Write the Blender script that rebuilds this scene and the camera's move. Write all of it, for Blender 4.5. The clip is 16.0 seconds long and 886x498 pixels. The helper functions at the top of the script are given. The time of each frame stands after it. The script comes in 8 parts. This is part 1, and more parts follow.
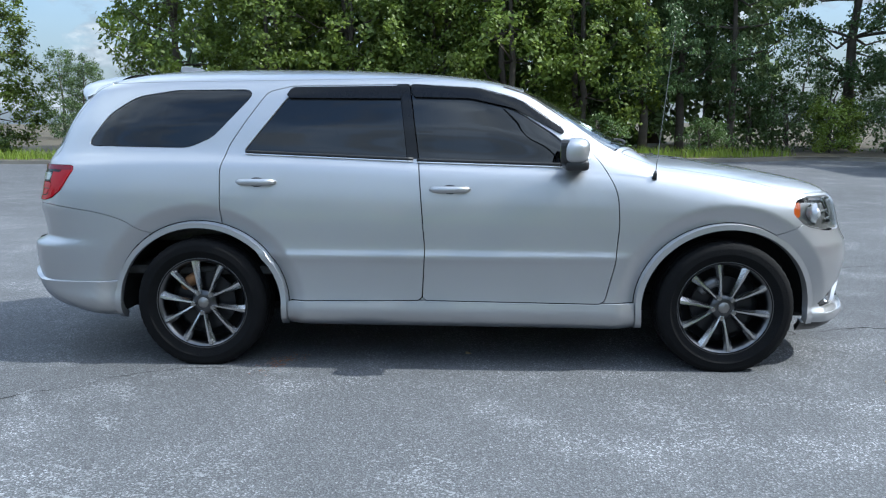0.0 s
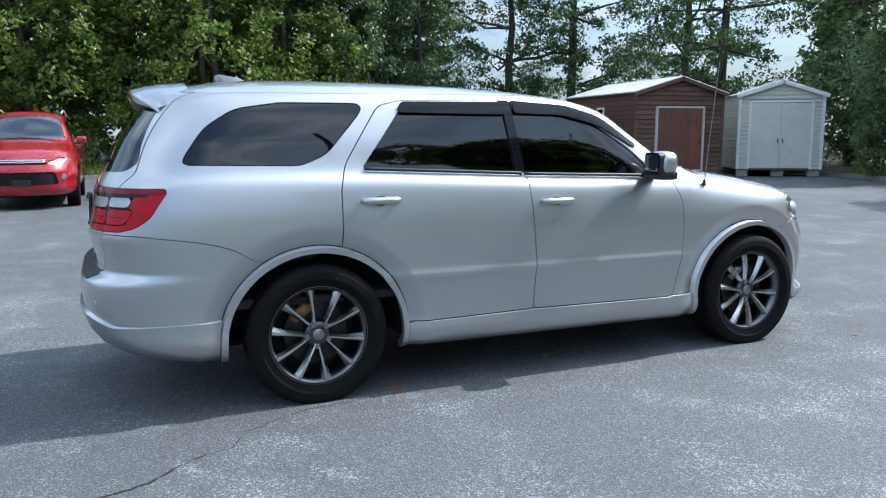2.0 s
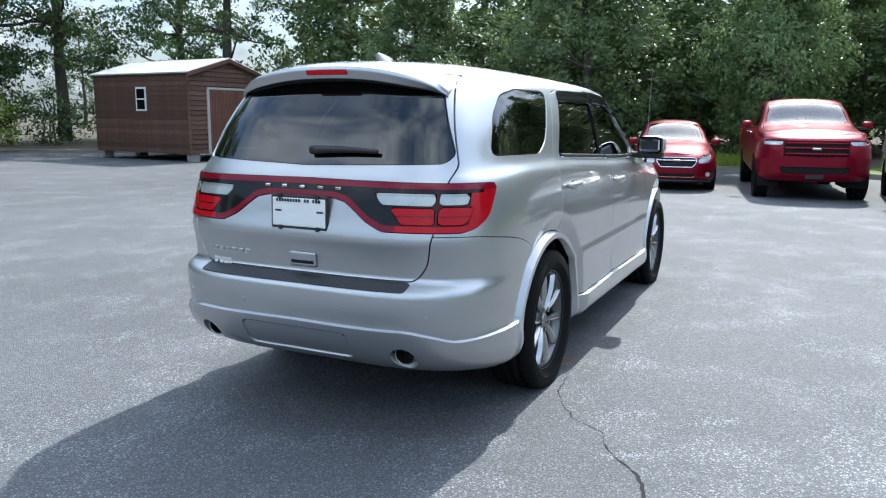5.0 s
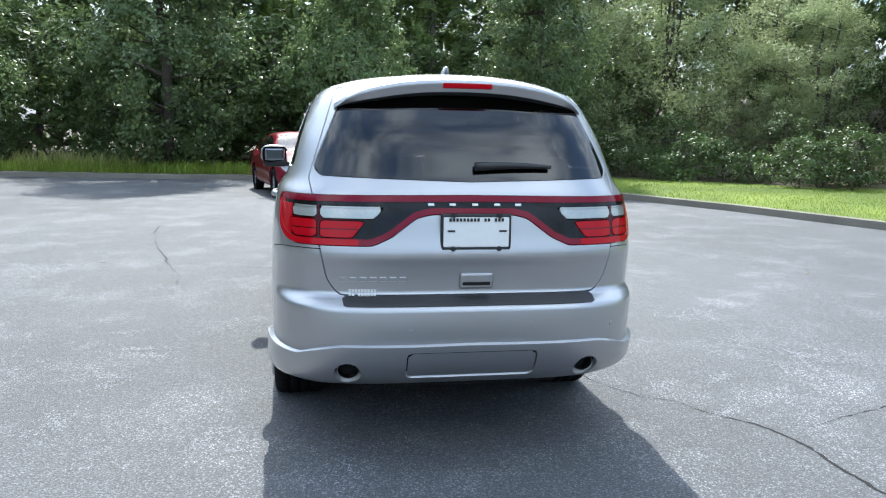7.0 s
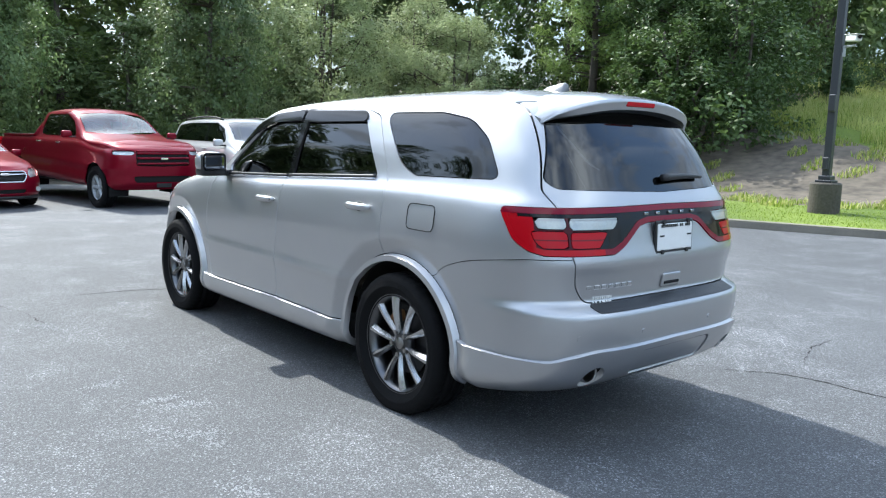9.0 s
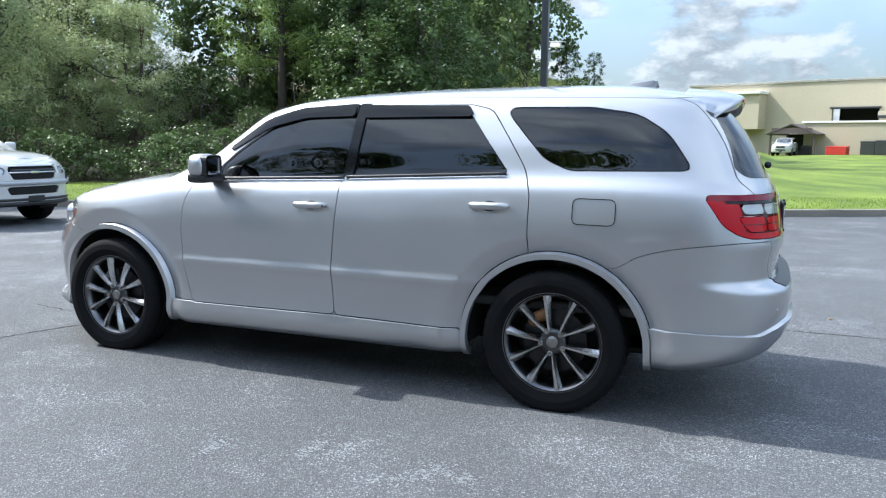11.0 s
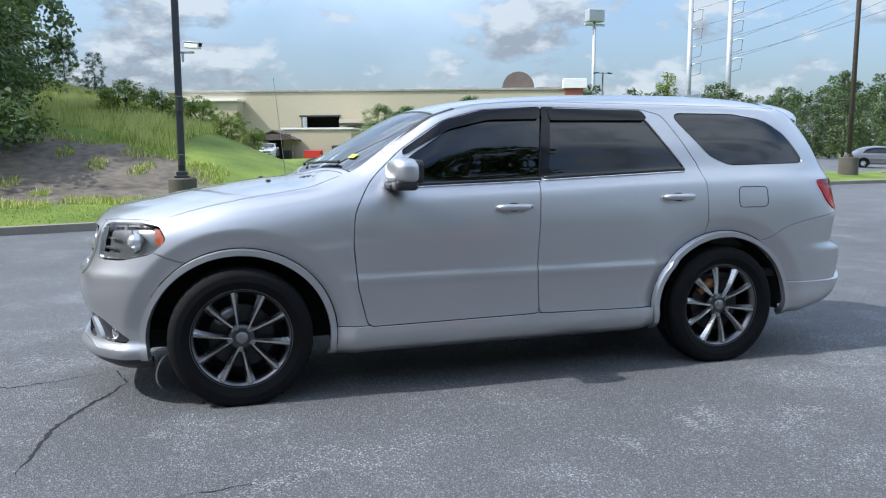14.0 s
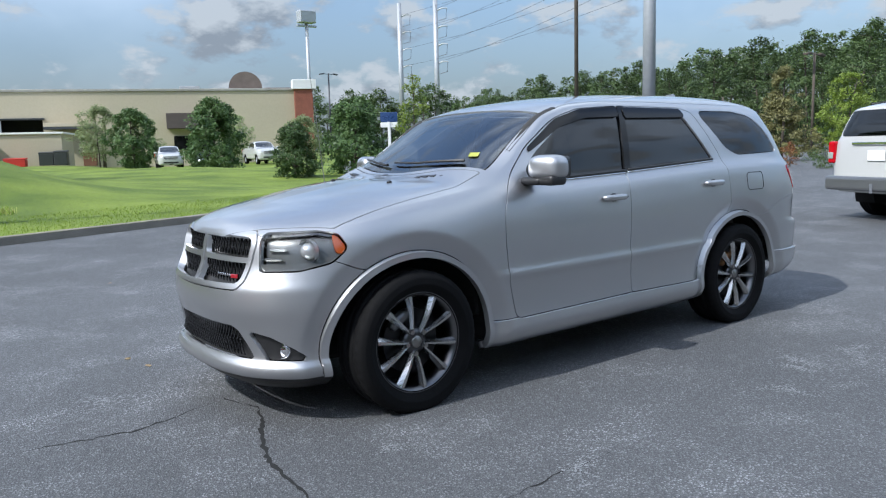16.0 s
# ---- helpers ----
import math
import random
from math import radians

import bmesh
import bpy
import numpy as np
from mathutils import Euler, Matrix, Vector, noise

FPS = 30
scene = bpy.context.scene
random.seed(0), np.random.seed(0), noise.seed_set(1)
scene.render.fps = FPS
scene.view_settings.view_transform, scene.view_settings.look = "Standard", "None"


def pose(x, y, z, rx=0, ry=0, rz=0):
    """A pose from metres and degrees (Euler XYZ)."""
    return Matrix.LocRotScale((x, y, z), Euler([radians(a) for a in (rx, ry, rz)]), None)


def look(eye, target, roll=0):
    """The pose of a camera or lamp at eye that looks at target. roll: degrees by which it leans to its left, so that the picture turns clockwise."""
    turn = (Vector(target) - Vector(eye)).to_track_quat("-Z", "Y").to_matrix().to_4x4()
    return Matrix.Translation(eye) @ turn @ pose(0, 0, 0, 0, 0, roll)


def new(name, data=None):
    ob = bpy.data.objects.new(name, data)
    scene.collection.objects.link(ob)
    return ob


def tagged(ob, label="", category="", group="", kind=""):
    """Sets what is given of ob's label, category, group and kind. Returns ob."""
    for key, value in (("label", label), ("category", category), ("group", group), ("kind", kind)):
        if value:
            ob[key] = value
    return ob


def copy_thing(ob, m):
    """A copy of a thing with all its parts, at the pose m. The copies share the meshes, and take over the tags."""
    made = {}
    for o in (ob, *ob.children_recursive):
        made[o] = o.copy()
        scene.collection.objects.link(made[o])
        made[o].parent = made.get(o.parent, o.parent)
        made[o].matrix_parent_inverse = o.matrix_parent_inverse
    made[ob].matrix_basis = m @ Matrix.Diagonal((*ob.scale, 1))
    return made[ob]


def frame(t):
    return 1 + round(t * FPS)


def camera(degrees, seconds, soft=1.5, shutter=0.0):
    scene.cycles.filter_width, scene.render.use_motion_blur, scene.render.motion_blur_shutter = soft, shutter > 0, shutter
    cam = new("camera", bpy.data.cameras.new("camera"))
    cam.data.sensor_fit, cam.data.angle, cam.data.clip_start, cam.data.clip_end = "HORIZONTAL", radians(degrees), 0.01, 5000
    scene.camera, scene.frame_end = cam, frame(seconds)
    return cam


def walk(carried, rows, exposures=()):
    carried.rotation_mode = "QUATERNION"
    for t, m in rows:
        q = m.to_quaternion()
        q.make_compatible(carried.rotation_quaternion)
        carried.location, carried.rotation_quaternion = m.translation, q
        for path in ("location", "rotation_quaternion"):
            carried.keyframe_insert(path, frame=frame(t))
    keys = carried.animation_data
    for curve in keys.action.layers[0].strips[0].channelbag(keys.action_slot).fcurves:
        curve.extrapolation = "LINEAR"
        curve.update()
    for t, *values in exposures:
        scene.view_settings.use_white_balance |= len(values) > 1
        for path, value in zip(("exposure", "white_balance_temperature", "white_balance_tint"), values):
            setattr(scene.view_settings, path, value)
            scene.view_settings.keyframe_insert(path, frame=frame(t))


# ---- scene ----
cam = camera(59.9, 16.0, soft=1.2)
PATH = [
    (0, (0.135, -5.217, 1.419), (0.032, -3.246, 1.095), -0.1),
    (0.5, (-0.512, -5.225, 1.453), (-0.4, -3.255, 1.127), -0.2),
    (1, (-1.216, -5.205, 1.462), (-0.87, -3.261, 1.145), -0.1),
    (1.5, (-1.861, -5.058, 1.45), (-1.294, -3.164, 1.145), -0.1),
    (2, (-2.496, -4.835, 1.442), (-1.717, -3.017, 1.147), -0.1),
    (2.5, (-3.092, -4.541, 1.455), (-2.115, -2.821, 1.158), -0.1),
    (3, (-3.714, -4.196, 1.458), (-2.546, -2.6, 1.158), 0.1),
    (3.5, (-4.28, -3.757, 1.437), (-2.931, -2.311, 1.142), 0.2),
    (4, (-4.789, -3.243, 1.444), (-3.271, -1.975, 1.146), 0.3),
    (4.2, (-4.966, -3.027, 1.449), (-3.387, -1.836, 1.152), 0.4),
    (6.3, (-5.865, -0.285, 1.475), (-3.893, -0.211, 1.149), 1.0),
    (6.5, (-5.884, 0.047, 1.428), (-3.907, -0.033, 1.135), 1.0),
    (7, (-5.876, 0.724, 1.449), (-3.929, 0.371, 1.154), 1.1),
    (7.5, (-5.706, 1.41, 1.461), (-3.831, 0.779, 1.163), 1.3),
    (8, (-5.502, 2.071, 1.48), (-3.721, 1.211, 1.184), 1.2),
    (8.5, (-5.168, 2.683, 1.487), (-3.51, 1.605, 1.193), 1.2),
    (9, (-4.769, 3.288, 1.476), (-3.256, 2.011, 1.191), 1.5),
    (9.2, (-4.579, 3.493, 1.482), (-3.131, 2.143, 1.197), 1.4),
    (11.3, (-2.076, 4.849, 1.401), (-1.461, 2.965, 1.127), 0.7),
    (11.5, (-1.793, 4.888, 1.386), (-1.271, 2.977, 1.114), 0.8),
    (12, (-1.13, 5.002, 1.375), (-0.838, 3.042, 1.106), 0.6),
    (12.5, (-0.452, 5.065, 1.371), (-0.387, 3.084, 1.104), 0.5),
    (13, (0.251, 5.134, 1.381), (0.089, 3.158, 1.118), 0.3),
    (13.5, (0.946, 5.108, 1.389), (0.571, 3.161, 1.13), 0.1),
    (14, (1.66, 5.066, 1.379), (1.084, 3.168, 1.124), -0.1),
    (14.5, (2.287, 4.943, 1.388), (1.522, 3.113, 1.134), -0.4),
    (15, (2.926, 4.726, 1.392), (1.986, 2.98, 1.136), -0.7),
    (15.5, (3.451, 4.419, 1.382), (2.359, 2.764, 1.123), -1.1),
    (16, (3.851, 4.108, 1.396), (2.639, 2.539, 1.133), -1.5),
]
walk(cam, [(t, look(eye, target, roll)) for t, eye, target, roll in PATH],
     exposures=[(0.0, 1.08, 5800, 4), (3.5, 1.12, 5820, 4), (6.5, 1.40, 6120, 5), (9.0, 1.36, 6050, 5), (11.5, 1.30, 6000, 7), (13.0, 1.14, 5980, 8), (14.5, 0.90, 5960, 8), (16.0, 0.68, 5950, 8)])

# ---- world, sun ----
SUN_ELEV, SUN_AZ = 46.0, -0.8      # degrees; azimuth measured from +x towards +y
world = bpy.data.worlds.new("sky")
scene.world = world
world.use_nodes = True
wn, wl = world.node_tree.nodes, world.node_tree.links
wn.clear()
w_out = wn.new("ShaderNodeOutputWorld")
w_bg = wn.new("ShaderNodeBackground")
w_sky = wn.new("ShaderNodeTexSky")
w_sky.sky_type = "NISHITA"
w_sky.sun_disc = False
w_sky.sun_elevation = radians(SUN_ELEV)
w_sky.sun_rotation = radians(90 - SUN_AZ)
w_sky.air_density, w_sky.dust_density, w_sky.ozone_density = 1.0, 1.6, 1.4
w_bg.inputs["Strength"].default_value = 0.17
# summer haze, a bright unseen veil overhead added to fill shadows, and cumulus over the whole dome
w_tc = wn.new("ShaderNodeTexCoord")
w_sep = wn.new("ShaderNodeSeparateXYZ")
wl.new(w_tc.outputs["Generated"], w_sep.inputs[0])


def sky_noise(scale, detail, rough, stretch, shift=(0, 0, 0)):
    mp = wn.new("ShaderNodeMapping")
    mp.inputs["Scale"].default_value, mp.inputs["Location"].default_value = stretch, shift
    nz = wn.new("ShaderNodeTexNoise")
    nz.inputs["Scale"].default_value, nz.inputs["Detail"].default_value, nz.inputs["Roughness"].default_value = scale, detail, rough
    wl.new(w_tc.outputs["Generated"], mp.inputs["Vector"])
    wl.new(mp.outputs[0], nz.inputs["Vector"])
    return nz.outputs["Fac"]


def sky_range(src, a, b, lo, hi, smooth=False):
    mr = wn.new("ShaderNodeMapRange")
    if smooth:
        mr.interpolation_type = "SMOOTHSTEP"
    for k, v in zip(("From Min", "From Max", "To Min", "To Max"), (a, b, lo, hi)):
        mr.inputs[k].default_value = v
    wl.new(src, mr.inputs["Value"])
    return mr.outputs[0]


def sky_math(op, a, b):
    q = wn.new("ShaderNodeMath")
    q.operation = op
    for k, v in enumerate((a, b)):
        if isinstance(v, float):
            q.inputs[k].default_value = v
        else:
            wl.new(v, q.inputs[k])
    return q.outputs[0]


def sky_mix(fac, a, b):
    q = wn.new("ShaderNodeMixRGB")
    for k, v in (("Fac", fac), ("Color1", a), ("Color2", b)):
        if isinstance(v, tuple):
            q.inputs[k].default_value = v
        else:
            wl.new(v, q.inputs[k])
    return q.outputs[0]


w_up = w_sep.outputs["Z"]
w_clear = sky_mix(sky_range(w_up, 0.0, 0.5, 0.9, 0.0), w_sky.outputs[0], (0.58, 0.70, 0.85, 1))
w_fill_veil = sky_math("MULTIPLY", sky_range(sky_noise(2.2, 5.0, 0.55, (1, 1, 1.6), (4, 1, 2)), 0.36, 0.72, 0.0, 1.0, True), sky_range(w_up, 0.12, 0.6, 0.06, 1.0))
w_base = sky_mix(w_fill_veil, w_clear, (6.0, 6.4, 6.9, 1))
w_puff = sky_noise(9.5, 9.0, 0.58, (1, 1, 2.0))
w_puff_low = sky_noise(9.5, 9.0, 0.58, (1, 1, 2.0), (0, 0, 0.055))
w_cover = sky_math("MULTIPLY", sky_range(w_puff, 0.485, 0.61, 0.0, 1.0, True), sky_range(w_up, 0.15, 0.6, 1.0, 0.35))
w_lit = sky_range(sky_math("SUBTRACT", w_puff, w_puff_low), -0.05, 0.10, 0.0, 1.0)
w_cloud = sky_mix(w_lit, (1.10, 1.22, 1.38, 1), (2.2, 2.3, 2.4, 1))
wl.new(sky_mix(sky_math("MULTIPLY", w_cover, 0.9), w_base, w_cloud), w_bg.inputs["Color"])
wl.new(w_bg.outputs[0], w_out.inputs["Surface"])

sun = new("sun", bpy.data.lights.new("sun", "SUN"))
sun.data.energy, sun.data.angle, sun.data.color = 2.8, radians(0.6), (1.0, 0.95, 0.88)
_sd = Vector((math.cos(radians(SUN_ELEV)) * math.cos(radians(SUN_AZ)), math.cos(radians(SUN_ELEV)) * math.sin(radians(SUN_AZ)), math.sin(radians(SUN_ELEV))))
sun.matrix_world = look(_sd * 60, (0, 0, 0))

# ---- materials ----
def material(name, color, rough=0.6, metal=0.0, spread=0.12, grain=40.0, big=1.5, bump=0.0, coat=0.0, spec=0.5, per_object=0.0, bump_scale=None):
    """A procedural surface: base colour varied at two scales, roughness variation, fine relief."""
    m = bpy.data.materials.new(name)
    m.use_nodes = True
    n, l = m.node_tree.nodes, m.node_tree.links
    b = n["Principled BSDF"]
    tc = n.new("ShaderNodeTexCoord")
    n1, n2 = n.new("ShaderNodeTexNoise"), n.new("ShaderNodeTexNoise")
    n1.inputs["Scale"].default_value, n2.inputs["Scale"].default_value = grain, big
    n1.inputs["Detail"].default_value, n2.inputs["Detail"].default_value = 3.0, 4.0
    for q in (n1, n2):
        l.new(tc.outputs["Object"], q.inputs["Vector"])
    add = n.new("ShaderNodeMath")
    add.operation = "ADD"
    l.new(n1.outputs["Fac"], add.inputs[0])
    l.new(n2.outputs["Fac"], add.inputs[1])
    ramp = n.new("ShaderNodeMapRange")
    ramp.inputs["From Min"].default_value, ramp.inputs["From Max"].default_value = 0.6, 1.4
    ramp.inputs["To Min"].default_value, ramp.inputs["To Max"].default_value = 1 - spread, 1 + spread
    l.new(add.outputs[0], ramp.inputs["Value"])
    last = ramp.outputs[0]
    if per_object:
        info = n.new("ShaderNodeObjectInfo")
        mr = n.new("ShaderNodeMapRange")
        mr.inputs["To Min"].default_value, mr.inputs["To Max"].default_value = 1 - per_object, 1 + per_object
        l.new(info.outputs["Random"], mr.inputs["Value"])
        mul = n.new("ShaderNodeMath")
        mul.operation = "MULTIPLY"
        l.new(last, mul.inputs[0])
        l.new(mr.outputs[0], mul.inputs[1])
        last = mul.outputs[0]
    sc = n.new("ShaderNodeVectorMath")
    sc.operation = "SCALE"
    sc.inputs[0].default_value = color
    l.new(last, sc.inputs["Scale"])
    l.new(sc.outputs[0], b.inputs["Base Color"])
    b.inputs["Roughness"].default_value, b.inputs["Metallic"].default_value = rough, metal
    b.inputs["Specular IOR Level"].default_value = spec
    b.inputs["Coat Weight"].default_value, b.inputs["Coat Roughness"].default_value = coat, 0.04
    if bump:
        bp = n.new("ShaderNodeBump")
        bp.inputs["Strength"].default_value, bp.inputs["Distance"].default_value = bump, 0.01
        src = n1
        if bump_scale:
            src = n.new("ShaderNodeTexNoise")
            src.inputs["Scale"].default_value = bump_scale
            l.new(tc.outputs["Object"], src.inputs["Vector"])
        l.new(src.outputs["Fac"], bp.inputs["Height"])
        l.new(bp.outputs[0], b.inputs["Normal"])
    return m


def glass(name, tint, gloss=0.02, ior=1.6):
    """Thin pane: clear, tinted body with a mirror reflection that grows at grazing angles."""
    m = bpy.data.materials.new(name)
    m.use_nodes = True
    n, l = m.node_tree.nodes, m.node_tree.links
    n.clear()
    out = n.new("ShaderNodeOutputMaterial")
    tr, gl, mx, fr = n.new("ShaderNodeBsdfTransparent"), n.new("ShaderNodeBsdfGlossy"), n.new("ShaderNodeMixShader"), n.new("ShaderNodeFresnel")
    tr.inputs["Color"].default_value = (*tint, 1)
    gl.inputs["Roughness"].default_value = gloss
    gl.inputs["Color"].default_value = (1, 1, 1, 1)
    fr.inputs["IOR"].default_value = ior
    l.new(fr.outputs[0], mx.inputs["Fac"])
    l.new(tr.outputs[0], mx.inputs[1])
    l.new(gl.outputs[0], mx.inputs[2])
    l.new(mx.outputs[0], out.inputs["Surface"])
    return m


def leaf_material(name, color, color2, through_light=0.25, rough=0.45):
    """Leaves: colour varied leaf by leaf, a little light passing through."""
    m = bpy.data.materials.new(name)
    m.use_nodes = True
    n, l = m.node_tree.nodes, m.node_tree.links
    b = n["Principled BSDF"]
    geo, info, mix = n.new("ShaderNodeNewGeometry"), n.new("ShaderNodeObjectInfo"), n.new("ShaderNodeMixRGB")
    tc, nz = n.new("ShaderNodeTexCoord"), n.new("ShaderNodeTexNoise")
    nz.inputs["Scale"].default_value = 0.9
    l.new(tc.outputs["Object"], nz.inputs["Vector"])
    avg = n.new("ShaderNodeMath")
    avg.operation = "MULTIPLY_ADD"
    avg.inputs[1].default_value = 0.55
    l.new(geo.outputs["Random Per Island"], avg.inputs[0])
    mr = n.new("ShaderNodeMapRange")
    mr.inputs["From Min"].default_value, mr.inputs["From Max"].default_value = 0.3, 0.7
    mr.inputs["To Min"].default_value, mr.inputs["To Max"].default_value = 0.0, 0.45
    l.new(nz.outputs["Fac"], mr.inputs["Value"])
    l.new(mr.outputs[0], avg.inputs[2])
    l.new(avg.outputs[0], mix.inputs["Fac"])
    mix.inputs["Color1"].default_value, mix.inputs["Color2"].default_value = (*color, 1), (*color2, 1)
    hsv = n.new("ShaderNodeHueSaturation")
    om = n.new("ShaderNodeMapRange")
    om.inputs["To Min"].default_value, om.inputs["To Max"].default_value = 0.8, 1.2
    l.new(info.outputs["Random"], om.inputs["Value"])
    l.new(om.outputs[0], hsv.inputs["Value"])
    l.new(mix.outputs[0], hsv.inputs["Color"])
    l.new(hsv.outputs[0], b.inputs["Base Color"])
    b.inputs["Roughness"].default_value = rough
    b.inputs["Specular IOR Level"].default_value = 0.4
    tl, mx = n.new("ShaderNodeBsdfTranslucent"), n.new("ShaderNodeMixShader")
    l.new(hsv.outputs[0], tl.inputs["Color"])
    mx.inputs["Fac"].default_value = through_light
    l.new(b.outputs[0], mx.inputs[1])
    l.new(tl.outputs[0], mx.inputs[2])
    l.new(mx.outputs[0], n["Material Output"].inputs["Surface"])
    return m


def car_paint(name, color, flake=0.06, metal=0.7, rough=0.32):
    m = material(name, color, rough, metal, 0.03, 900.0, 1.2, 0.0, 1.0)
    n, l = m.node_tree.nodes, m.node_tree.links
    b = n["Principled BSDF"]
    b.inputs["Coat Roughness"].default_value = 0.03
    tc = n["Texture Coordinate"]
    dust = n.new("ShaderNodeTexNoise")
    dust.inputs["Scale"].default_value, dust.inputs["Detail"].default_value = 3.5, 6.0
    l.new(tc.outputs["Object"], dust.inputs["Vector"])
    mr = n.new("ShaderNodeMapRange")
    mr.inputs["To Min"].default_value, mr.inputs["To Max"].default_value = rough - flake, rough + flake
    l.new(dust.outputs["Fac"], mr.inputs["Value"])
    l.new(mr.outputs[0], b.inputs["Roughness"])
    return m


M = {}
M["silver"] = car_paint("silver_paint", (0.485, 0.488, 0.50), metal=0.94, rough=0.43)
M["red_paint"] = car_paint("red_paint", (0.20, 0.003, 0.016), metal=0.35, rough=0.3)
M["red_paint"].node_tree.nodes["Principled BSDF"].inputs["Coat Weight"].default_value = 0.35
M["red_paint"].node_tree.nodes["Principled BSDF"].inputs["Specular IOR Level"].default_value = 0.12
M["red_bright"] = car_paint("bright_red_paint", (0.33, 0.006, 0.014), metal=0.15, rough=0.28)
M["white_paint"] = car_paint("white_paint", (0.52, 0.52, 0.515), metal=0.0, rough=0.3)
M["black_paint"] = car_paint("black_paint", (0.012, 0.012, 0.014), metal=0.1, rough=0.25)
M["blue_paint"] = car_paint("blue_paint", (0.03, 0.07, 0.2), metal=0.4, rough=0.28)
M["grey_paint"] = car_paint("grey_paint", (0.16, 0.165, 0.17), metal=0.5, rough=0.3)
M["glass_side"] = glass("tinted_side_glass", (0.009, 0.0095, 0.010))
M["glass_rear"] = glass("tinted_rear_glass", (0.035, 0.037, 0.04), 0.03, ior=1.7)
M["glass_front"] = glass("windscreen_glass", (0.44, 0.52, 0.53), ior=2.8)
M["glass_parked"] = glass("parked_car_windscreen", (0.34, 0.42, 0.40), ior=2.3)
M["lens_clear"] = glass("clear_lens", (0.9, 0.92, 0.92), ior=1.35)
M["black_plastic"] = material("black_plastic", (0.018, 0.018, 0.019), 0.42, spread=0.15, bump=0.1, grain=300)
M["gloss_black"] = material("gloss_black_trim", (0.008, 0.008, 0.009), 0.08, spread=0.1, spec=0.3)
M["seam"] = material("dark_cavity", (0.006, 0.006, 0.006), 0.9)
M["rubber"] = material("tyre_rubber", (0.0065, 0.0065, 0.007), 0.8, spread=0.25, grain=120, bump=0.25, big=8)
M["rim"] = material("dark_chrome_alloy", (0.52, 0.52, 0.52), 0.27, 1.0, spread=0.1, grain=60)
M["rubber"].node_tree.nodes["Principled BSDF"].inputs["Specular IOR Level"].default_value = 0.15
M["mirror"] = material("door_mirror_glass", (0.30, 0.31, 0.33), 0.03, 1.0, spread=0.02)
# barrel, recesses and hub: the wheel's inner shade put into darker alloy colours
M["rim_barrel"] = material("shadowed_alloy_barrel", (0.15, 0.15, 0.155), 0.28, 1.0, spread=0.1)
M["recess_shade"] = material("shaded_recess_black", (0.02, 0.02, 0.022), 0.35, 0.5)
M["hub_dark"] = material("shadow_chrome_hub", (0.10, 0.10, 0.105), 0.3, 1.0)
M["chrome"] = material("chrome", (0.75, 0.76, 0.78), 0.07, 1.0, spread=0.04)
M["steel"] = material("brake_steel", (0.32, 0.31, 0.30), 0.35, 1.0, spread=0.2)
M["rust"] = material("rusty_brake_dust", (0.22, 0.105, 0.04), 0.7, 0.2, spread=0.4, grain=60)
M["red_lens"] = material("red_lamp_lens", (0.46, 0.004, 0.012), 0.08, spread=0.05, coat=0.0, spec=0.25)
M["red_lens_edge"] = material("crimson_lamp_outline", (0.20, 0.003, 0.018), 0.08, spread=0.06, coat=0.0, spec=0.3)
M["red_lens_mid"] = material("deep_red_lamp_lens", (0.06, 0.002, 0.005), 0.08, spread=0.08, coat=0.0, spec=0.3)
M["red_lens_dark"] = material("dark_red_lamp_lens", (0.045, 0.002, 0.004), 0.08, spread=0.08, coat=0.0)
M["white_lens"] = material("white_lamp_lens", (0.46, 0.48, 0.455), 0.12, 0.3, spread=0.15, grain=90, coat=1.0)
M["amber_lens"] = material("amber_lamp_lens", (0.40, 0.075, 0.006), 0.15, spread=0.08, coat=1.0)
M["lamp_dark"] = material("lamp_housing", (0.17, 0.172, 0.175), 0.25, 0.5)
M["reflector"] = material("lamp_reflector", (0.62, 0.63, 0.64), 0.25, 0.6, spread=0.3, grain=30)
M["stained"] = material("dark_stained_concrete", (0.085, 0.075, 0.062), 0.9, spread=0.4, grain=20, bump=0.4)
M["awning"] = material("brown_awning_cloth", (0.085, 0.068, 0.062), 0.85, spread=0.15)
M["vent"] = material("weathered_roof_vent", (0.16, 0.125, 0.105), 0.7, spread=0.25)
M["plate_white"] = material("dealer_plate_white", (0.82, 0.82, 0.80), 0.4, spread=0.04)
M["interior"] = material("dark_cabin_trim", (0.035, 0.034, 0.033), 0.8, spread=0.2)
M["seat_grey"] = material("grey_seat_cloth", (0.09, 0.088, 0.085), 0.9, spread=0.2)
M["yellow"] = material("yellow_sticker", (0.42, 0.44, 0.08), 0.5, spread=0.05)
M["bark"] = material("tree_bark", (0.085, 0.07, 0.055), 0.9, spread=0.4, grain=25, bump=0.8, big=3)
M["kerb"] = material("kerb_concrete", (0.22, 0.20, 0.165), 0.9, spread=0.3, grain=60, bump=0.4, big=1.2)
M["concrete"] = material("weathered_concrete", (0.32, 0.31, 0.28), 0.9, spread=0.25, grain=40, bump=0.4)
M["pole_dark"] = material("dark_bronze_pole", (0.06, 0.063, 0.068), 0.4, 0.4)
M["pole_grey"] = material("galvanised_pole", (0.42, 0.44, 0.46), 0.5, 0.4)
M["stucco"] = material("tan_stucco", (0.46, 0.405, 0.295), 0.9, spread=0.06, grain=6, big=0.2)
M["brick_red"] = material("red_brick", (0.24, 0.085, 0.055), 0.9, spread=0.25, grain=12)
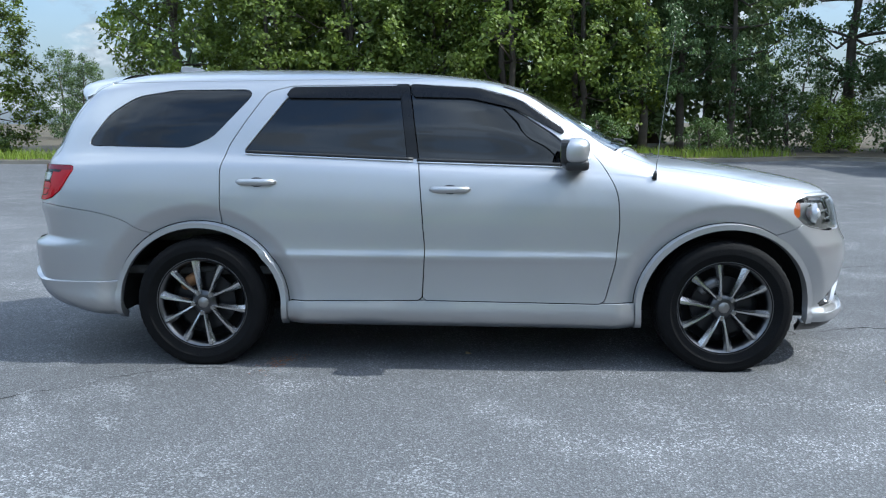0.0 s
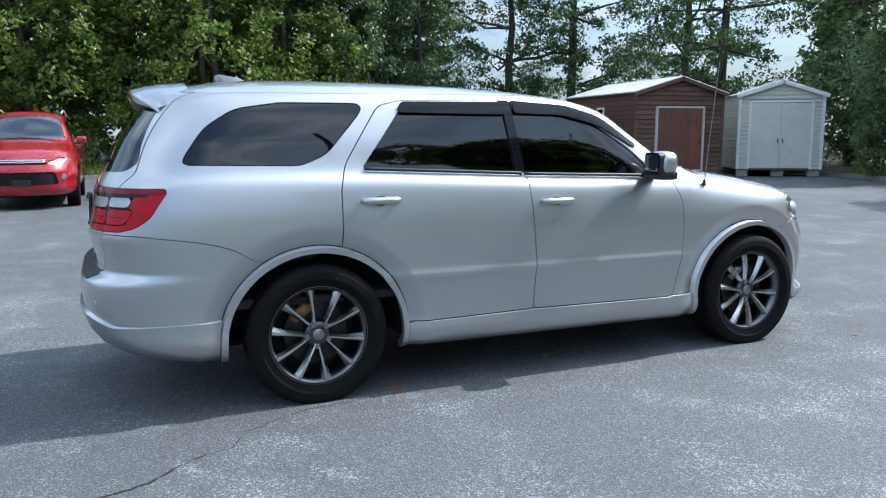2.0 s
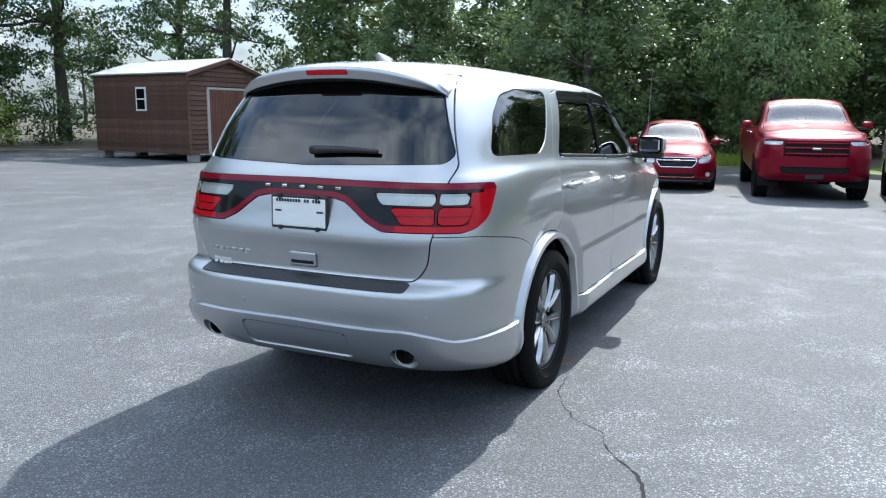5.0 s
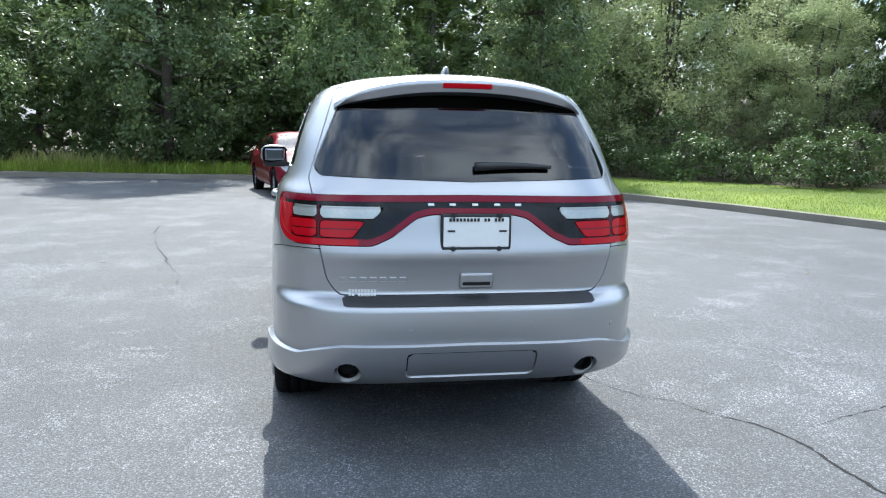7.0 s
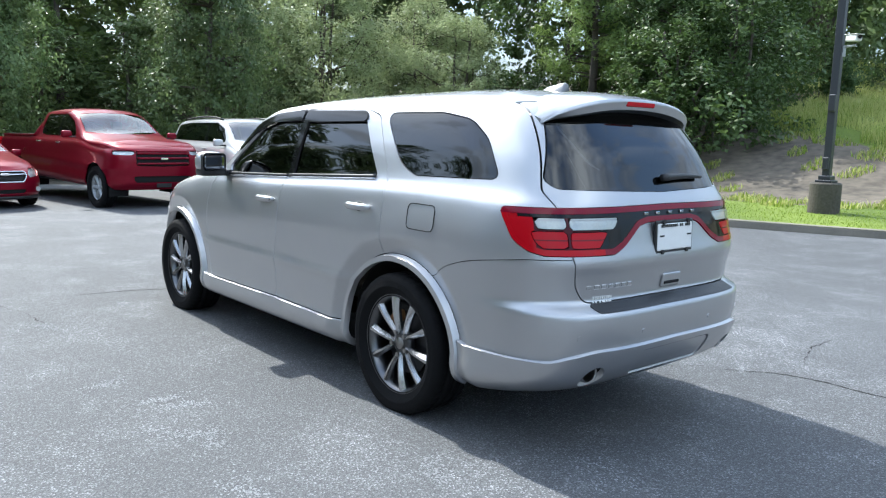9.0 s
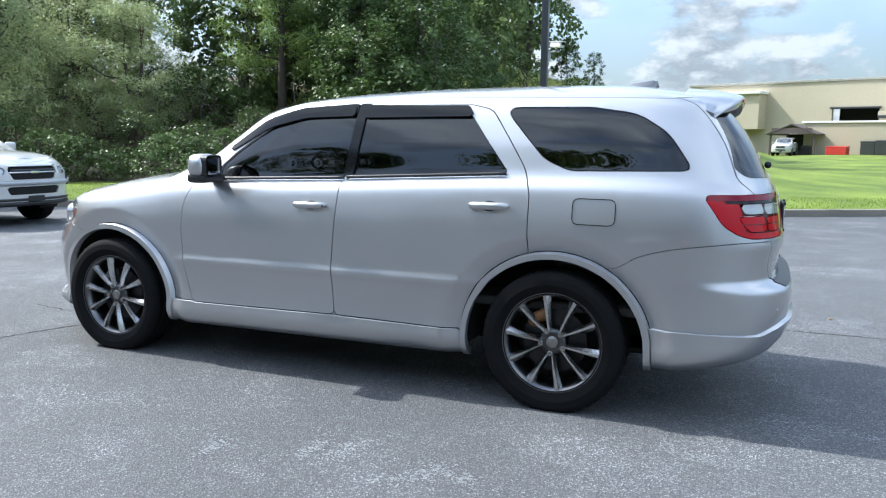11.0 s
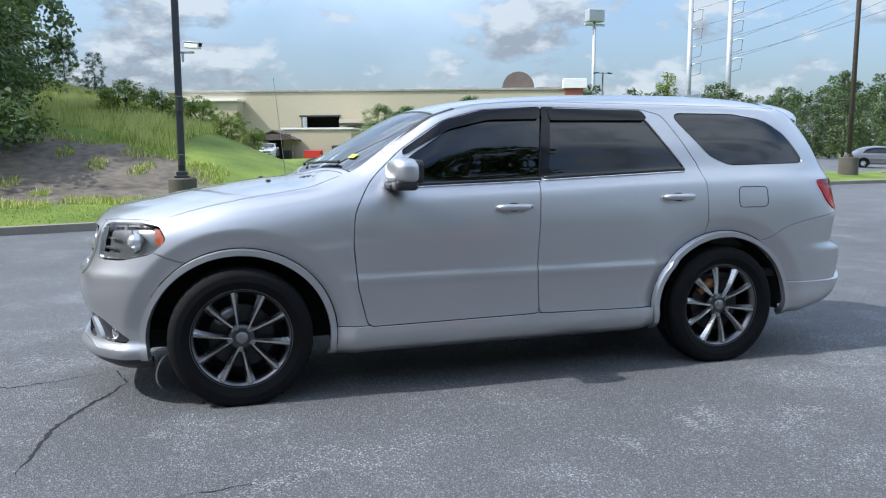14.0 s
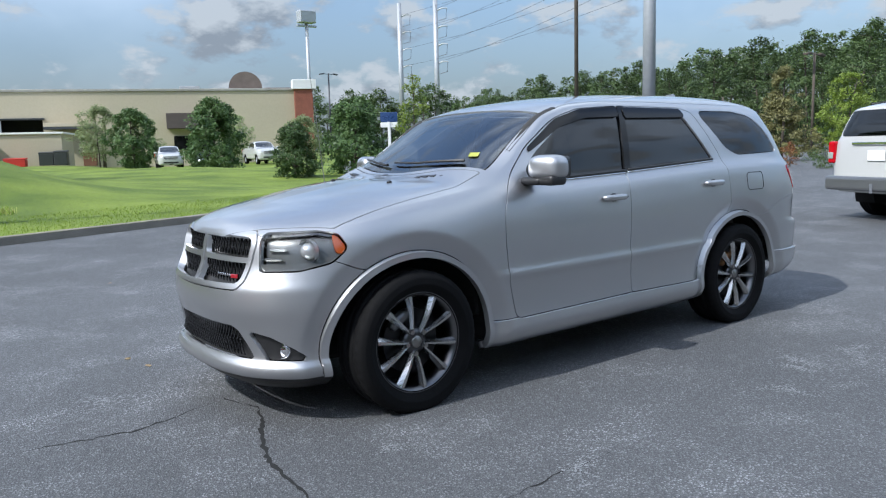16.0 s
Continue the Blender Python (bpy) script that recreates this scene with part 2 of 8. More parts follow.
M["brown_siding"] = material("brown_log_siding", (0.115, 0.06, 0.04), 0.75, spread=0.45, grain=14, big=2.0, bump=0.5, per_object=0.3)
M["brown_door"] = material("stained_wood_door", (0.15, 0.065, 0.04), 0.65, spread=0.3, grain=18, per_object=0.12)
M["grey_siding"] = material("pale_grey_siding", (0.60, 0.57, 0.48), 0.7, spread=0.12, grain=10, per_object=0.05)
M["grey_door"] = material("pale_door_panel", (0.62, 0.60, 0.53), 0.7, spread=0.1, grain=8)
M["shed_roof"] = material("shingle_roof", (0.50, 0.49, 0.47), 0.85, spread=0.3, grain=20)
M["white_trim"] = material("white_trim", (0.75, 0.75, 0.72), 0.6, spread=0.06)
M["grey_trim"] = material("pale_grey_trim", (0.46, 0.43, 0.40), 0.7, spread=0.12)
M["red_thing"] = material("red_plastic", (0.5, 0.03, 0.02), 0.5)
LEAF = {
    "mid": leaf_material("leaf_mid_green", (0.066, 0.110, 0.017), (0.200, 0.262, 0.044), 0.36),
    "dark": leaf_material("leaf_dark_green", (0.042, 0.088, 0.030), (0.140, 0.215, 0.075), 0.34),
    "distance": leaf_material("distant_leaves", (0.035, 0.065, 0.022), (0.125, 0.18, 0.06), 0.25),
    "wood": leaf_material("woodland_leaves", (0.075, 0.12, 0.042), (0.22, 0.29, 0.115), 0.45),
    "light": leaf_material("leaf_light_green", (0.21, 0.27, 0.12), (0.44, 0.50, 0.26), 0.5),
    "holly": leaf_material("holly_leaves", (0.078, 0.13, 0.048), (0.25, 0.33, 0.135), 0.40, 0.40),
    "cone": leaf_material("olive_brown_needles", (0.10, 0.095, 0.04), (0.26, 0.25, 0.10), 0.35),
    "vine": leaf_material("vine_leaves", (0.042, 0.080, 0.022), (0.135, 0.20, 0.062), 0.36),
    "yellow": leaf_material("leaf_yellow_green", (0.12, 0.19, 0.025), (0.30, 0.38, 0.06), 0.3),
    "pine": leaf_material("pine_needles", (0.14, 0.215, 0.055), (0.33, 0.44, 0.13), 0.45),
    "grass": leaf_material("grass_blades", (0.15, 0.225, 0.024), (0.29, 0.38, 0.06), 0.4),
    "straw": leaf_material("tall_grass_blades", (0.40, 0.43, 0.12), (0.64, 0.64, 0.27), 0.55),
    "rust": leaf_material("rusty_leaves", (0.16, 0.06, 0.02), (0.28, 0.12, 0.04), 0.2),
}


# ---- building helpers ----
def mesh_object(name, verts, faces, mat, parent=None, label="", smooth=False, normals=None):
    me = bpy.data.meshes.new(name)
    me.from_pydata([tuple(v) for v in verts], [], [tuple(int(i) for i in f) for f in faces])
    mats = mat if isinstance(mat, (list, tuple)) else [mat]
    for k in mats:
        me.materials.append(k)
    if smooth or normals is not None:
        me.polygons.foreach_set("use_smooth", [True] * len(me.polygons))
    me.update()
    if normals is not None:
        me.normals_split_custom_set_from_vertices([tuple(q) for q in normals])
    ob = new(name, me)
    if parent is not None:
        ob.parent = parent
    if label:
        ob["label"] = label
    return ob


def part(name, bm, mat, parent, label="", smooth=False):
    """Links a bmesh as one mesh object under a thing or a part."""
    me = bpy.data.meshes.new(name)
    bm.to_mesh(me)
    bm.free()
    me.materials.append(mat)
    if smooth:
        me.polygons.foreach_set("use_smooth", [True] * len(me.polygons))
    ob = new(name, me)
    ob.parent = parent
    if label:
        ob["label"] = label
    return ob


def thing(name, m, label, category, group="", kind=""):
    ob = new(name)
    ob.matrix_basis = m
    ob.empty_display_size = 0.2
    return tagged(ob, label, category, group, kind)


def box_bm(sx, sy, sz, m=None, bevel=0.0, segs=2, bm=None):
    """A box centred on m's origin, edges rounded."""
    made = bmesh.new()
    bmesh.ops.create_cube(made, size=1.0)
    bmesh.ops.scale(made, vec=(sx, sy, sz), verts=made.verts)
    if bevel:
        bmesh.ops.bevel(made, geom=made.edges[:], offset=bevel, segments=segs, affect="EDGES", profile=0.5)
    if m is not None:
        bmesh.ops.transform(made, matrix=m, verts=made.verts)
    if bm is None:
        return made
    me = bpy.data.meshes.new("tmp")
    made.to_mesh(me)
    made.free()
    bm.from_mesh(me)
    bpy.data.meshes.remove(me)
    return bm


def cyl_bm(r1, r2, depth, segs=16, m=None, bm=None, caps=True):
    made = bmesh.new()
    bmesh.ops.create_cone(made, cap_ends=caps, segments=segs, radius1=r1, radius2=r2, depth=depth)
    if m is not None:
        bmesh.ops.transform(made, matrix=m, verts=made.verts)
    if bm is None:
        return made
    me = bpy.data.meshes.new("tmp")
    made.to_mesh(me)
    made.free()
    bm.from_mesh(me)
    bpy.data.meshes.remove(me)
    return bm


def lathe(profile, segs=48, axis="y"):
    """Verts and faces of a profile of (radius, along) spun round an axis."""
    pr = np.array(profile, float)
    t = np.linspace(0, 2 * np.pi, segs, endpoint=False)
    c, s = np.cos(t), np.sin(t)
    v = np.zeros((len(pr), segs, 3))
    v[:, :, 0] = pr[:, 0:1] * c
    v[:, :, 2] = pr[:, 0:1] * s
    v[:, :, 1] = pr[:, 1:2]
    if axis == "z":
        v = v[:, :, [0, 2, 1]]
    idx = np.arange(len(pr) * segs).reshape(len(pr), segs)
    nx = np.roll(idx, -1, 1)
    f = np.stack([idx[:-1], nx[:-1], nx[1:], idx[1:]], -1).reshape(-1, 4)
    if axis == "z":
        f = f[:, ::-1]
    return v.reshape(-1, 3), f


def tube(points, radii, segs=8):
    """Verts and faces of a tapered tube along a line of points."""
    pts = np.array(points, float)
    d = np.gradient(pts, axis=0)
    d /= np.linalg.norm(d, axis=1)[:, None] + 1e-9
    up = np.where(np.abs(d[:, 2:3]) > 0.9, np.array([[1.0, 0, 0]]), np.array([[0, 0, 1.0]]))
    a = np.cross(d, up)
    a /= np.linalg.norm(a, axis=1)[:, None] + 1e-9
    b = np.cross(d, a)
    t = np.linspace(0, 2 * np.pi, segs, endpoint=False)
    r = np.broadcast_to(np.array(radii, float), (len(pts),))[:, None, None]
    v = pts[:, None] + r * (a[:, None] * np.cos(t)[None, :, None] + b[:, None] * np.sin(t)[None, :, None])
    idx = np.arange(len(pts) * segs).reshape(len(pts), segs)
    nx = np.roll(idx, -1, 1)
    f = [tuple(q) for q in np.stack([idx[:-1], idx[1:], nx[1:], nx[:-1]], -1).reshape(-1, 4)]
    f += [tuple(idx[0]), tuple(idx[-1][::-1])]
    return v.reshape(-1, 3), f


def join_geo(items):
    """Several (verts, faces) as one."""
    vs, fs, n = [], [], 0
    for v, f in items:
        vs.append(np.asarray(v, float))
        fs += [tuple(int(i) + n for i in q) for q in f]
        n += len(v)
    return np.concatenate(vs), fs


def curve(*pairs):
    """A smooth, monotone curve through (x, y) pairs."""
    xs, ys = np.array(pairs, float).T
    h = np.diff(xs)
    d = np.diff(ys) / h
    m = np.zeros(len(xs))
    for i in range(1, len(xs) - 1):
        if d[i - 1] * d[i] > 0:
            w1, w2 = 2 * h[i] + h[i - 1], h[i] + 2 * h[i - 1]
            m[i] = (w1 + w2) / (w1 / d[i - 1] + w2 / d[i])
    m[0], m[-1] = d[0], d[-1]

    def value(x):
        x = np.clip(np.asarray(x, float), xs[0], xs[-1])
        i = np.clip(np.searchsorted(xs, x, side="right") - 1, 0, len(xs) - 2)
        t = (x - xs[i]) / h[i]
        return ((1 + 2 * t) * (1 - t) ** 2 * ys[i] + t * (1 - t) ** 2 * h[i] * m[i] + t * t * (3 - 2 * t) * ys[i + 1] + t * t * (t - 1) * h[i] * m[i + 1])

    return value


def fillet(pts, r):
    """A closed outline with its corners rounded; r: one radius, or one a corner."""
    out, n = [], len(pts)
    rs = r if isinstance(r, (list, tuple)) else [r] * n
    for i in range(n):
        p, a, b = (np.array(pts[k % n], float) for k in (i, i - 1, i + 1))
        u, w = a - p, b - p
        lu, lw = np.linalg.norm(u), np.linalg.norm(w)
        u, w = u / lu, w / lw
        k = min(rs[i] / max(math.tan(0.5 * math.acos(np.clip(u @ w, -0.9999, 0.9999))), 1e-3), 0.45 * lu, 0.45 * lw)
        for t in np.linspace(0, 1, 7):
            out.append((1 - t) ** 2 * (p + u * k) + 2 * t * (1 - t) * p + t * t * (p + w * k))
    return np.array(out)


def inside(q, poly):
    """Signed distance of points q (n, 2) to an outline; below zero inside."""
    poly = np.asarray(poly, float)
    a, b = poly, np.roll(poly, -1, 0)
    best = np.full(len(q), 1e9)
    sign = np.ones(len(q))
    for p0, p1 in zip(a, b):
        e, w = p1 - p0, q - p0
        t = np.clip((w @ e) / (e @ e + 1e-12), 0, 1)
        best = np.minimum(best, ((w - t[:, None] * e) ** 2).sum(1))
        c1, c2 = q[:, 1] >= p0[1], q[:, 1] < p1[1]
        c3 = e[0] * w[:, 1] > e[1] * w[:, 0]
        flip = (c1 & c2 & c3) | (~c1 & ~c2 & ~c3)
        sign = np.where(flip, -sign, sign)
    return sign * np.sqrt(best)


class Sheet:
    """Faces of a smooth surface with normals and map coordinates, which can be cut along the zero line of a field."""

    def __init__(self, verts, normals, extra, faces):
        self.v, self.n, self.e, self.f = verts, normals, extra, faces

    def cut(self, field, where=None):
        """Two sheets: where the field is below zero, and the rest. where: a mask of vertices; faces not wholly in it stay in the rest."""
        s = np.array(field, float)
        s[np.abs(s) < 1e-5] = 1e-5
        v, n, e = list(self.v), list(self.n), list(self.e)
        made, low, high = {}, [], []
        neg = s < 0
        ok = np.ones(len(s), bool) if where is None else where

        def mid(a, b):
            k = (a, b) if a < b else (b, a)
            if k not in made:
                t = s[k[0]] / (s[k[0]] - s[k[1]])
                made[k] = len(v)
                v.append(self.v[k[0]] * (1 - t) + self.v[k[1]] * t)
                q = self.n[k[0]] * (1 - t) + self.n[k[1]] * t
                n.append(q / (np.linalg.norm(q) + 1e-12))
                e.append(self.e[k[0]] * (1 - t) + self.e[k[1]] * t)
            return made[k]

        for f in self.f:
            m = [neg[i] for i in f]
            if not any(m) or not all(ok[i] for i in f):
                high.append(f)
            elif all(m):
                low.append(f)
            else:
                lo, hi = [], []
                for i, a in enumerate(f):
                    b = f[(i + 1) % len(f)]
                    (lo if neg[a] else hi).append(a)
                    if neg[a] != neg[b]:
                        c = mid(a, b)
                        lo.append(c)
                        hi.append(c)
                if len(lo) > 2:
                    low.append(tuple(lo))
                if len(hi) > 2:
                    high.append(tuple(hi))
        v, n, e = np.array(v), np.array(n), np.array(e)
        return Sheet(v, n, e, low), Sheet(v, n, e, high)

    def gap(self, field, width=0.006, where=None):
        """Cuts a panel out along a seam of that width: the panel, the rest."""
        panel, rest = self.cut(np.asarray(field) + width / 2, where)
        f2 = np.asarray(field) - width / 2
        f2 = np.concatenate([f2, np.zeros(len(rest.v) - len(f2))])
        # new vertices lie on the line field = -width / 2
        f2[len(field):] = -width
        w2 = None if where is None else np.concatenate([where, np.ones(len(rest.v) - len(where), bool)])
        _, rest = rest.cut(f2, w2)
        return panel, rest

    def geo(self, out=0.0, flange=0.016, mirror=False, bulge=None):
        """Verts, faces, normals of the sheet, pushed out, with its edge folded inwards."""
        used = sorted({i for f in self.f for i in f})
        pos = {i: k for k, i in enumerate(used)}
        v = self.v[used] + self.n[used] * out
        n = self.n[used].copy()
        faces = [tuple(pos[i] for i in f) for f in self.f]
        if flange:
            count = {}
            for f in faces:
                for i, a in enumerate(f):
                    b = f[(i + 1) % len(f)]
                    count[(a, b)] = count.get((a, b), 0) + 1
            rim = [(a, b) for (a, b) in count if (b, a) not in count and not (abs(v[a][1]) < 2e-3 and abs(v[b][1]) < 2e-3)]
            twin, vv, nn = {}, list(v), list(n)
            ends = {i for q in rim for i in q}
            for i in ends:
                twin[i] = (len(vv), len(vv) + 1)
                vv += [v[i], v[i] - n[i] * flange]
                nn += [n[i], n[i]]
            # the folded edge faces away from the panel
            side_n = {i: np.zeros(3) for i in ends}
            for a, b in rim:
                q = np.cross(v[b] - v[a], n[a])
                q = q / (np.linalg.norm(q) + 1e-12)
                side_n[a] += q
                side_n[b] += q
            for i in ends:
                q = side_n[i] / (np.linalg.norm(side_n[i]) + 1e-9)
                nn[twin[i][0]] = nn[twin[i][1]] = 0.93 * q + 0.36 * n[i]
            for a, b in rim:
                faces.append((twin[b][0], twin[a][0], twin[a][1], twin[b][1]))
            v, n = np.array(vv), np.array(nn)
        if mirror:
            v, n = v * (1, -1, 1), n * (1, -1, 1)
            faces = [f[::-1] for f in faces]
        return v, faces, n


def sheet_part(name, items, mat, parent, label=""):
    """One mesh from several (verts, faces, normals)."""
    items = [i for i in items if len(i[1])]
    v, f = join_geo([(i[0], i[1]) for i in items])
    return mesh_object(name, v, f, mat, parent, label, normals=np.concatenate([i[2] for i in items]))


def car_skin(spec, du=0.025, nv=84):
    """The left half of a car's skin, y >= 0, lofted from its side silhouette, plan and section curves.
    Map coordinates kept: distance round the skin from the tail's middle, and from the nose's middle."""
    xr0, xf0, xr1, xf1 = spec["x_rear"], spec["x_front"], spec["rear_tip"], spec["front_tip"]

    def end(L, W, n):
        t = np.linspace(0, np.pi / 2, 600)
        a, s = np.cos(t) ** (2 / n), np.sin(t) ** (2 / n)
        arc = np.r_[0, np.cumsum(np.hypot(np.diff(a) * L, np.diff(s) * W))]
        k = np.linspace(0, arc[-1], int(arc[-1] / du))
        return np.interp(k, arc, a), np.interp(k, arc, s)

    ar, sr = end(xr0 - xr1, 0.9, spec["n_rear"])
    af, sf = end(xf1 - xf0, 0.9, spec["n_front"])
    xm = np.linspace(xr0, xf0, int((xf0 - xr0) / du))[1:-1]
    st = np.r_[xr0 + (xr1 - xr0) * ar, xm, (xf0 + (xf1 - xf0) * af)[::-1]]
    a = np.r_[ar, np.zeros(len(xm)), af[::-1]]
    s = np.r_[sr, np.ones(len(xm)), sf[::-1]]
    side = np.r_[-np.ones(len(ar)), np.zeros(len(xm)), np.ones(len(af))]
    V = np.zeros((len(st), nv, 3))
    for i, x in enumerate(st):
        zb, zbot = float(spec["belt_z"](x)), float(spec["bottom"](x))
        yb, ze, ye, zs = (float(spec[k](x)) for k in ("belt_y", "edge_z", "edge_y", "spine"))
        k = []
        z_lo = spec["low"][-1][1]
        for y, z in spec["low"]:
            k.append((y, zbot + (z - spec["low"][0][1]) * (zb - 0.05 - zbot) / (z_lo - spec["low"][0][1])))
        if "crease" in spec:        # the door crease runs level between the wheels
            c0, c1 = spec["crease"]
            zc = zbot + (c0 - spec["low"][0][1]) * (zb - 0.05 - zbot) / (z_lo - spec["low"][0][1])
            g = float(np.clip((x + 1.75) / 0.5, 0, 1) * np.clip((1.65 - x) / 0.5, 0, 1))
            z1 = zc + (c1 - zc) * g
            g2 = float(np.clip((1.02 - x) / 0.15, 0, 1) * np.clip((x + 1.25) / 0.15, 0, 1))
            k = [(0.889 + (y - 0.889) * g2 if y > 0.889 and abs(z - zc) < 0.06 else y, z) for y, z in k]
            k = [(y, zbot + (z - zbot) * (z1 - zbot) / (zc - zbot) if z < zc else z1 + (z - zc) * (zb - 0.05 - z1) / (zb - 0.05 - zc)) for y, z in k]
        k.append((yb, zb))
        bow = spec.get("bow", 0.02)
        bow = bow if isinstance(bow, float) else float(bow(x))
        k.append((0.5 * (yb + ye) + bow, 0.5 * (zb + ze)))
        k.append((ye, ze))
        k += [(ye * 0.86, ze + 0.42 * (zs - ze)), (ye * 0.55, ze + 0.80 * (zs - ze)), (ye * 0.27, ze + 0.95 * (zs - ze)), (0.0, zs)]
        k = np.array(k)
        # smooth, centripetal way through the key points
        d = np.r_[0, np.cumsum(np.hypot(*np.diff(k, axis=0).T) ** 0.5)]
        fy, fz = curve(*zip(d, k[:, 0])), curve(*zip(d, k[:, 1]))
        t = np.linspace(0, d[-1], 400)
        q = np.stack([fy(t), fz(t)], 1)
        arc = np.r_[0, np.cumsum(np.hypot(*np.diff(q, axis=0).T))]
        # equal share of rows for the side, the glasshouse and the top at every station
        m1, m2 = np.interp(d[len(spec["low"])], t, arc), np.interp(d[len(spec["low"]) + 2], t, arc)
        n1, n2 = int(nv * 0.46), int(nv * 0.22)
        at = np.r_[np.linspace(0, m1, n1, endpoint=False), np.linspace(m1, m2, n2, endpoint=False), np.linspace(m2, arc[-1], nv - n1 - n2)]
        y, z = np.interp(at, arc, q[:, 0]), np.interp(at, arc, q[:, 1])
        if side[i] < 0:
            V[i, :, 0] = xr0 + (spec["rear"](z) - xr0) * a[i]
        elif side[i] > 0:
            V[i, :, 0] = xf0 + (spec["front"](z) - xf0) * a[i]
        else:
            V[i, :, 0] = x
        V[i, :, 1], V[i, :, 2] = y * s[i], z
    for wx, wz, r0, r1, deep in spec.get("flares", ()):      # the panels tuck in towards the wheel openings
        r = np.hypot((V[:, :, 0] - wx) / 1.06, V[:, :, 2] - wz)
        V[:, :, 1] -= deep * np.clip((r1 - r) / (r1 - r0), 0, 1) * (V[:, :, 1] > 0.5)
    nu = len(st)
    gu, gv = np.gradient(V, axis=0), np.gradient(V, axis=1)
    N = np.cross(gu, gv)
    N = -N
    ln = np.linalg.norm(N, axis=2, keepdims=True)
    N = np.where(ln > 1e-9, N / np.maximum(ln, 1e-12), 0)
    for row in (0, -1):
        N[row] = N[row] * (1, 0, 1)
        N[row] /= np.linalg.norm(N[row], axis=1, keepdims=True) + 1e-9
    N[:, -1] = N[:, -1] * (1, 0, 1)
    N[:, -1] /= np.linalg.norm(N[:, -1], axis=1, keepdims=True) + 1e-9
    step = np.linalg.norm(np.diff(V, axis=0), axis=2)
    su = np.concatenate([np.zeros((1, nv)), np.cumsum(step, 0)])
    E = np.stack([su, su[-1:] - su], -1)
    idx = np.arange(nu * nv).reshape(nu, nv)
    f = np.stack([idx[:-1, :-1], idx[:-1, 1:], idx[1:, 1:], idx[1:, :-1]], -1).reshape(-1, 4)
    if (N[nu // 2, 5, 1]) < 0:
        N = -N
    # wind the faces along the normals
    p = V.reshape(-1, 3)
    c = np.cross(p[f[:, 1]] - p[f[:, 0]], p[f[:, 2]] - p[f[:, 0]])
    if (c * N.reshape(-1, 3)[f[:, 0]]).sum() < 0:
        f = f[:, ::-1]
    return Sheet(p, N.reshape(-1, 3), E.reshape(-1, 2), [tuple(q) for q in f])

# ---- ground: car park, lawn, hill ----
LOT = [(-70, 17), (-45, 18.5), (-17, 21.3), (-8, 21.6), (-2, 22.8), (4, 22.6), (9, 23), (13, 25), (17, 21), (20.5, 15), (18.6, 10), (17.9, 5), (17.6, -2),
       (15.5, -5.2), (11.7, -6.6), (8.6, -7.9), (5.5, -8.8), (2.2, -9.9), (-1.7, -11.3), (-6, -13.8), (-11, -16.6), (-18, -18.8), (-26, -20.3), (-31.6, -21.4), (-33.2, -24.0), (-32.6, -28.0), (-46, -36), (-70, -37)]
LOT_LINE = fillet(LOT, 2.5)


def smooth01(x, a, b):
    t = np.clip((np.asarray(x, float) - a) / (b - a), 0, 1)
    return t * t * (3 - 2 * t)


HILL_Y = curve((12.5, 0), (15, 0.25), (19, 1.5), (30, 3.2), (40, 4.3), (55, 4.8), (70, 5.0))
HILL_X = curve((-3.5, 0), (-1.6, 0.12), (0, 0.34), (2.6, 0.64), (4.1, 0.76), (8, 0.93), (14, 1.22), (30, 1.3))


def land(x, y):
    """Height of the land outside the car park."""
    x, y = np.asarray(x, float), np.asarray(y, float)
    d = np.maximum(inside(np.stack([x.ravel(), y.ravel()], 1), LOT_LINE), 0).reshape(x.shape)
    h = 0.13 + 0.02 * np.minimum(d, 12) * (1 - smooth01(-x, 12, 20))
    south = smooth01(-y, 8, 20)
    hill = HILL_Y(-y) * HILL_X(x) * (1 - 0.5 * smooth01(-y, 70, 110))
    roll = 0.25 * np.sin(0.23 * x + 1.0) * np.sin(0.19 * y) * south
    return h + (hill + roll) * smooth01(d, 1.0, 6.0)


def land_z(x, y):
    return float(land(np.array([x]), np.array([y]))[0])


def spread(n_near, near, far, n_far):
    a = np.linspace(-near, near, n_near)
    g = near + (far - near) * (np.linspace(0, 1, n_far + 1)[1:]) ** 3
    return np.r_[-g[::-1], a, g]


_gx, _gy = spread(132, 66, 1600, 14), spread(124, 62, 1600, 14)
GX, GY = np.meshgrid(_gx, _gy, indexing="ij")
_p = np.stack([GX.ravel(), GY.ravel(), np.zeros(GX.size)], 1)
_i = np.arange(GX.size).reshape(GX.shape)
_f = [tuple(q) for q in np.stack([_i[:-1, :-1], _i[1:, :-1], _i[1:, 1:], _i[:-1, 1:]], -1).reshape(-1, 4)]
_all = Sheet(_p, np.tile((0.0, 0.0, 1.0), (len(_p), 1)), np.zeros((len(_p), 2)), _f)
_lot, _green = _all.cut(inside(_p[:, :2], LOT_LINE))


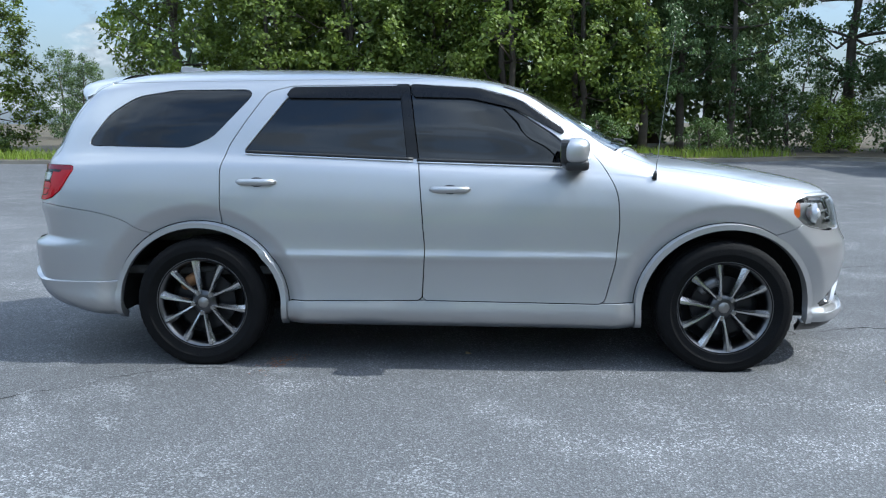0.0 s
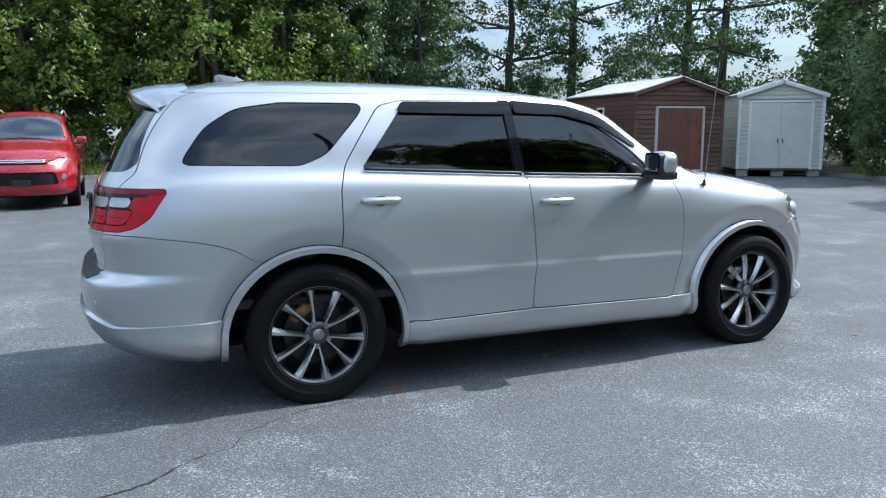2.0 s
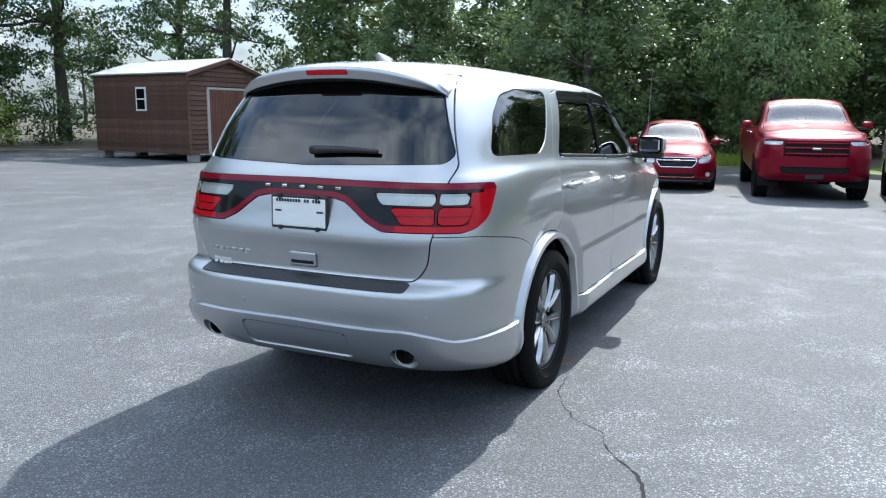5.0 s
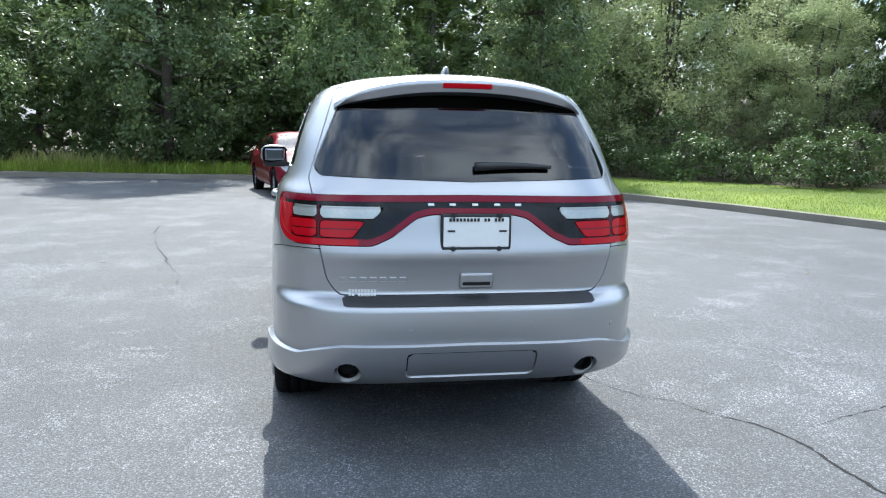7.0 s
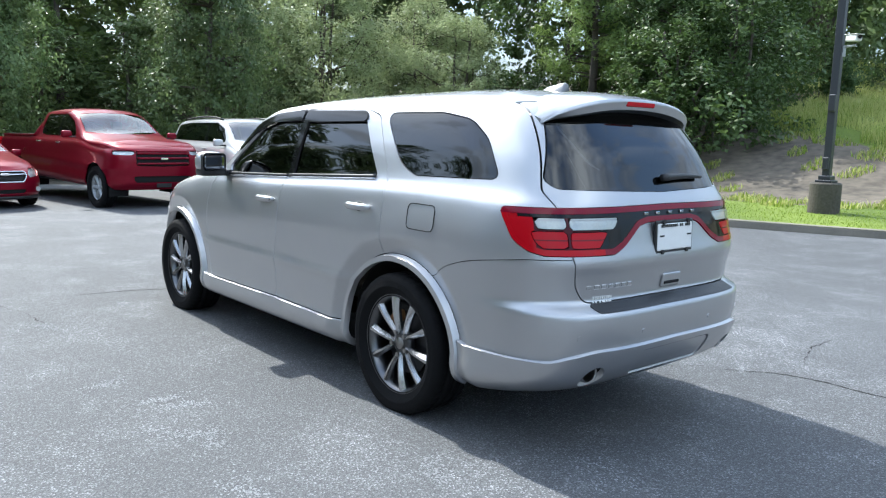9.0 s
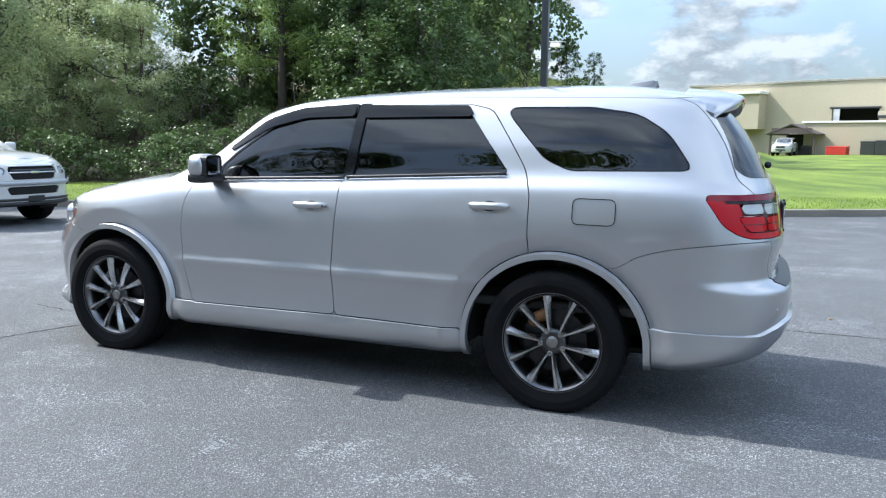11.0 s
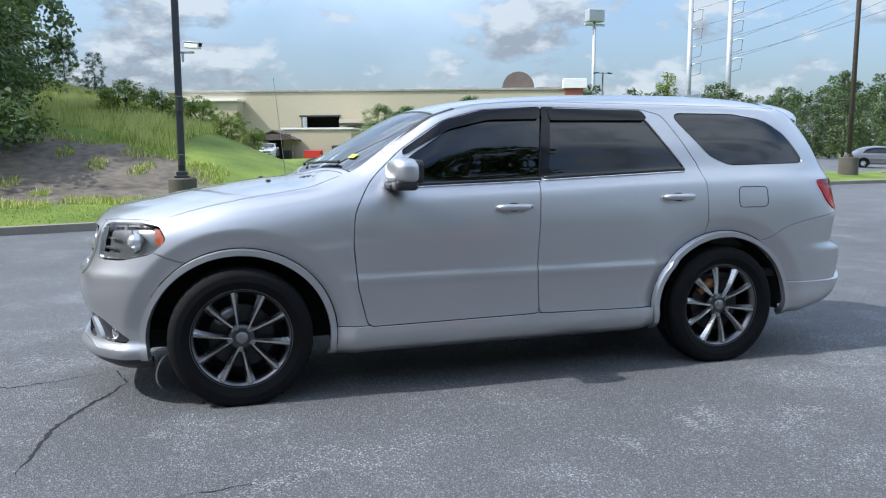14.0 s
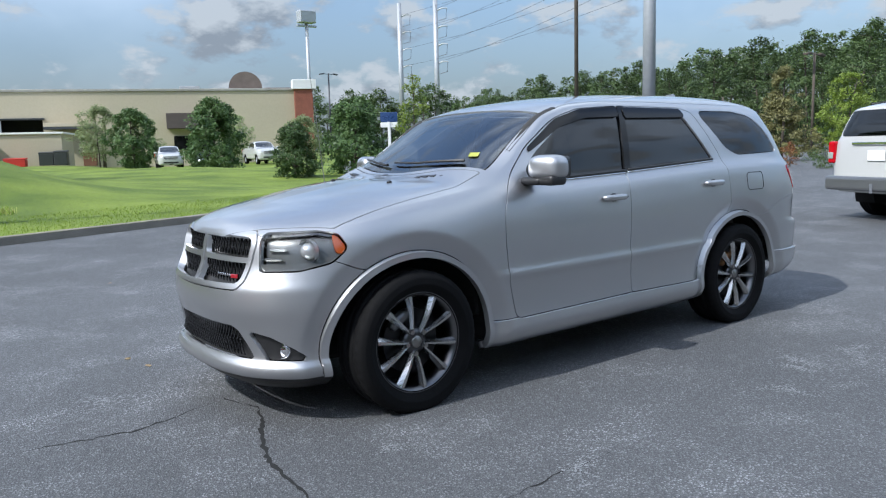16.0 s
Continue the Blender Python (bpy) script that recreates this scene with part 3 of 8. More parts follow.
def asphalt_material():
    m = bpy.data.materials.new("worn_asphalt")
    m.use_nodes = True
    n, l = m.node_tree.nodes, m.node_tree.links
    b = n["Principled BSDF"]
    tc = n.new("ShaderNodeTexCoord")

    def noise_tex(scale, detail, rough=0.6):
        q = n.new("ShaderNodeTexNoise")
        q.inputs["Scale"].default_value, q.inputs["Detail"].default_value, q.inputs["Roughness"].default_value = scale, detail, rough
        l.new(tc.outputs["Object"], q.inputs["Vector"])
        return q.outputs["Fac"]

    def ranged(src, a, c, lo, hi):
        q = n.new("ShaderNodeMapRange")
        for k, v in zip(("From Min", "From Max", "To Min", "To Max"), (a, c, lo, hi)):
            q.inputs[k].default_value = v
        l.new(src, q.inputs["Value"])
        return q.outputs[0]

    def op(kind, a, c):
        q = n.new("ShaderNodeMath")
        q.operation = kind
        for k, v in zip((0, 1), (a, c)):
            if isinstance(v, float):
                q.inputs[k].default_value = v
            else:
                l.new(v, q.inputs[k])
        return q.outputs[0]

    vor = n.new("ShaderNodeTexVoronoi")
    vor.inputs["Scale"].default_value = 125.0
    l.new(tc.outputs["Object"], vor.inputs["Vector"])
    stone = n.new("ShaderNodeSeparateColor")
    l.new(vor.outputs["Color"], stone.inputs[0])
    chips = ranged(stone.outputs[0], 0.70, 1.0, 0.0, 1.0)           # pale chippings
    worn = ranged(noise_tex(1.3, 6.0, 0.68), 0.50, 0.68, 0.0, 1.0)  # where the seal coat is worn off
    broad = ranged(noise_tex(0.16, 4.0), 0.35, 0.7, 0.82, 1.22)
    streak = n.new("ShaderNodeTexNoise")
    streak.inputs["Scale"].default_value, streak.inputs["Detail"].default_value = 1.0, 5.0
    mp = n.new("ShaderNodeMapping")
    mp.inputs["Rotation"].default_value[2] = 0.5
    mp.inputs["Scale"].default_value = (0.35, 2.4, 1)
    l.new(tc.outputs["Object"], mp.inputs["Vector"])
    l.new(mp.outputs[0], streak.inputs["Vector"])
    tracks = ranged(streak.outputs["Fac"], 0.52, 0.72, 0.0, 0.5)
    fine = ranged(noise_tex(210.0, 2.0), 0.3, 0.7, 0.7, 1.3)
    amount = op("MULTIPLY", chips, op("ADD", 0.42, op("ADD", op("MULTIPLY", worn, 0.85), tracks)))
    white = op("MULTIPLY", ranged(noise_tex(0.8, 8.0, 0.75), 0.66, 0.76, 0.0, 1.0), ranged(noise_tex(60.0, 3.0), 0.42, 0.6, 0.0, 1.0))
    value = op("MULTIPLY", op("MULTIPLY", op("MULTIPLY", broad, fine), ranged(vor.outputs["Distance"], 0.15, 0.75, 1.25, 0.62)), op("ADD", 0.101, op("ADD", op("MULTIPLY", amount, 0.23), op("ADD", op("MULTIPLY", worn, 0.024), op("MULTIPLY", white, 0.09)))))
    sc = n.new("ShaderNodeVectorMath")
    sc.operation = "SCALE"
    sc.inputs[0].default_value = (0.97, 1.0, 1.05)
    l.new(value, sc.inputs["Scale"])
    l.new(sc.outputs[0], b.inputs["Base Color"])
    b.inputs["Roughness"].default_value = 0.78
    b.inputs["Specular IOR Level"].default_value = 0.45
    bp = n.new("ShaderNodeBump")
    bp.inputs["Strength"].default_value, bp.inputs["Distance"].default_value = 0.6, 0.006
    l.new(vor.outputs["Distance"], bp.inputs["Height"])
    l.new(bp.outputs[0], b.inputs["Normal"])
    return m


def lawn_material():
    m = bpy.data.materials.new("mown_lawn")
    m.use_nodes = True
    n, l = m.node_tree.nodes, m.node_tree.links
    b = n["Principled BSDF"]
    tc = n.new("ShaderNodeTexCoord")
    outs = []
    for s, d in ((0.38, 7.0), (26.0, 4.0)):
        q = n.new("ShaderNodeTexNoise")
        q.inputs["Scale"].default_value, q.inputs["Detail"].default_value = s, d
        l.new(tc.outputs["Object"], q.inputs["Vector"])
        outs.append(q.outputs["Fac"])
    mix, r1 = n.new("ShaderNodeMixRGB"), n.new("ShaderNodeValToRGB")
    r1.color_ramp.elements[0].position, r1.color_ramp.elements[0].color = 0.34, (0.085, 0.135, 0.012, 1)
    r1.color_ramp.elements[1].position, r1.color_ramp.elements[1].color = 0.66, (0.20, 0.265, 0.034, 1)
    l.new(outs[0], r1.inputs[0])
    mix.blend_type = "MULTIPLY"
    mix.inputs["Fac"].default_value = 0.75
    r2 = n.new("ShaderNodeValToRGB")
    r2.color_ramp.elements[0].position, r2.color_ramp.elements[0].color = 0.3, (0.45, 0.45, 0.4, 1)
    r2.color_ramp.elements[1].position, r2.color_ramp.elements[1].color = 0.7, (1.3, 1.3, 1.2, 1)
    l.new(outs[1], r2.inputs[0])
    l.new(r1.outputs[0], mix.inputs["Color1"])
    l.new(r2.outputs[0], mix.inputs["Color2"])
    l.new(mix.outputs[0], b.inputs["Base Color"])
    b.inputs["Roughness"].default_value = 0.9
    bp = n.new("ShaderNodeBump")
    bp.inputs["Strength"].default_value, bp.inputs["Distance"].default_value = 0.8, 0.03
    l.new(outs[1], bp.inputs["Height"])
    l.new(bp.outputs[0], b.inputs["Normal"])
    return m


M["asphalt"], M["lawn"] = asphalt_material(), lawn_material()
M["litter"] = material("leaf_litter_ground", (0.075, 0.06, 0.035), 0.95, spread=0.45, grain=14, big=0.8, bump=0.8)
M["rock"] = material("dark_eroded_slope", (0.118, 0.098, 0.074), 0.9, spread=0.6, grain=4, big=0.5, bump=0.9)

_v, _fc, _ = _lot.geo(flange=0)
tagged(mesh_object("parking_lot", _v, _fc, M["asphalt"]), "worn grey asphalt car park with cracks and pale scuffs", "asphalt", kind="structure")
_g = Sheet(_green.v.copy(), _green.n, _green.e, _green.f)
_g.v[:, 2] = land(_g.v[:, 0], _g.v[:, 1])
# woodland floor to the north and east, an eroded bank on the hill, lawn elsewhere
_wx, _wy = _g.v[:, 0], _g.v[:, 1]
_wood, _rest = _g.cut(-np.maximum.reduce([_wy + 2, _wx - 18.8, np.minimum.reduce([_wx - 8.4, -15.2 + 0.7 * (_wx - 8) - _wy, _wy + 60])]))
_bank = fillet([(9, -12.5), (5, -13.2), (2.6, -13.8), (1.5, -14.6), (1.3, -15.8), (1.8, -17.4), (3.0, -18.6), (5, -19.6), (7.6, -21.0), (8.9, -24.5), (10.2, -30.4), (11.0, -30.0), (10.3, -24.0), (9.4, -20.5)], 1.0)
_rock, _rest = _rest.cut(inside(_rest.v[:, :2], _bank))
_far = fillet([(-15, -21.6), (-24.2, -22.6), (-25, -26), (-29, -27.5), (-46, -36), (-75, -28), (-140, -32), (-140, -110), (-60, -110), (-45, -76), (-34, -60), (-22, -40)], 2.0)
_lot2, _rest = _rest.cut(inside(_rest.v[:, :2], _far))
for _nm, _sh, _mt, _lb in (("far_parking_lot", _lot2, "asphalt", "grey asphalt car park beyond the lawn"), ("ground_woodland", _wood, "litter", "brown leaf litter and weeds under the trees"), ("ground_bank", _rock, "rock", "dark eroded bare bank on the hillside"), ("lawn", _rest, "lawn", "mown green lawn rising to a grassy hill")):
    _v, _fc, _ = _sh.geo(flange=0)
    tagged(mesh_object(_nm, _v, _fc, M[_mt], smooth=True), _lb, "ground", kind="structure")


def sweep_kerb(line, w=0.16, h=0.14):
    """A closed kerb along the car park's edge, top edge rounded."""
    p = np.asarray(line, float)
    keep = [0]
    for i in range(1, len(p)):
        if np.hypot(*(p[i] - p[keep[-1]])) > 0.05:
            keep.append(i)
    p = p[keep]
    t = np.roll(p, -1, 0) - np.roll(p, 1, 0)
    t /= np.linalg.norm(t, axis=1)[:, None]
    nrm = np.stack([t[:, 1], -t[:, 0]], 1)
    area = 0.5 * np.sum(p[:, 0] * np.roll(p[:, 1], -1) - p[:, 1] * np.roll(p[:, 0], -1))
    nrm = nrm if area > 0 else -nrm      # outwards
    prof = [(-0.01, -0.05), (0.0, h - 0.03), (0.012, h - 0.008), (0.035, h), (w, h), (w, -0.05)]
    v = np.concatenate([np.c_[p + nrm * a, np.full(len(p), z)] for a, z in prof])
    k, n = len(prof), len(p)
    f = []
    for a in range(k - 1):
        for i in range(n):
            j = (i + 1) % n
            f.append((a * n + i, a * n + j, (a + 1) * n + j, (a + 1) * n + i))
    return v, f


_v, _fc = sweep_kerb(LOT_LINE)
tagged(mesh_object("kerb", _v, _fc, M["kerb"]), "stained concrete kerb round the car park", "kerb", kind="structure")

# ---- the silver three-row SUV ----
SUV = dict(
    x_rear=-1.72, x_front=1.25, rear_tip=-2.52, front_tip=2.36, n_rear=4.3, n_front=2.9,
    bottom=curve((-2.6, 0.36), (-2.0, 0.30), (-1.0, 0.275), (1.0, 0.262), (1.9, 0.235), (2.4, 0.225)),
    belt_z=curve((-2.6, 1.22), (-1.8, 1.245), (-1.2, 1.235), (0.0, 1.185), (0.6, 1.165), (0.95, 1.14), (1.25, 1.09), (1.7, 1.04), (2.4, 0.955)),
    belt_y=curve((-2.6, 0.815), (-1.2, 0.815), (0.0, 0.815), (0.9, 0.822), (1.3, 0.824), (2.4, 0.815)),
    edge_z=curve((-2.6, 1.615), (-2.0, 1.645), (-1.1, 1.655), (-0.3, 1.662), (0.1, 1.640), (0.35, 1.578), (0.62, 1.405), (0.85, 1.24), (0.98, 1.185), (1.25, 1.135), (1.7, 1.09), (2.1, 1.035), (2.4, 0.99)),
    edge_y=curve((-2.6, 0.62), (-1.5, 0.655), (0.0, 0.665), (0.4, 0.675), (0.62, 0.70), (0.85, 0.745), (1.0, 0.772), (1.3, 0.775), (2.4, 0.72)),
    spine=curve((-2.6, 1.665), (-2.3, 1.715), (-1.9, 1.752), (-1.4, 1.765), (-0.8, 1.758), (-0.3, 1.735), (0.1, 1.695), (0.38, 1.635), (0.75, 1.455), (1.02, 1.30), (1.14, 1.225), (1.4, 1.20), (1.8, 1.155), (2.1, 1.115), (2.25, 1.082), (2.4, 1.025)),
    low=[(0.835, 0.26), (0.878, 0.29), (0.895, 0.345), (0.888, 0.41), (0.886, 0.50), (0.888, 0.58), (0.8925, 0.645), (0.9005, 0.684), (0.901, 0.692), (0.892, 0.716), (0.889, 0.76), (0.888, 0.86), (0.882, 0.97), (0.868, 1.07), (0.848, 1.15)],
    bow=curve((-2.6, 0.02), (0.5, 0.02), (0.95, 0.006), (2.5, 0.005)),
    flares=((-1.52, 0.368, 0.49, 0.580, 0.042), (1.52, 0.368, 0.49, 0.585, 0.042)),
    crease=(0.69, 0.662),
    rear=curve((0.33, -2.50), (0.40, -2.60), (0.48, -2.655), (0.56, -2.68), (0.66, -2.690), (0.704, -2.688), (0.714, -2.680), (0.750, -2.602), (0.80, -2.606), (0.88, -2.621), (0.928, -2.634), (0.942, -2.632), (1.0, -2.617), (1.12, -2.592), (1.2, -2.568), (1.26, -2.537), (1.45, -2.44), (1.62, -2.32), (1.72, -2.26)),
    front=curve((0.22, 2.28), (0.26, 2.375), (0.30, 2.40), (0.36, 2.365), (0.50, 2.385), (0.62, 2.41), (0.70, 2.40), (0.76, 2.37), (0.82, 2.345), (0.95, 2.315), (1.015, 2.268), (1.07, 2.18), (1.105, 2.09)),
)
WHEELS = ((-1.52, 0.368), (1.52, 0.368))
suv = thing("suv", pose(0, 0, 0), "silver-grey three-row SUV with tinted windows, standing on asphalt", "car")


def two(sheet, **kw):
    """Both halves of a sheet that crosses the middle."""
    return [sheet.geo(**kw), sheet.geo(mirror=True, **kw)]


skin = car_skin(SUV, 0.022, 116)
X = lambda s: s.v[:, 0]
Y = lambda s: s.v[:, 1]
Z = lambda s: s.v[:, 2]
XZ = lambda s: s.v[:, [0, 2]]
YZ = lambda s: s.v[:, [1, 2]]

FULL = skin
flares = []
# wheel openings
for wx, wz in WHEELS:
    ex = np.abs(X(skin) - wx) / 1.06
    r = np.hypot(ex, Z(skin) - wz) - 0.452
    _, skin = skin.cut(np.where(Z(skin) < 0.25, ex - 0.440, r), Z(skin) < 1.0)
    ex = np.abs(X(skin) - wx) / 1.06
    r2 = np.hypot(ex, Z(skin) - wz) - 0.492
    lip, skin = skin.gap(np.where(Z(skin) < 0.31, ex - 0.488, r2), 0.005, (Z(skin) < 1.0) & (Y(skin) > 0.5) & (Z(skin) > 0.27))
    flares.append(lip)

# windscreen: between cowl and roof header
w = np.maximum.reduce([0.40 - 0.07 * Y(skin) ** 2 - X(skin), X(skin) - (1.10 - 0.26 * (Y(skin) / 0.78) ** 2), Y(skin) - (SUV["edge_y"](X(skin)) - 0.055)])
windscreen, skin = skin.gap(w, 0.012, (Z(skin) > 1.12) & (X(skin) > 0.1))

# bonnet
h = np.maximum.reduce([(1.10 - 0.25 * (Y(skin) / 0.78) ** 2) + 0.03 - X(skin), Y(skin) - (0.70 + 0.035 * np.sin((X(skin) - 0.9) * 2.2)), X(skin) - (2.335 - 0.42 * (Y(skin) / 0.74) ** 2.2)])
bonnet, skin = skin.gap(h, 0.007, (Z(skin) > 0.955) & (X(skin) > 0.7))

# doors in the side view
front_door_line = fillet([(0.83, 0.392), (0.885, 0.62), (0.905, 0.85), (0.895, 1.03), (0.80, 1.205), (0.60, 1.385), (0.34, 1.555), (0.10, 1.618), (-0.29, 1.640), (-0.235, 1.225), (-0.196, 0.70), (-0.213, 0.405)], [0.05, 0.3, 0.4, 0.3, 0.5, 0.5, 0.5, 0.4, 0.02, 0.6, 0.1, 0.03])
rear_door_line = fillet([(-0.2135, 0.405), (-0.1965, 0.70), (-0.2355, 1.225), (-0.2905, 1.640), (-0.98, 1.632), (-1.12, 1.60), (-1.235, 1.44), (-1.335, 1.29), (-1.378, 1.16), (-1.382, 0.30), (-1.0, 0.30), (-1.0, 0.395)], [0.03, 0.1, 0.6, 0.02, 0.1, 0.1, 0.6, 0.25, 0.2, 0.01, 0.01, 0.02])
side = Y(skin) > 0.3
front_door, skin = skin.gap(inside(XZ(skin), front_door_line), 0.006, side)
rear_door, skin = skin.gap(inside(XZ(skin), rear_door_line), 0.006, Y(skin) > 0.3)
fw = fillet([(-0.245, 1.205), (-0.29, 1.585), (0.06, 1.575), (0.30, 1.505), (0.55, 1.345), (0.66, 1.245), (0.62, 1.178)], [0.015, 0.02, 0.3, 0.3, 0.3, 0.04, 0.03])
rw = fillet([(-0.30, 1.213), (-0.345, 1.588), (-0.99, 1.583), (-1.245, 1.262), (-1.215, 1.245)], [0.015, 0.02, 0.06, 0.02, 0.02])
visor_f = fillet([(-0.275, 1.634), (0.09, 1.612), (0.335, 1.548), (0.60, 1.372), (0.585, 1.350), (0.305, 1.500), (0.06, 1.556), (-0.27, 1.565)], [0.01, 0.3, 0.3, 0.02, 0.02, 0.3, 0.3, 0.01])
visor_r = fillet([(-0.335, 1.556), (-0.335, 1.628), (-0.98, 1.622), (-1.02, 1.562)], 0.015)
front_visor = front_door.cut(inside(XZ(front_door), visor_f))[0]
rear_visor = rear_door.cut(inside(XZ(rear_door), visor_r))[0]
front_glass, front_door = front_door.gap(inside(XZ(front_door), fw), 0.004)
rear_glass, rear_door = rear_door.gap(inside(XZ(rear_door), rw), 0.004)
pil_f = [(-0.30, 1.20), (-0.32, 1.66), (-0.18, 1.66), (-0.18, 1.20)]
pil_r = [(-0.20, 1.215), (-0.20, 1.66), (-0.37, 1.66), (-0.325, 1.215)]
pillar_f, front_door = front_door.cut(np.maximum(inside(XZ(front_door), pil_f), 1.208 - Z(front_door)))
pillar_r, rear_door = rear_door.cut(np.maximum(inside(XZ(rear_door), pil_r), 1.214 - Z(rear_door)))
qw = fillet([(-2.19, 1.292), (-2.06, 1.475), (-1.90, 1.575), (-1.66, 1.610), (-1.18, 1.612), (-1.44, 1.335), (-1.58, 1.280)], [0.03, 0.3, 0.3, 0.3, 0.04, 0.25, 0.2])
quarter_glass, skin = skin.gap(inside(XZ(skin), qw), 0.006, Y(skin) > 0.3)

# side sill
sill, skin = skin.gap(np.maximum.reduce([Z(skin) - (0.395 + 0.012 * np.cos(X(skin) * 1.5)), -1.06 - X(skin), X(skin) - 1.06]), 0.005, Y(skin) > 0.5)

# rear: window, lamps, tailgate, bumper
S_ = lambda s: s.e[:, 0]
F_ = lambda s: s.e[:, 1]
SZ = lambda s: np.stack([s.e[:, 0], s.v[:, 2]], 1)
back = (X(skin) < -2.0)
rear_window_line = fillet([(-0.545, 1.632), (0.545, 1.632), (0.688, 1.30), (0.66, 1.262), (0, 1.243), (-0.66, 1.262), (-0.688, 1.30)], [0.03, 0.03, 0.05, 0.08, 0.8, 0.08, 0.05])
rear_window, skin = skin.gap(inside(YZ(skin), rear_window_line), 0.005, (X(skin) < -2.2) & (Z(skin) > 1.2))
lamp_line = fillet([(-0.2, 1.188), (0.995, 1.178), (0.94, 1.03), (0.87, 0.985), (0.80, 0.968), (0.44, 0.968), (0.36, 1.003), (0.245, 1.088), (0.18, 1.102), (-0.2, 1.102)], [0.01, 0.03, 0.1, 0.06, 0.08, 0.05, 0.05, 0.06, 0.05, 0.01])
lamp_field = inside(SZ(skin), lamp_line)
lamps, skin = skin.gap(lamp_field, 0.004, (X(skin) < -1.9) & (Z(skin) > 0.9) & (Z(skin) < 1.3))
gate_line = fillet([(-0.2, 1.70), (0.578, 1.66), (0.708, 1.25), (0.69, 1.17), (0.665, 0.97), (0.635, 0.82), (0.585, 0.750), (-0.2, 0.750)], [0.02, 0.02, 0.06, 0.05, 0.1, 0.10, 0.06, 0.02])
tailgate, skin = skin.gap(inside(YZ(skin), gate_line), 0.006, X(skin) < -2.0)
seam = curve((-2.7, 0.955), (-2.45, 0.95), (-2.3, 0.935), (-2.1, 0.905), (-1.95, 0.86), (-1.85, 0.80), (-1.7, 0.76))
rear_bumper, skin = skin.gap(np.maximum(Z(skin) - seam(X(skin)), X(skin) + 1.80), 0.004, X(skin) < -1.7)

# front: grille, lamps, bumper
nose = lambda s: np.stack([s.e[:, 1], s.v[:, 2]], 1)
grille_line = fillet([(-0.2, 1.008), (0.465, 0.995), (0.502, 0.945), (0.480, 0.748), (0.445, 0.705), (-0.2, 0.69)], [0.01, 0.05, 0.05, 0.06, 0.05, 0.01])
grille, skin = skin.gap(inside(nose(skin), grille_line), 0.006, (X(skin) > 1.9) & (Z(skin) > 0.5))
head_line = fillet([(0.512, 0.985), (0.80, 0.994), (0.925, 0.976), (0.992, 0.908), (0.925, 0.838), (0.765, 0.804), (0.548, 0.800)], [0.02, 0.1, 0.08, 0.03, 0.08, 0.15, 0.03])
headlamp, skin = skin.gap(inside(nose(skin), head_line), 0.011, (X(skin) > 1.5) & (Z(skin) > 0.6))
intake_line = fillet([(-0.2, 0.515), (0.385, 0.515), (0.43, 0.485), (0.505, 0.352), (-0.2, 0.346)], [0.01, 0.03, 0.05, 0.01, 0.01])
intake, skin = skin.gap(inside(nose(skin), intake_line), 0.005, (X(skin) > 1.7) & (Z(skin) < 0.7))
fog_line = fillet([(0.480, 0.500), (0.62, 0.470), (0.73, 0.412), (0.815, 0.352), (0.580, 0.352)], [0.02, 0.08, 0.08, 0.02, 0.01])
fog, skin = skin.gap(inside(nose(skin), fog_line), 0.005, (X(skin) > 1.4) & (Z(skin) < 0.7))
bump_top = curve((1.4, 0.70), (1.85, 0.80), (1.98, 0.855), (2.1, 0.90), (2.5, 1.2))
front_bumper, skin = skin.gap(np.maximum(Z(skin) - bump_top(X(skin)), 1.70 - X(skin)), 0.006, (X(skin) > 1.4))

# what is left: roof, front wing, rear quarter
roof, skin = skin.gap(np.maximum.reduce([SUV["edge_z"](X(skin)) + 0.012 - Z(skin), X(skin) - 0.7]), 0.003, X(skin) < 0.75)
wing, quarter = skin.cut(0.30 - X(skin))

PAINT = M["silver"]


def near_skin(q, axes, mask):
    """Place and normal on the skin under a point given in two axes."""
    v, n = FULL.v[mask], FULL.n[mask]
    d = ((v[:, axes] - np.array(q)) ** 2).sum(1)
    k = np.argsort(d)[:4]
    w = 1 / (d[k] + 1e-8)
    w /= w.sum()
    p, m = (v[k] * w[:, None]).sum(0), (n[k] * w[:, None]).sum(0)
    p = p.copy()
    p[axes] = q
    return p, m / np.linalg.norm(m)


SIDE_M, BACK_M, NOSE_M, TOP_M = (FULL.v[:, 1] > 0.4), (FULL.v[:, 0] < -2.05), (FULL.v[:, 0] > 1.6), (FULL.v[:, 2] > 1.0)
on_side = lambda x, z: near_skin((x, z), [0, 2], SIDE_M)
on_back = lambda y, z: near_skin((abs(y), z), [1, 2], BACK_M)
on_nose = lambda y, z: near_skin((abs(y), z), [1, 2], NOSE_M)
on_top = lambda x, y: near_skin((x, abs(y)), [0, 1], TOP_M)


def rect_on(p, n, up=(0, 0, 1)):
    """A frame on a surface: z along the normal, y upwards."""
    zc = Vector(n).normalized()
    xc = Vector(up).cross(zc).normalized()
    yc = zc.cross(xc)
    m = Matrix((xc, yc, zc)).transposed().to_4x4()
    return Matrix.Translation(Vector(p)) @ m


def flip(p, mir):
    return np.array(p) * (1, -1 if mir else 1, 1)


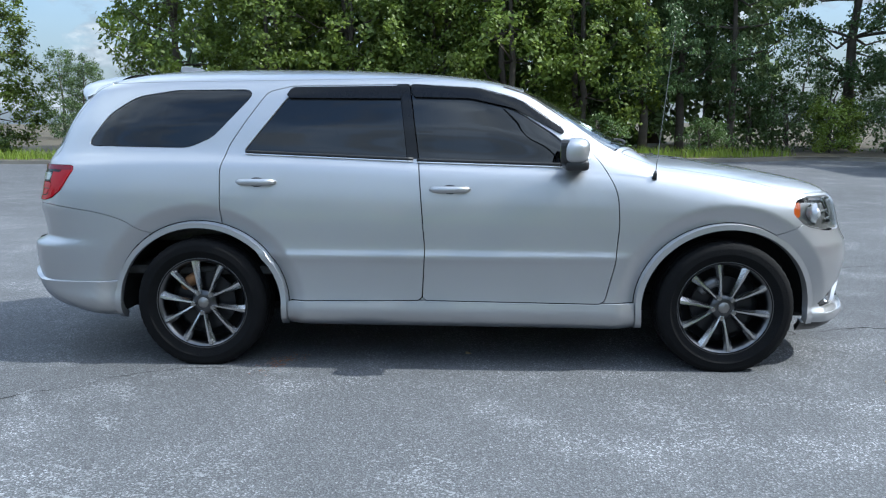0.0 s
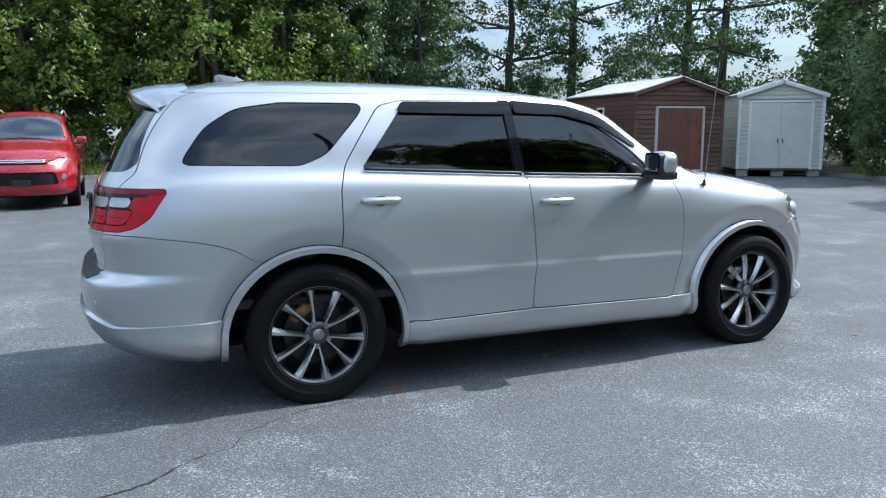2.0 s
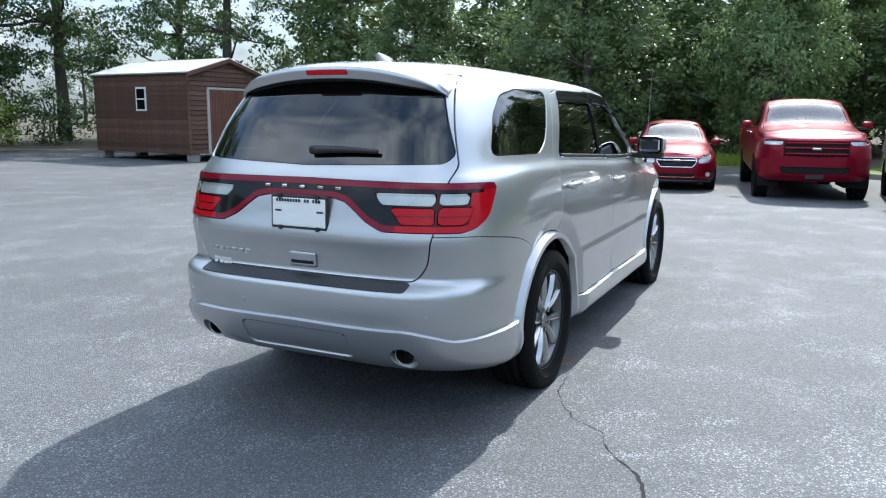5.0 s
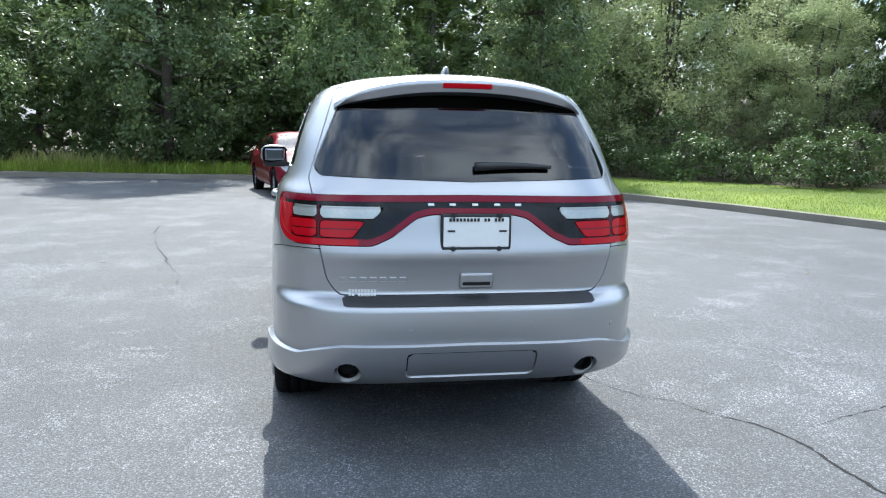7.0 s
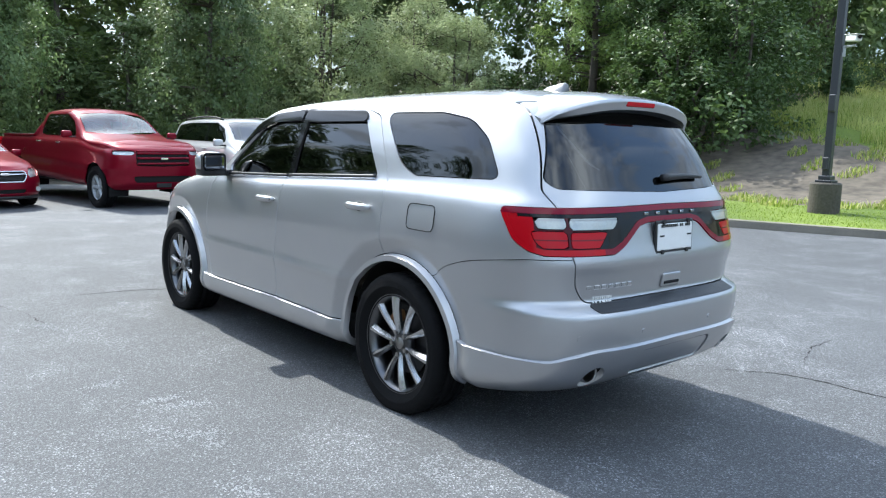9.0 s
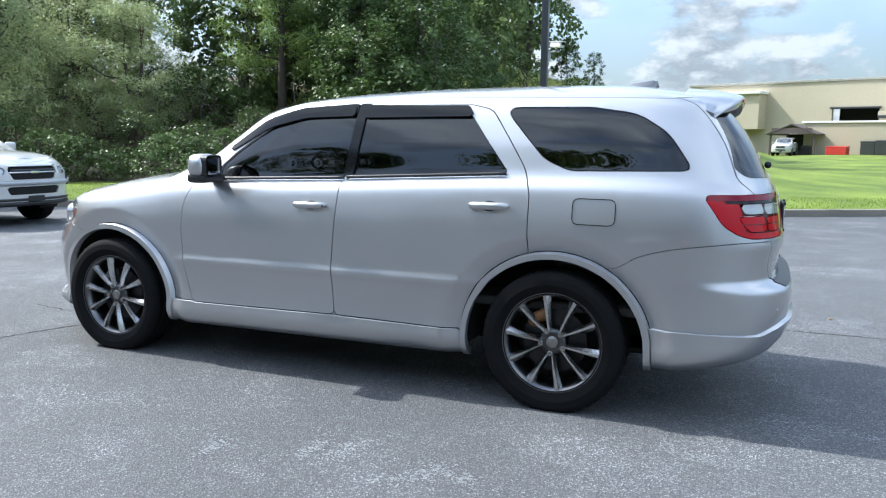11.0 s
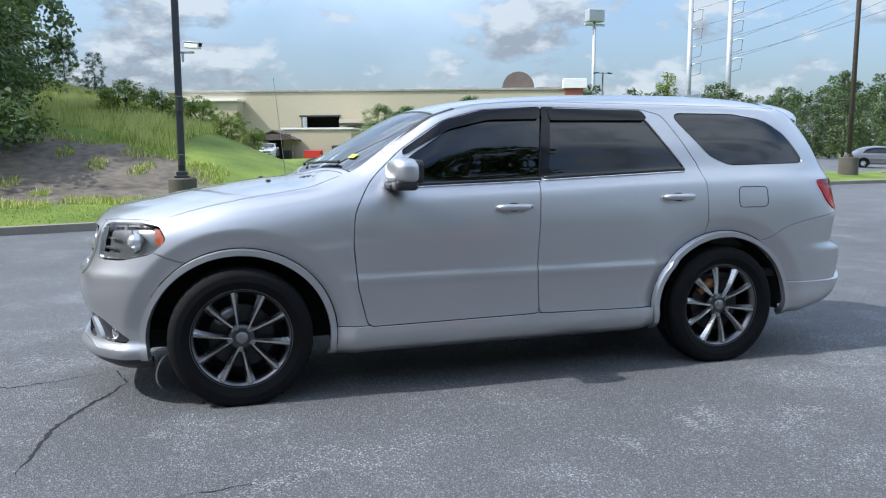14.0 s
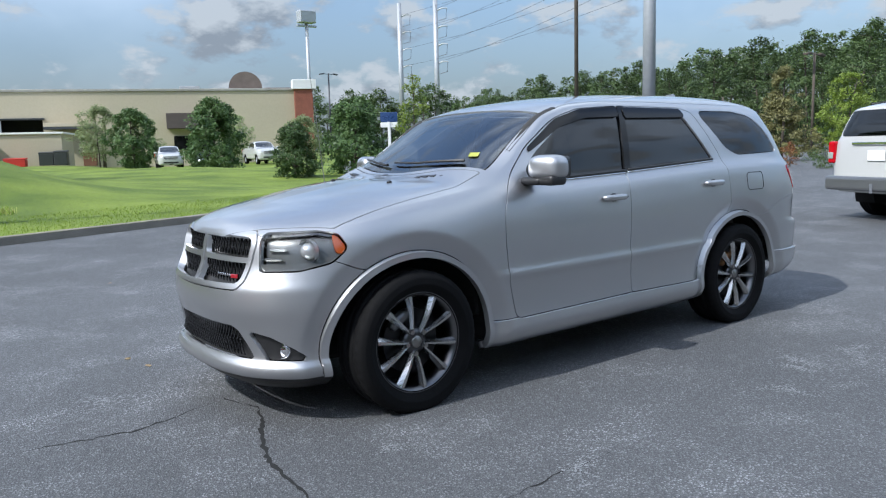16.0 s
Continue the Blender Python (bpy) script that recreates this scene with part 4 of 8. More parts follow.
roof_ob = sheet_part("roof", two(roof), PAINT, suv)
bonnet_ob = sheet_part("bonnet", two(bonnet, flange=0.03), PAINT, suv)
screen = sheet_part("windscreen", two(windscreen, out=-0.006, flange=0.004), M["glass_front"], suv, "clear windscreen with sky reflections")
screen.visible_shadow = False
gate = sheet_part("tailgate", two(tailgate, flange=0.03), PAINT, suv)
sheet_part("rear_window", two(rear_window, out=-0.005, flange=0.004), M["glass_rear"], gate, "dark tinted rear window")

# rear bumper, with a proud lower valance and a hitch cover in it
vz = curve((0.0, 0.548), (0.35, 0.545), (0.55, 0.545), (0.70, 0.520), (0.80, 0.495), (1.3, 0.50), (2.0, 0.49))
valance, upper = rear_bumper.cut(Z(rear_bumper) - vz(S_(rear_bumper)))
hitch_line = fillet([(-0.2, 0.515), (0.29, 0.515), (0.29, 0.395), (-0.2, 0.395)], [0.01, 0.02, 0.02, 0.01])
hitch, valance = valance.gap(inside(SZ(valance), hitch_line), 0.006)
hole, valance = valance.cut(np.hypot((S_(valance) - 0.545) / 1.15, Z(valance) - 0.418) - 0.052)
shelf, upper = upper.cut(np.maximum.reduce([0.7125 - Z(upper), Y(upper) - 0.57, Z(upper) - 0.7465]), X(upper) < -2.0)
bumper_r = sheet_part("rear_bumper", two(upper, flange=0.03), PAINT, suv)
val = sheet_part("rear_valance", two(valance, out=0.024, flange=0.03), PAINT, bumper_r)
sheet_part("hitch_cover", two(hitch, out=0.018, flange=0.0), PAINT, bumper_r)
for yy in (0.28, 0.66):
    for mir in (False, True):
        p, n = on_back(yy, 0.605)
        part("parking_sensor", cyl_bm(0.012, 0.011, 0.006, 14, rect_on(flip(p, mir), flip(n, mir))), PAINT, bumper_r)
sheet_part("step_pad", two(shelf, out=0.004, flange=0.006), M["black_plastic"], bumper_r, "black step pad on the bumper")
for mir in (False, True):
    p = flip((-2.548, 0.540, 0.416), mir)
    v, f = lathe([(0.041, 0.10), (0.044, -0.03), (0.046, -0.042), (0.049, -0.03), (0.050, 0.12)], 28)
    v = v[:, [1, 0, 2]] * (1, 1.08, 0.92)
    mesh_object("exhaust_tip", v + p, [q[::-1] for q in f], M["steel"], suv, "oval steel exhaust tip", smooth=True)
    part("exhaust_recess", cyl_bm(0.056, 0.056, 0.12, 24, pose(p[0] + 0.165, p[1], p[2], 0, 90, 0)), M["seam"], suv)
    part("exhaust_pipe", cyl_bm(0.039, 0.039, 0.3, 20, pose(p[0] + 0.17, p[1], p[2], 0, 90, 0)), M["seam"], suv)

# front bumper with lip
lip_f, upper_f = front_bumper.cut(Z(front_bumper) - (0.330 - 0.018 * smooth01(F_(front_bumper), 0.45, 0.62)), Z(front_bumper) < 0.5)
under_f, lip_f = lip_f.cut(Z(lip_f) - 0.272)
bumper_f = sheet_part("front_bumper", two(upper_f, flange=0.03), PAINT, suv)
sheet_part("bumper_lip", two(lip_f, out=0.016, flange=0.03), PAINT, bumper_f)
dam = two(under_f, out=0.004, flange=0.02)
for g in dam:
    g[0][:, 2] = 0.272 - 1.7 * (0.272 - g[0][:, 2])
sheet_part("air_dam", dam, M["black_plastic"], bumper_f, "black plastic air dam")

for mir in (False, True):
    sheet_part("front_wing", [wing.geo(mirror=mir)], PAINT, suv)
    sheet_part("rear_quarter_panel", [quarter.geo(mirror=mir)], PAINT, suv)
    sheet_part("quarter_window", [quarter_glass.geo(out=-0.003, flange=0.004, mirror=mir)], M["glass_side"], suv, "black tinted quarter window")
    doors = []
    for nm, dr, gl, pl, vs, wl_ in (("front_door", front_door, front_glass, pillar_f, front_visor, ((0.635, 1.168), (-0.245, 1.196))), ("rear_door", rear_door, rear_glass, pillar_r, rear_visor, ((-0.265, 1.200), (-1.235, 1.243)))):
        d = sheet_part(nm, [dr.geo(mirror=mir)], PAINT, suv)
        sheet_part("door_window", [gl.geo(out=-0.012, flange=0.004, mirror=mir)], M["glass_side"], d, "black tinted door window")
        sheet_part("pillar_trim", [pl.geo(out=0.001, mirror=mir)], M["gloss_black"], d, "gloss black pillar trim")
        sheet_part("rain_guard", [vs.geo(out=0.009, flange=0.016, mirror=mir)], M["gloss_black"], d, "smoked black rain guard over the window")
        pts = []
        for t in np.linspace(0, 1, 24):
            p, n = on_side(wl_[0][0] + t * (wl_[1][0] - wl_[0][0]), wl_[0][1] + t * (wl_[1][1] - wl_[0][1]))
            pts.append(flip(p + n * 0.002, mir))
        v, f = tube(pts, 0.0065, 6)
        mesh_object("window_moulding", v, f, M["chrome"], d, "thin bright window moulding", smooth=True)
        pts = [q + np.array((0, 0, 0.014)) - np.array((0, -0.004 if mir else 0.004, 0)) for q in pts]
        v, f = tube(pts, 0.010, 6)
        mesh_object("window_seal", v, f, M["black_plastic"], d, smooth=True)
        # door handle: a bowed bar over a dark bulge that paints the cup's shade
        hx, hz = (-0.052, 1.043) if nm == "front_door" else (-1.163, 1.083)
        p, n = on_side(hx, hz)
        ring = []
        for t in np.linspace(-1, 1, 15):
            bow = 0.030 * (1 - t ** 4)
            ring.append((p[0] + t * 0.112, p[1] + 0.006 + bow * 0.9, p[2] + 0.004))
        v, f = tube([flip(q, mir) for q in ring], [0.009 + 0.009 * (1 - t ** 6) for t in np.linspace(-1, 1, 15)], 10)
        c0 = flip(p, mir)[2]
        v[:, 2] = c0 + (v[:, 2] - c0) * 1.15
        mesh_object("door_handle", v, f, PAINT, d, smooth=True)
        cup = bmesh.new()
        bmesh.ops.create_uvsphere(cup, u_segments=20, v_segments=10, radius=1.0)
        bmesh.ops.scale(cup, vec=(0.055, 0.008, 0.034), verts=cup.verts)
        bmesh.ops.translate(cup, vec=flip(p - n * 0.003 + np.array((0.0, 0, -0.004)), mir), verts=cup.verts)
        part("cup_shade", cup, M["recess_shade"], d, smooth=True)
        if nm == "front_door" and not mir:
            part("key_lock", cyl_bm(0.008, 0.008, 0.01, 12, pose(p[0] - 0.095, p[1] + 0.030, p[2] + 0.004, 90, 0, 0)), M["black_plastic"], d)
        doors.append(d)
    # mirror
    d = doors[0]
    cap = bmesh.new()
    bmesh.ops.create_uvsphere(cup := cap, u_segments=28, v_segments=18, radius=1.0)
    for q in cap.verts:
        c = q.co
        for k in range(3):
            c[k] = math.copysign(abs(c[k]) ** 0.62, c[k])
        c.x = c.x * 0.085 if c.x > 0 else c.x * 0.055
        c.y *= 0.108
        c.z *= 0.083 if c.z > 0 else 0.058
        c.x -= (-0.02 if mir else 0.02) * (c.y / 0.108)
    bmesh.ops.translate(cap, vec=flip((0.635, 0.968, 1.255), mir), verts=cap.verts)
    if mir:
        bmesh.ops.reverse_faces(cap, faces=cap.faces)
    mirror = part("door_mirror", cap, PAINT, suv, "silver door mirror on a black foot", smooth=True)
    low = bmesh.new()
    box_bm(0.130, 0.195, 0.060, pose(*flip((0.640, 0.958, 1.192), mir)), 0.022, 3, low)
    box_bm(0.11, 0.16, 0.045, pose(*flip((0.66, 0.875, 1.185), mir)), 0.018, 2, low)
    part("mirror_foot", low, M["black_plastic"], mirror, smooth=True)
    part("mirror_rim", box_bm(0.014, 0.190, 0.128, pose(*flip((0.588, 0.966, 1.264), mir), 0, 0, 10 if not mir else -10), 0.03, 3), M["black_plastic"], mirror)
    part("mirror_glass", box_bm(0.006, 0.168, 0.106, pose(*flip((0.580, 0.965, 1.264), mir), 0, 0, 10 if not mir else -10), 0.02, 3), M["mirror"], mirror)
    sheet_part("side_sill", [sill.geo(out=0.028, flange=0.035, mirror=mir)], PAINT, suv)
    for lip in flares:
        sheet_part("wheel_arch_trim", [lip.geo(out=0.040, flange=0.04, mirror=mir)], PAINT, suv)
    # wheel wells
    for wx, wz in WHEELS:
        t = np.linspace(radians(-8), radians(188), 30)
        arc = np.stack([wx + 0.505 * np.cos(t), wz + 0.475 * np.sin(t)], 1)
        v = np.concatenate([np.c_[arc[:, 0], y - 0.30 * np.maximum(arc[:, 0] - 1.78, 0), arc[:, 1]] for y in (0.79, 0.50)])
        f = [(i, i + 1, 31 + i, 30 + i) for i in range(29)] + [tuple(range(30, 60))]
        mesh_object("wheel_well", v * (1, -1 if mir else 1, 1), f, M["seam"], suv)
    # headlamp: lens, housing, projector, amber corner
    amber, body = headlamp.cut(np.maximum(0.928 - 0.5 * (Z(headlamp) - 0.9) - F_(headlamp), 0.885 - Z(headlamp)))
    lens = sheet_part("headlamp", [headlamp.geo(out=-0.003, flange=0.02, mirror=mir)], M["lens_clear"], suv, "clear headlamp with amber corner")
    lens.visible_shadow = False
    strip, body = body.cut(Z(body) - 0.838 - 0.05 * smooth01(F_(body), 0.75, 1.0))
    sheet_part("lamp_housing", [body.geo(out=-0.05, flange=0.0, mirror=mir)], M["lamp_dark"], lens)
    sheet_part("lamp_bezel", [strip.geo(out=-0.022, flange=0.02, mirror=mir)], M["lamp_dark"], lens)
    sheet_part("amber_reflector", [amber.geo(out=-0.016, flange=0.02, mirror=mir)], M["amber_lens"], lens, "amber corner reflector")
    p, n = on_nose(0.70, 0.905)
    aim = Vector((1, 0.25, 0)).normalized()
    fr = rect_on(p - n * 0.035, aim)
    bowl = bmesh.new()
    bmesh.ops.create_uvsphere(bowl, u_segments=20, v_segments=12, radius=0.043)
    cyl_bm(0.058, 0.064, 0.03, 24, pose(0, 0, 0.0), bowl, caps=False)
    bmesh.ops.transform(bowl, matrix=fr, verts=bowl.verts)
    if mir:
        bmesh.ops.scale(bowl, vec=(1, -1, 1), verts=bowl.verts)
        bmesh.ops.reverse_faces(bowl, faces=bowl.faces)
    part("projector", bowl, M["reflector"], lens, smooth=True)
    bez = bmesh.new()
    for k in range(2):
        p, n = on_nose(0.57 + 0.012 * k, 0.862 + 0.05 * k)
        box_bm(0.10 - 0.01 * k, 0.014, 0.012, rect_on(p - n * 0.035, n), 0.004, 1, bez)
    if mir:
        bmesh.ops.scale(bez, vec=(1, -1, 1), verts=bez.verts)
        bmesh.ops.reverse_faces(bez, faces=bez.faces)
    part("lamp_fins", bez, M["rim"], lens)
    # fog lamp
    pocket = sheet_part("fog_lamp_pocket", [fog.geo(out=-0.020, flange=0.0, mirror=mir)], M["black_plastic"], bumper_f)
    p, n = on_nose(0.625, 0.395)
    v, f = lathe([(0.0, 0.012), (0.026, 0.010), (0.034, 0.004), (0.038, 0.012), (0.042, 0.0), (0.042, -0.03)], 24, "z")
    m = np.array(rect_on(flip(p - n * 0.026, mir), (0.9, -0.35 if mir else 0.35, 0)))
    mesh_object("fog_lamp", v @ m[:3, :3].T + m[:3, 3], f, M["chrome"], pocket, "round fog lamp", smooth=True)

# grille: silver surround and cross, dark mesh behind
ring, inner = grille.cut(-0.030 - inside(nose(grille), grille_line))
cross, inner = inner.cut(np.minimum(F_(inner) - 0.026, np.abs(Z(inner) - 0.852) - 0.0135))
grille_ob = sheet_part("grille", two(ring, out=0.006, flange=0.04), M["silver"], bumper_f, "silver crosshair grille with black mesh")
split_, cross = cross.cut(np.maximum(F_(cross) - 0.010, -0.03 - 0 * F_(cross)))
sheet_part("grille_cross", two(cross, out=-0.004, flange=0.03), M["silver"], grille_ob)
sheet_part("grille_mesh", two(inner, out=-0.05, flange=0.0) + two(split_, out=-0.03, flange=0.0), M["black_plastic"], grille_ob)
bar_mesh = {}
for k in range(26):
    yy = -0.40 + 0.032 * k
    for z0, z1 in ((0.735, 0.83), (0.875, 0.95)):
        for lean in (-1, 1):
            p, n = on_nose(yy, 0.5 * (z0 + z1))
            if (z0, lean) not in bar_mesh:
                gb = part("grille_bar", box_bm(0.006, 0.006, z1 - z0 + 0.02, pose(0, 0, 0, 24 * lean, 0, 0), 0.0, 1), M["gloss_black"], grille_ob)
                bar_mesh[(z0, lean)] = gb.data
            else:
                gb = new("grille_bar", bar_mesh[(z0, lean)])
                gb.parent = grille_ob
            gb.location = (p[0] - 0.035, yy, 0.5 * (z0 + z1))
p, n = on_nose(0.33, 0.765)
part("badge", box_bm(0.010, 0.05, 0.022, pose(p[0] - 0.028, 0.36, 0.765, 0, 0, 20), 0.003, 1), M["red_bright"], grille_ob, "small red badge")
bar = bmesh.new()
for k in range(7):
    box_bm(0.008, 0.014, 0.012, pose(on_nose(0.2 + 0.02 * k, 0.765)[0][0] - 0.03, 0.19 + 0.02 * k, 0.766), 0.002, 1, bar)
part("name_badge", bar, M["chrome"], grille_ob)
low_in = sheet_part("lower_intake", two(intake, out=-0.024, flange=0.0), M["black_plastic"], bumper_f)
mesh = bmesh.new()
for k in range(30):
    yy = -0.396 + 0.0273 * k
    for lean in (-1, 1):
        p, n = on_nose(yy, 0.43)
        box_bm(0.006, 0.006, 0.165, pose(p[0] - 0.016, yy, 0.432, 35 * lean, 0, 0), 0.0, 1, mesh)
part("intake_mesh", mesh, M["gloss_black"], low_in)

# tail lamp bar: red outline, clear and red chambers on black
edge_red, core = lamps.cut(-0.028 - inside(SZ(lamps), lamp_line))
bright_edge, edge_red = edge_red.cut(np.minimum(np.maximum(0.50 - S_(edge_red), Z(edge_red) - 1.010), np.maximum(0.862 - S_(edge_red), Z(edge_red) - 1.150)))
tail = sheet_part("tail_lamp_bar", two(edge_red, out=0.006, flange=0.03), M["red_lens_edge"], suv, "full-width red and clear tail lamp bar")
for nm, line, mt in (("reverse_lens", [(0.385, 1.136), (0.670, 1.136), (0.670, 1.082), (0.428, 1.082)], "white_lens"), ("reverse_lens", [(0.684, 1.136), (0.832, 1.136), (0.815, 1.086), (0.684, 1.086)], "white_lens"),
                     ("brake_lens", [(0.465, 1.074), (0.670, 1.074), (0.670, 1.001), (0.525, 1.001)], "red_lens"), ("brake_lens", [(0.684, 1.078), (0.850, 1.078), (0.835, 1.03), (0.805, 1.001), (0.684, 1.001)], "red_lens")):
    cut_, core = core.gap(inside(SZ(core), fillet(line, 0.006)), 0.004)
    pieces, rest_ = [], cut_
    for zr_ in ((1.038,) if mt == "red_lens" else (1.126,)):
        upper_, rest_ = rest_.cut(zr_ + 0.0022 - Z(rest_))
        rib_, rest_ = rest_.cut(zr_ - 0.0022 - Z(rest_))
        pieces.append(upper_)
        for g in two(rib_, out=0.002, flange=0.0):
            sheet_part("lens_rib", [g], M["red_lens_dark" if mt == "red_lens" else "steel"], tail)
    pieces.append(rest_)
    for side_ in (0, 1):
        sheet_part(nm, [two(q, out=0.004, flange=0.010)[side_] for q in pieces if q.f], M[mt], tail)
for g in two(bright_edge, out=0.006, flange=0.03):
    sheet_part("brake_surround", [g], M["red_lens"], tail)
mid_core, core = core.cut(np.minimum(S_(core) - 0.52, np.maximum(1.137 - Z(core), S_(core) - 0.90)))
outer_core, core = core.cut(0.83 - S_(core))
sheet_part("lamp_backing", two(mid_core, out=0.002, flange=0.01), M["gloss_black"], tail)
for g in two(core, out=0.002, flange=0.01):
    sheet_part("lamp_backing", [g], M["red_lens_mid"], tail)
for g in two(outer_core, out=0.003, flange=0.01):
    sheet_part("light_tube", [g], M["red_lens"], tail)
for k, yy in enumerate((0.185, 0.09, -0.01, -0.11, -0.205)):
    p, n = on_back(yy, 1.146)
    part("badge_letter", box_bm(0.030, 0.013, 0.006, rect_on((p[0] - 0.008, yy, 1.146), (-1, 0, 0.12)), 0.003, 2), M["chrome"], tail)

# number plate frame with dealer insert, tailgate handle, badges, wiper
p, n = on_back(0.0, 1.03)
plate = part("plate_frame", box_bm(0.315, 0.165, 0.014, rect_on((p[0] - 0.010, -0.012, 1.028), (-1, 0, 0.03)), 0.008, 2), M["black_plastic"], gate, "black plate frame with a white dealer insert")
part("plate", box_bm(0.292, 0.130, 0.006, rect_on((p[0] - 0.017, -0.012, 1.030), (-1, 0, 0.03)), 0.004, 1), M["plate_white"], plate)
for k in range(16):
    if k in (9, 12):
        continue
    part("lettering_bar", box_bm(0.010, 0.014, 0.002, rect_on((p[0] - 0.021, 0.105 - 0.0155 * k, 1.084), (-1, 0, 0.03)), 0.0, 1), M["black_plastic"], plate)
for yy in (0.10, -0.13):
    part("lettering_bar", box_bm(0.034, 0.008, 0.002, rect_on((p[0] - 0.021, yy, 1.035), (-1, 0, 0.03)), 0.0, 1), M["black_plastic"], plate)
for yy in (0.09, -0.115):
    for zz in (1.103, 0.957):
        part("plate_screw", cyl_bm(0.012, 0.011, 0.012, 12, rect_on((p[0] - 0.02, yy, zz), (-1, 0, 0))), M["black_plastic"], plate)
p, n = on_back(0.02, 0.81)
handle = part("tailgate_handle", box_bm(0.150, 0.072, 0.016, rect_on((p[0] - 0.006, -0.02, 0.812), n), 0.010, 3), PAINT, gate)
part("handle_slot", box_bm(0.125, 0.016, 0.010, rect_on((p[0] - 0.0115, -0.02, 0.800), n), 0.004, 2), M["seam"], handle)
for k in range(7):
    p, n = on_back(0.57 - 0.043 * k, 0.822)
    part("badge_letter", box_bm(0.034, 0.022, 0.005, rect_on((p[0] - 0.001, 0.565 - 0.043 * k, 0.822), n), 0.004, 1), PAINT, gate)
dealer = bmesh.new()
for j, (z0, cnt) in enumerate(((0.770, 9), (0.751, 9))):
    for k in range(cnt):
        if j and k == 2:
            continue
        p, n = on_back(0.53 - 0.0135 * k, z0)
        box_bm(0.010, 0.013, 0.002, rect_on((p[0] - 0.001, 0.535 - 0.0135 * k, z0), n), 0.0, 1, dealer)
part("dealer_sticker", dealer, M["white_trim"], gate, "small white dealer lettering")
pts = []
for t in np.linspace(0, 1, 10):
    p, n = on_back(-0.02 - 0.35 * t, 1.305)
    pts.append(np.array((p[0], -0.02 - 0.35 * t, 1.302 + 0.006 * math.sin(t * 3))) + n * (1, -1, 1) * 0.018)
v, f = tube(pts, [0.020 - 0.011 * t for t in np.linspace(0, 1, 10)], 8)
mesh_object("rear_wiper", v, f, M["black_plastic"], gate, "black rear wiper", smooth=True)

# roof spoiler with high brake lamp, aerial fin, mast aerial
nsp = 23
rows = []
for k in range(nsp):
    yy = -0.590 + 1.18 * k / (nsp - 1)
    e = abs(yy) / 0.590
    z0 = float(SUV["spine"](-2.16)) - 0.095 * e ** 2.4 - 0.040 * e ** 12
    tip = -2.388 + 0.12 * e ** 5
    th = 1 - 0.75 * e ** 6
    k8 = 1 - 0.88 * e ** 8
    rows.append([(-2.10, yy, z0 + 0.007), (-2.22, yy, z0 - 0.003), (-2.31 + 0.05 * e ** 5, yy, z0 - 0.018), (tip + 0.012, yy, z0 - 0.036)] + [(x_, yy, z0 - 0.036 - d_ * k8) for x_, d_ in ((tip, 0.012), (tip + 0.004, 0.022), (tip + 0.018, 0.034 + 0.020 * th), (tip + 0.05, 0.042 + 0.024 * th), (-2.27, 0.050 + 0.020 * th), (-2.20, 0.048 + 0.018 * th))])
v = np.array(rows).reshape(-1, 3)
w8 = len(rows[0])
f = [(i * w8 + j, i * w8 + j + 1, (i + 1) * w8 + j + 1, (i + 1) * w8 + j) for i in range(nsp - 1) for j in range(w8 - 1)]
f += [tuple(range(w8)), tuple(range((nsp - 1) * w8, nsp * w8))[::-1]]
top_f = [q for q in f if len(q) == 4 and (q[0] % w8) < 3] + f[-2:]
face_f = [q for q in f if len(q) == 4 and 3 <= (q[0] % w8) < 6]
low_f = [q for q in f if len(q) == 4 and (q[0] % w8) >= 6]
spoil = mesh_object("roof_spoiler", v, [q[::-1] for q in top_f], PAINT, gate, smooth=True)
mesh_object("spoiler_edge", v, [q[::-1] for q in face_f], PAINT, spoil, smooth=True)
mesh_object("spoiler_underside", v, [q[::-1] for q in low_f], M["black_plastic"], spoil, smooth=True)
part("brake_lamp", box_bm(0.235, 0.030, 0.03, rect_on((-2.372, -0.01, float(SUV["spine"](-2.16)) - 0.060), (-1, 0, -0.12)), 0.008, 2), M["red_lens"], spoil, "high red brake lamp")
fin = bmesh.new()
ring_ = []
for t, hh, ww in ((0.0, 0.002, 0.005), (0.25, 0.028, 0.026), (0.6, 0.042, 0.030), (0.82, 0.050, 0.026), (0.95, 0.042, 0.016), (1.0, 0.004, 0.010)):
    x_ = -1.70 - 0.20 * t
    zr = float(SUV["spine"](x_)) - 0.006
    ring_.append([fin.verts.new(q) for q in ((x_, ww, zr), (x_ - 0.01, ww * 0.35, zr + hh * 0.9), (x_ - 0.012, 0, zr + hh), (x_ - 0.01, -ww * 0.35, zr + hh * 0.9), (x_, -ww, zr))])
for a, b in zip(ring_, ring_[1:]):
    for k in range(4):
        fin.faces.new((a[k], b[k], b[k + 1], a[k + 1]))
fin.faces.new(ring_[-1])
fin.faces.new(ring_[0][::-1])
bmesh.ops.recalc_face_normals(fin, faces=fin.faces)
part("aerial_fin", fin, M["grey_paint"], suv, smooth=True)
v, f = tube([(1.097, -0.832, 1.105), (1.10, -0.833, 1.135), (1.102, -0.833, 1.15)], [0.014, 0.011, 0.006], 12)
mast = mesh_object("mast_aerial", v, f, M["black_plastic"], suv, "thin mast aerial on the front wing", smooth=True)
v, f = tube([(1.102, -0.833, 1.145), (1.125, -0.835, 1.4), (1.175, -0.839, 1.91)], [0.0028, 0.0024, 0.0016], 6)
mesh_object("mast_rod", v, f, M["steel"], mast)

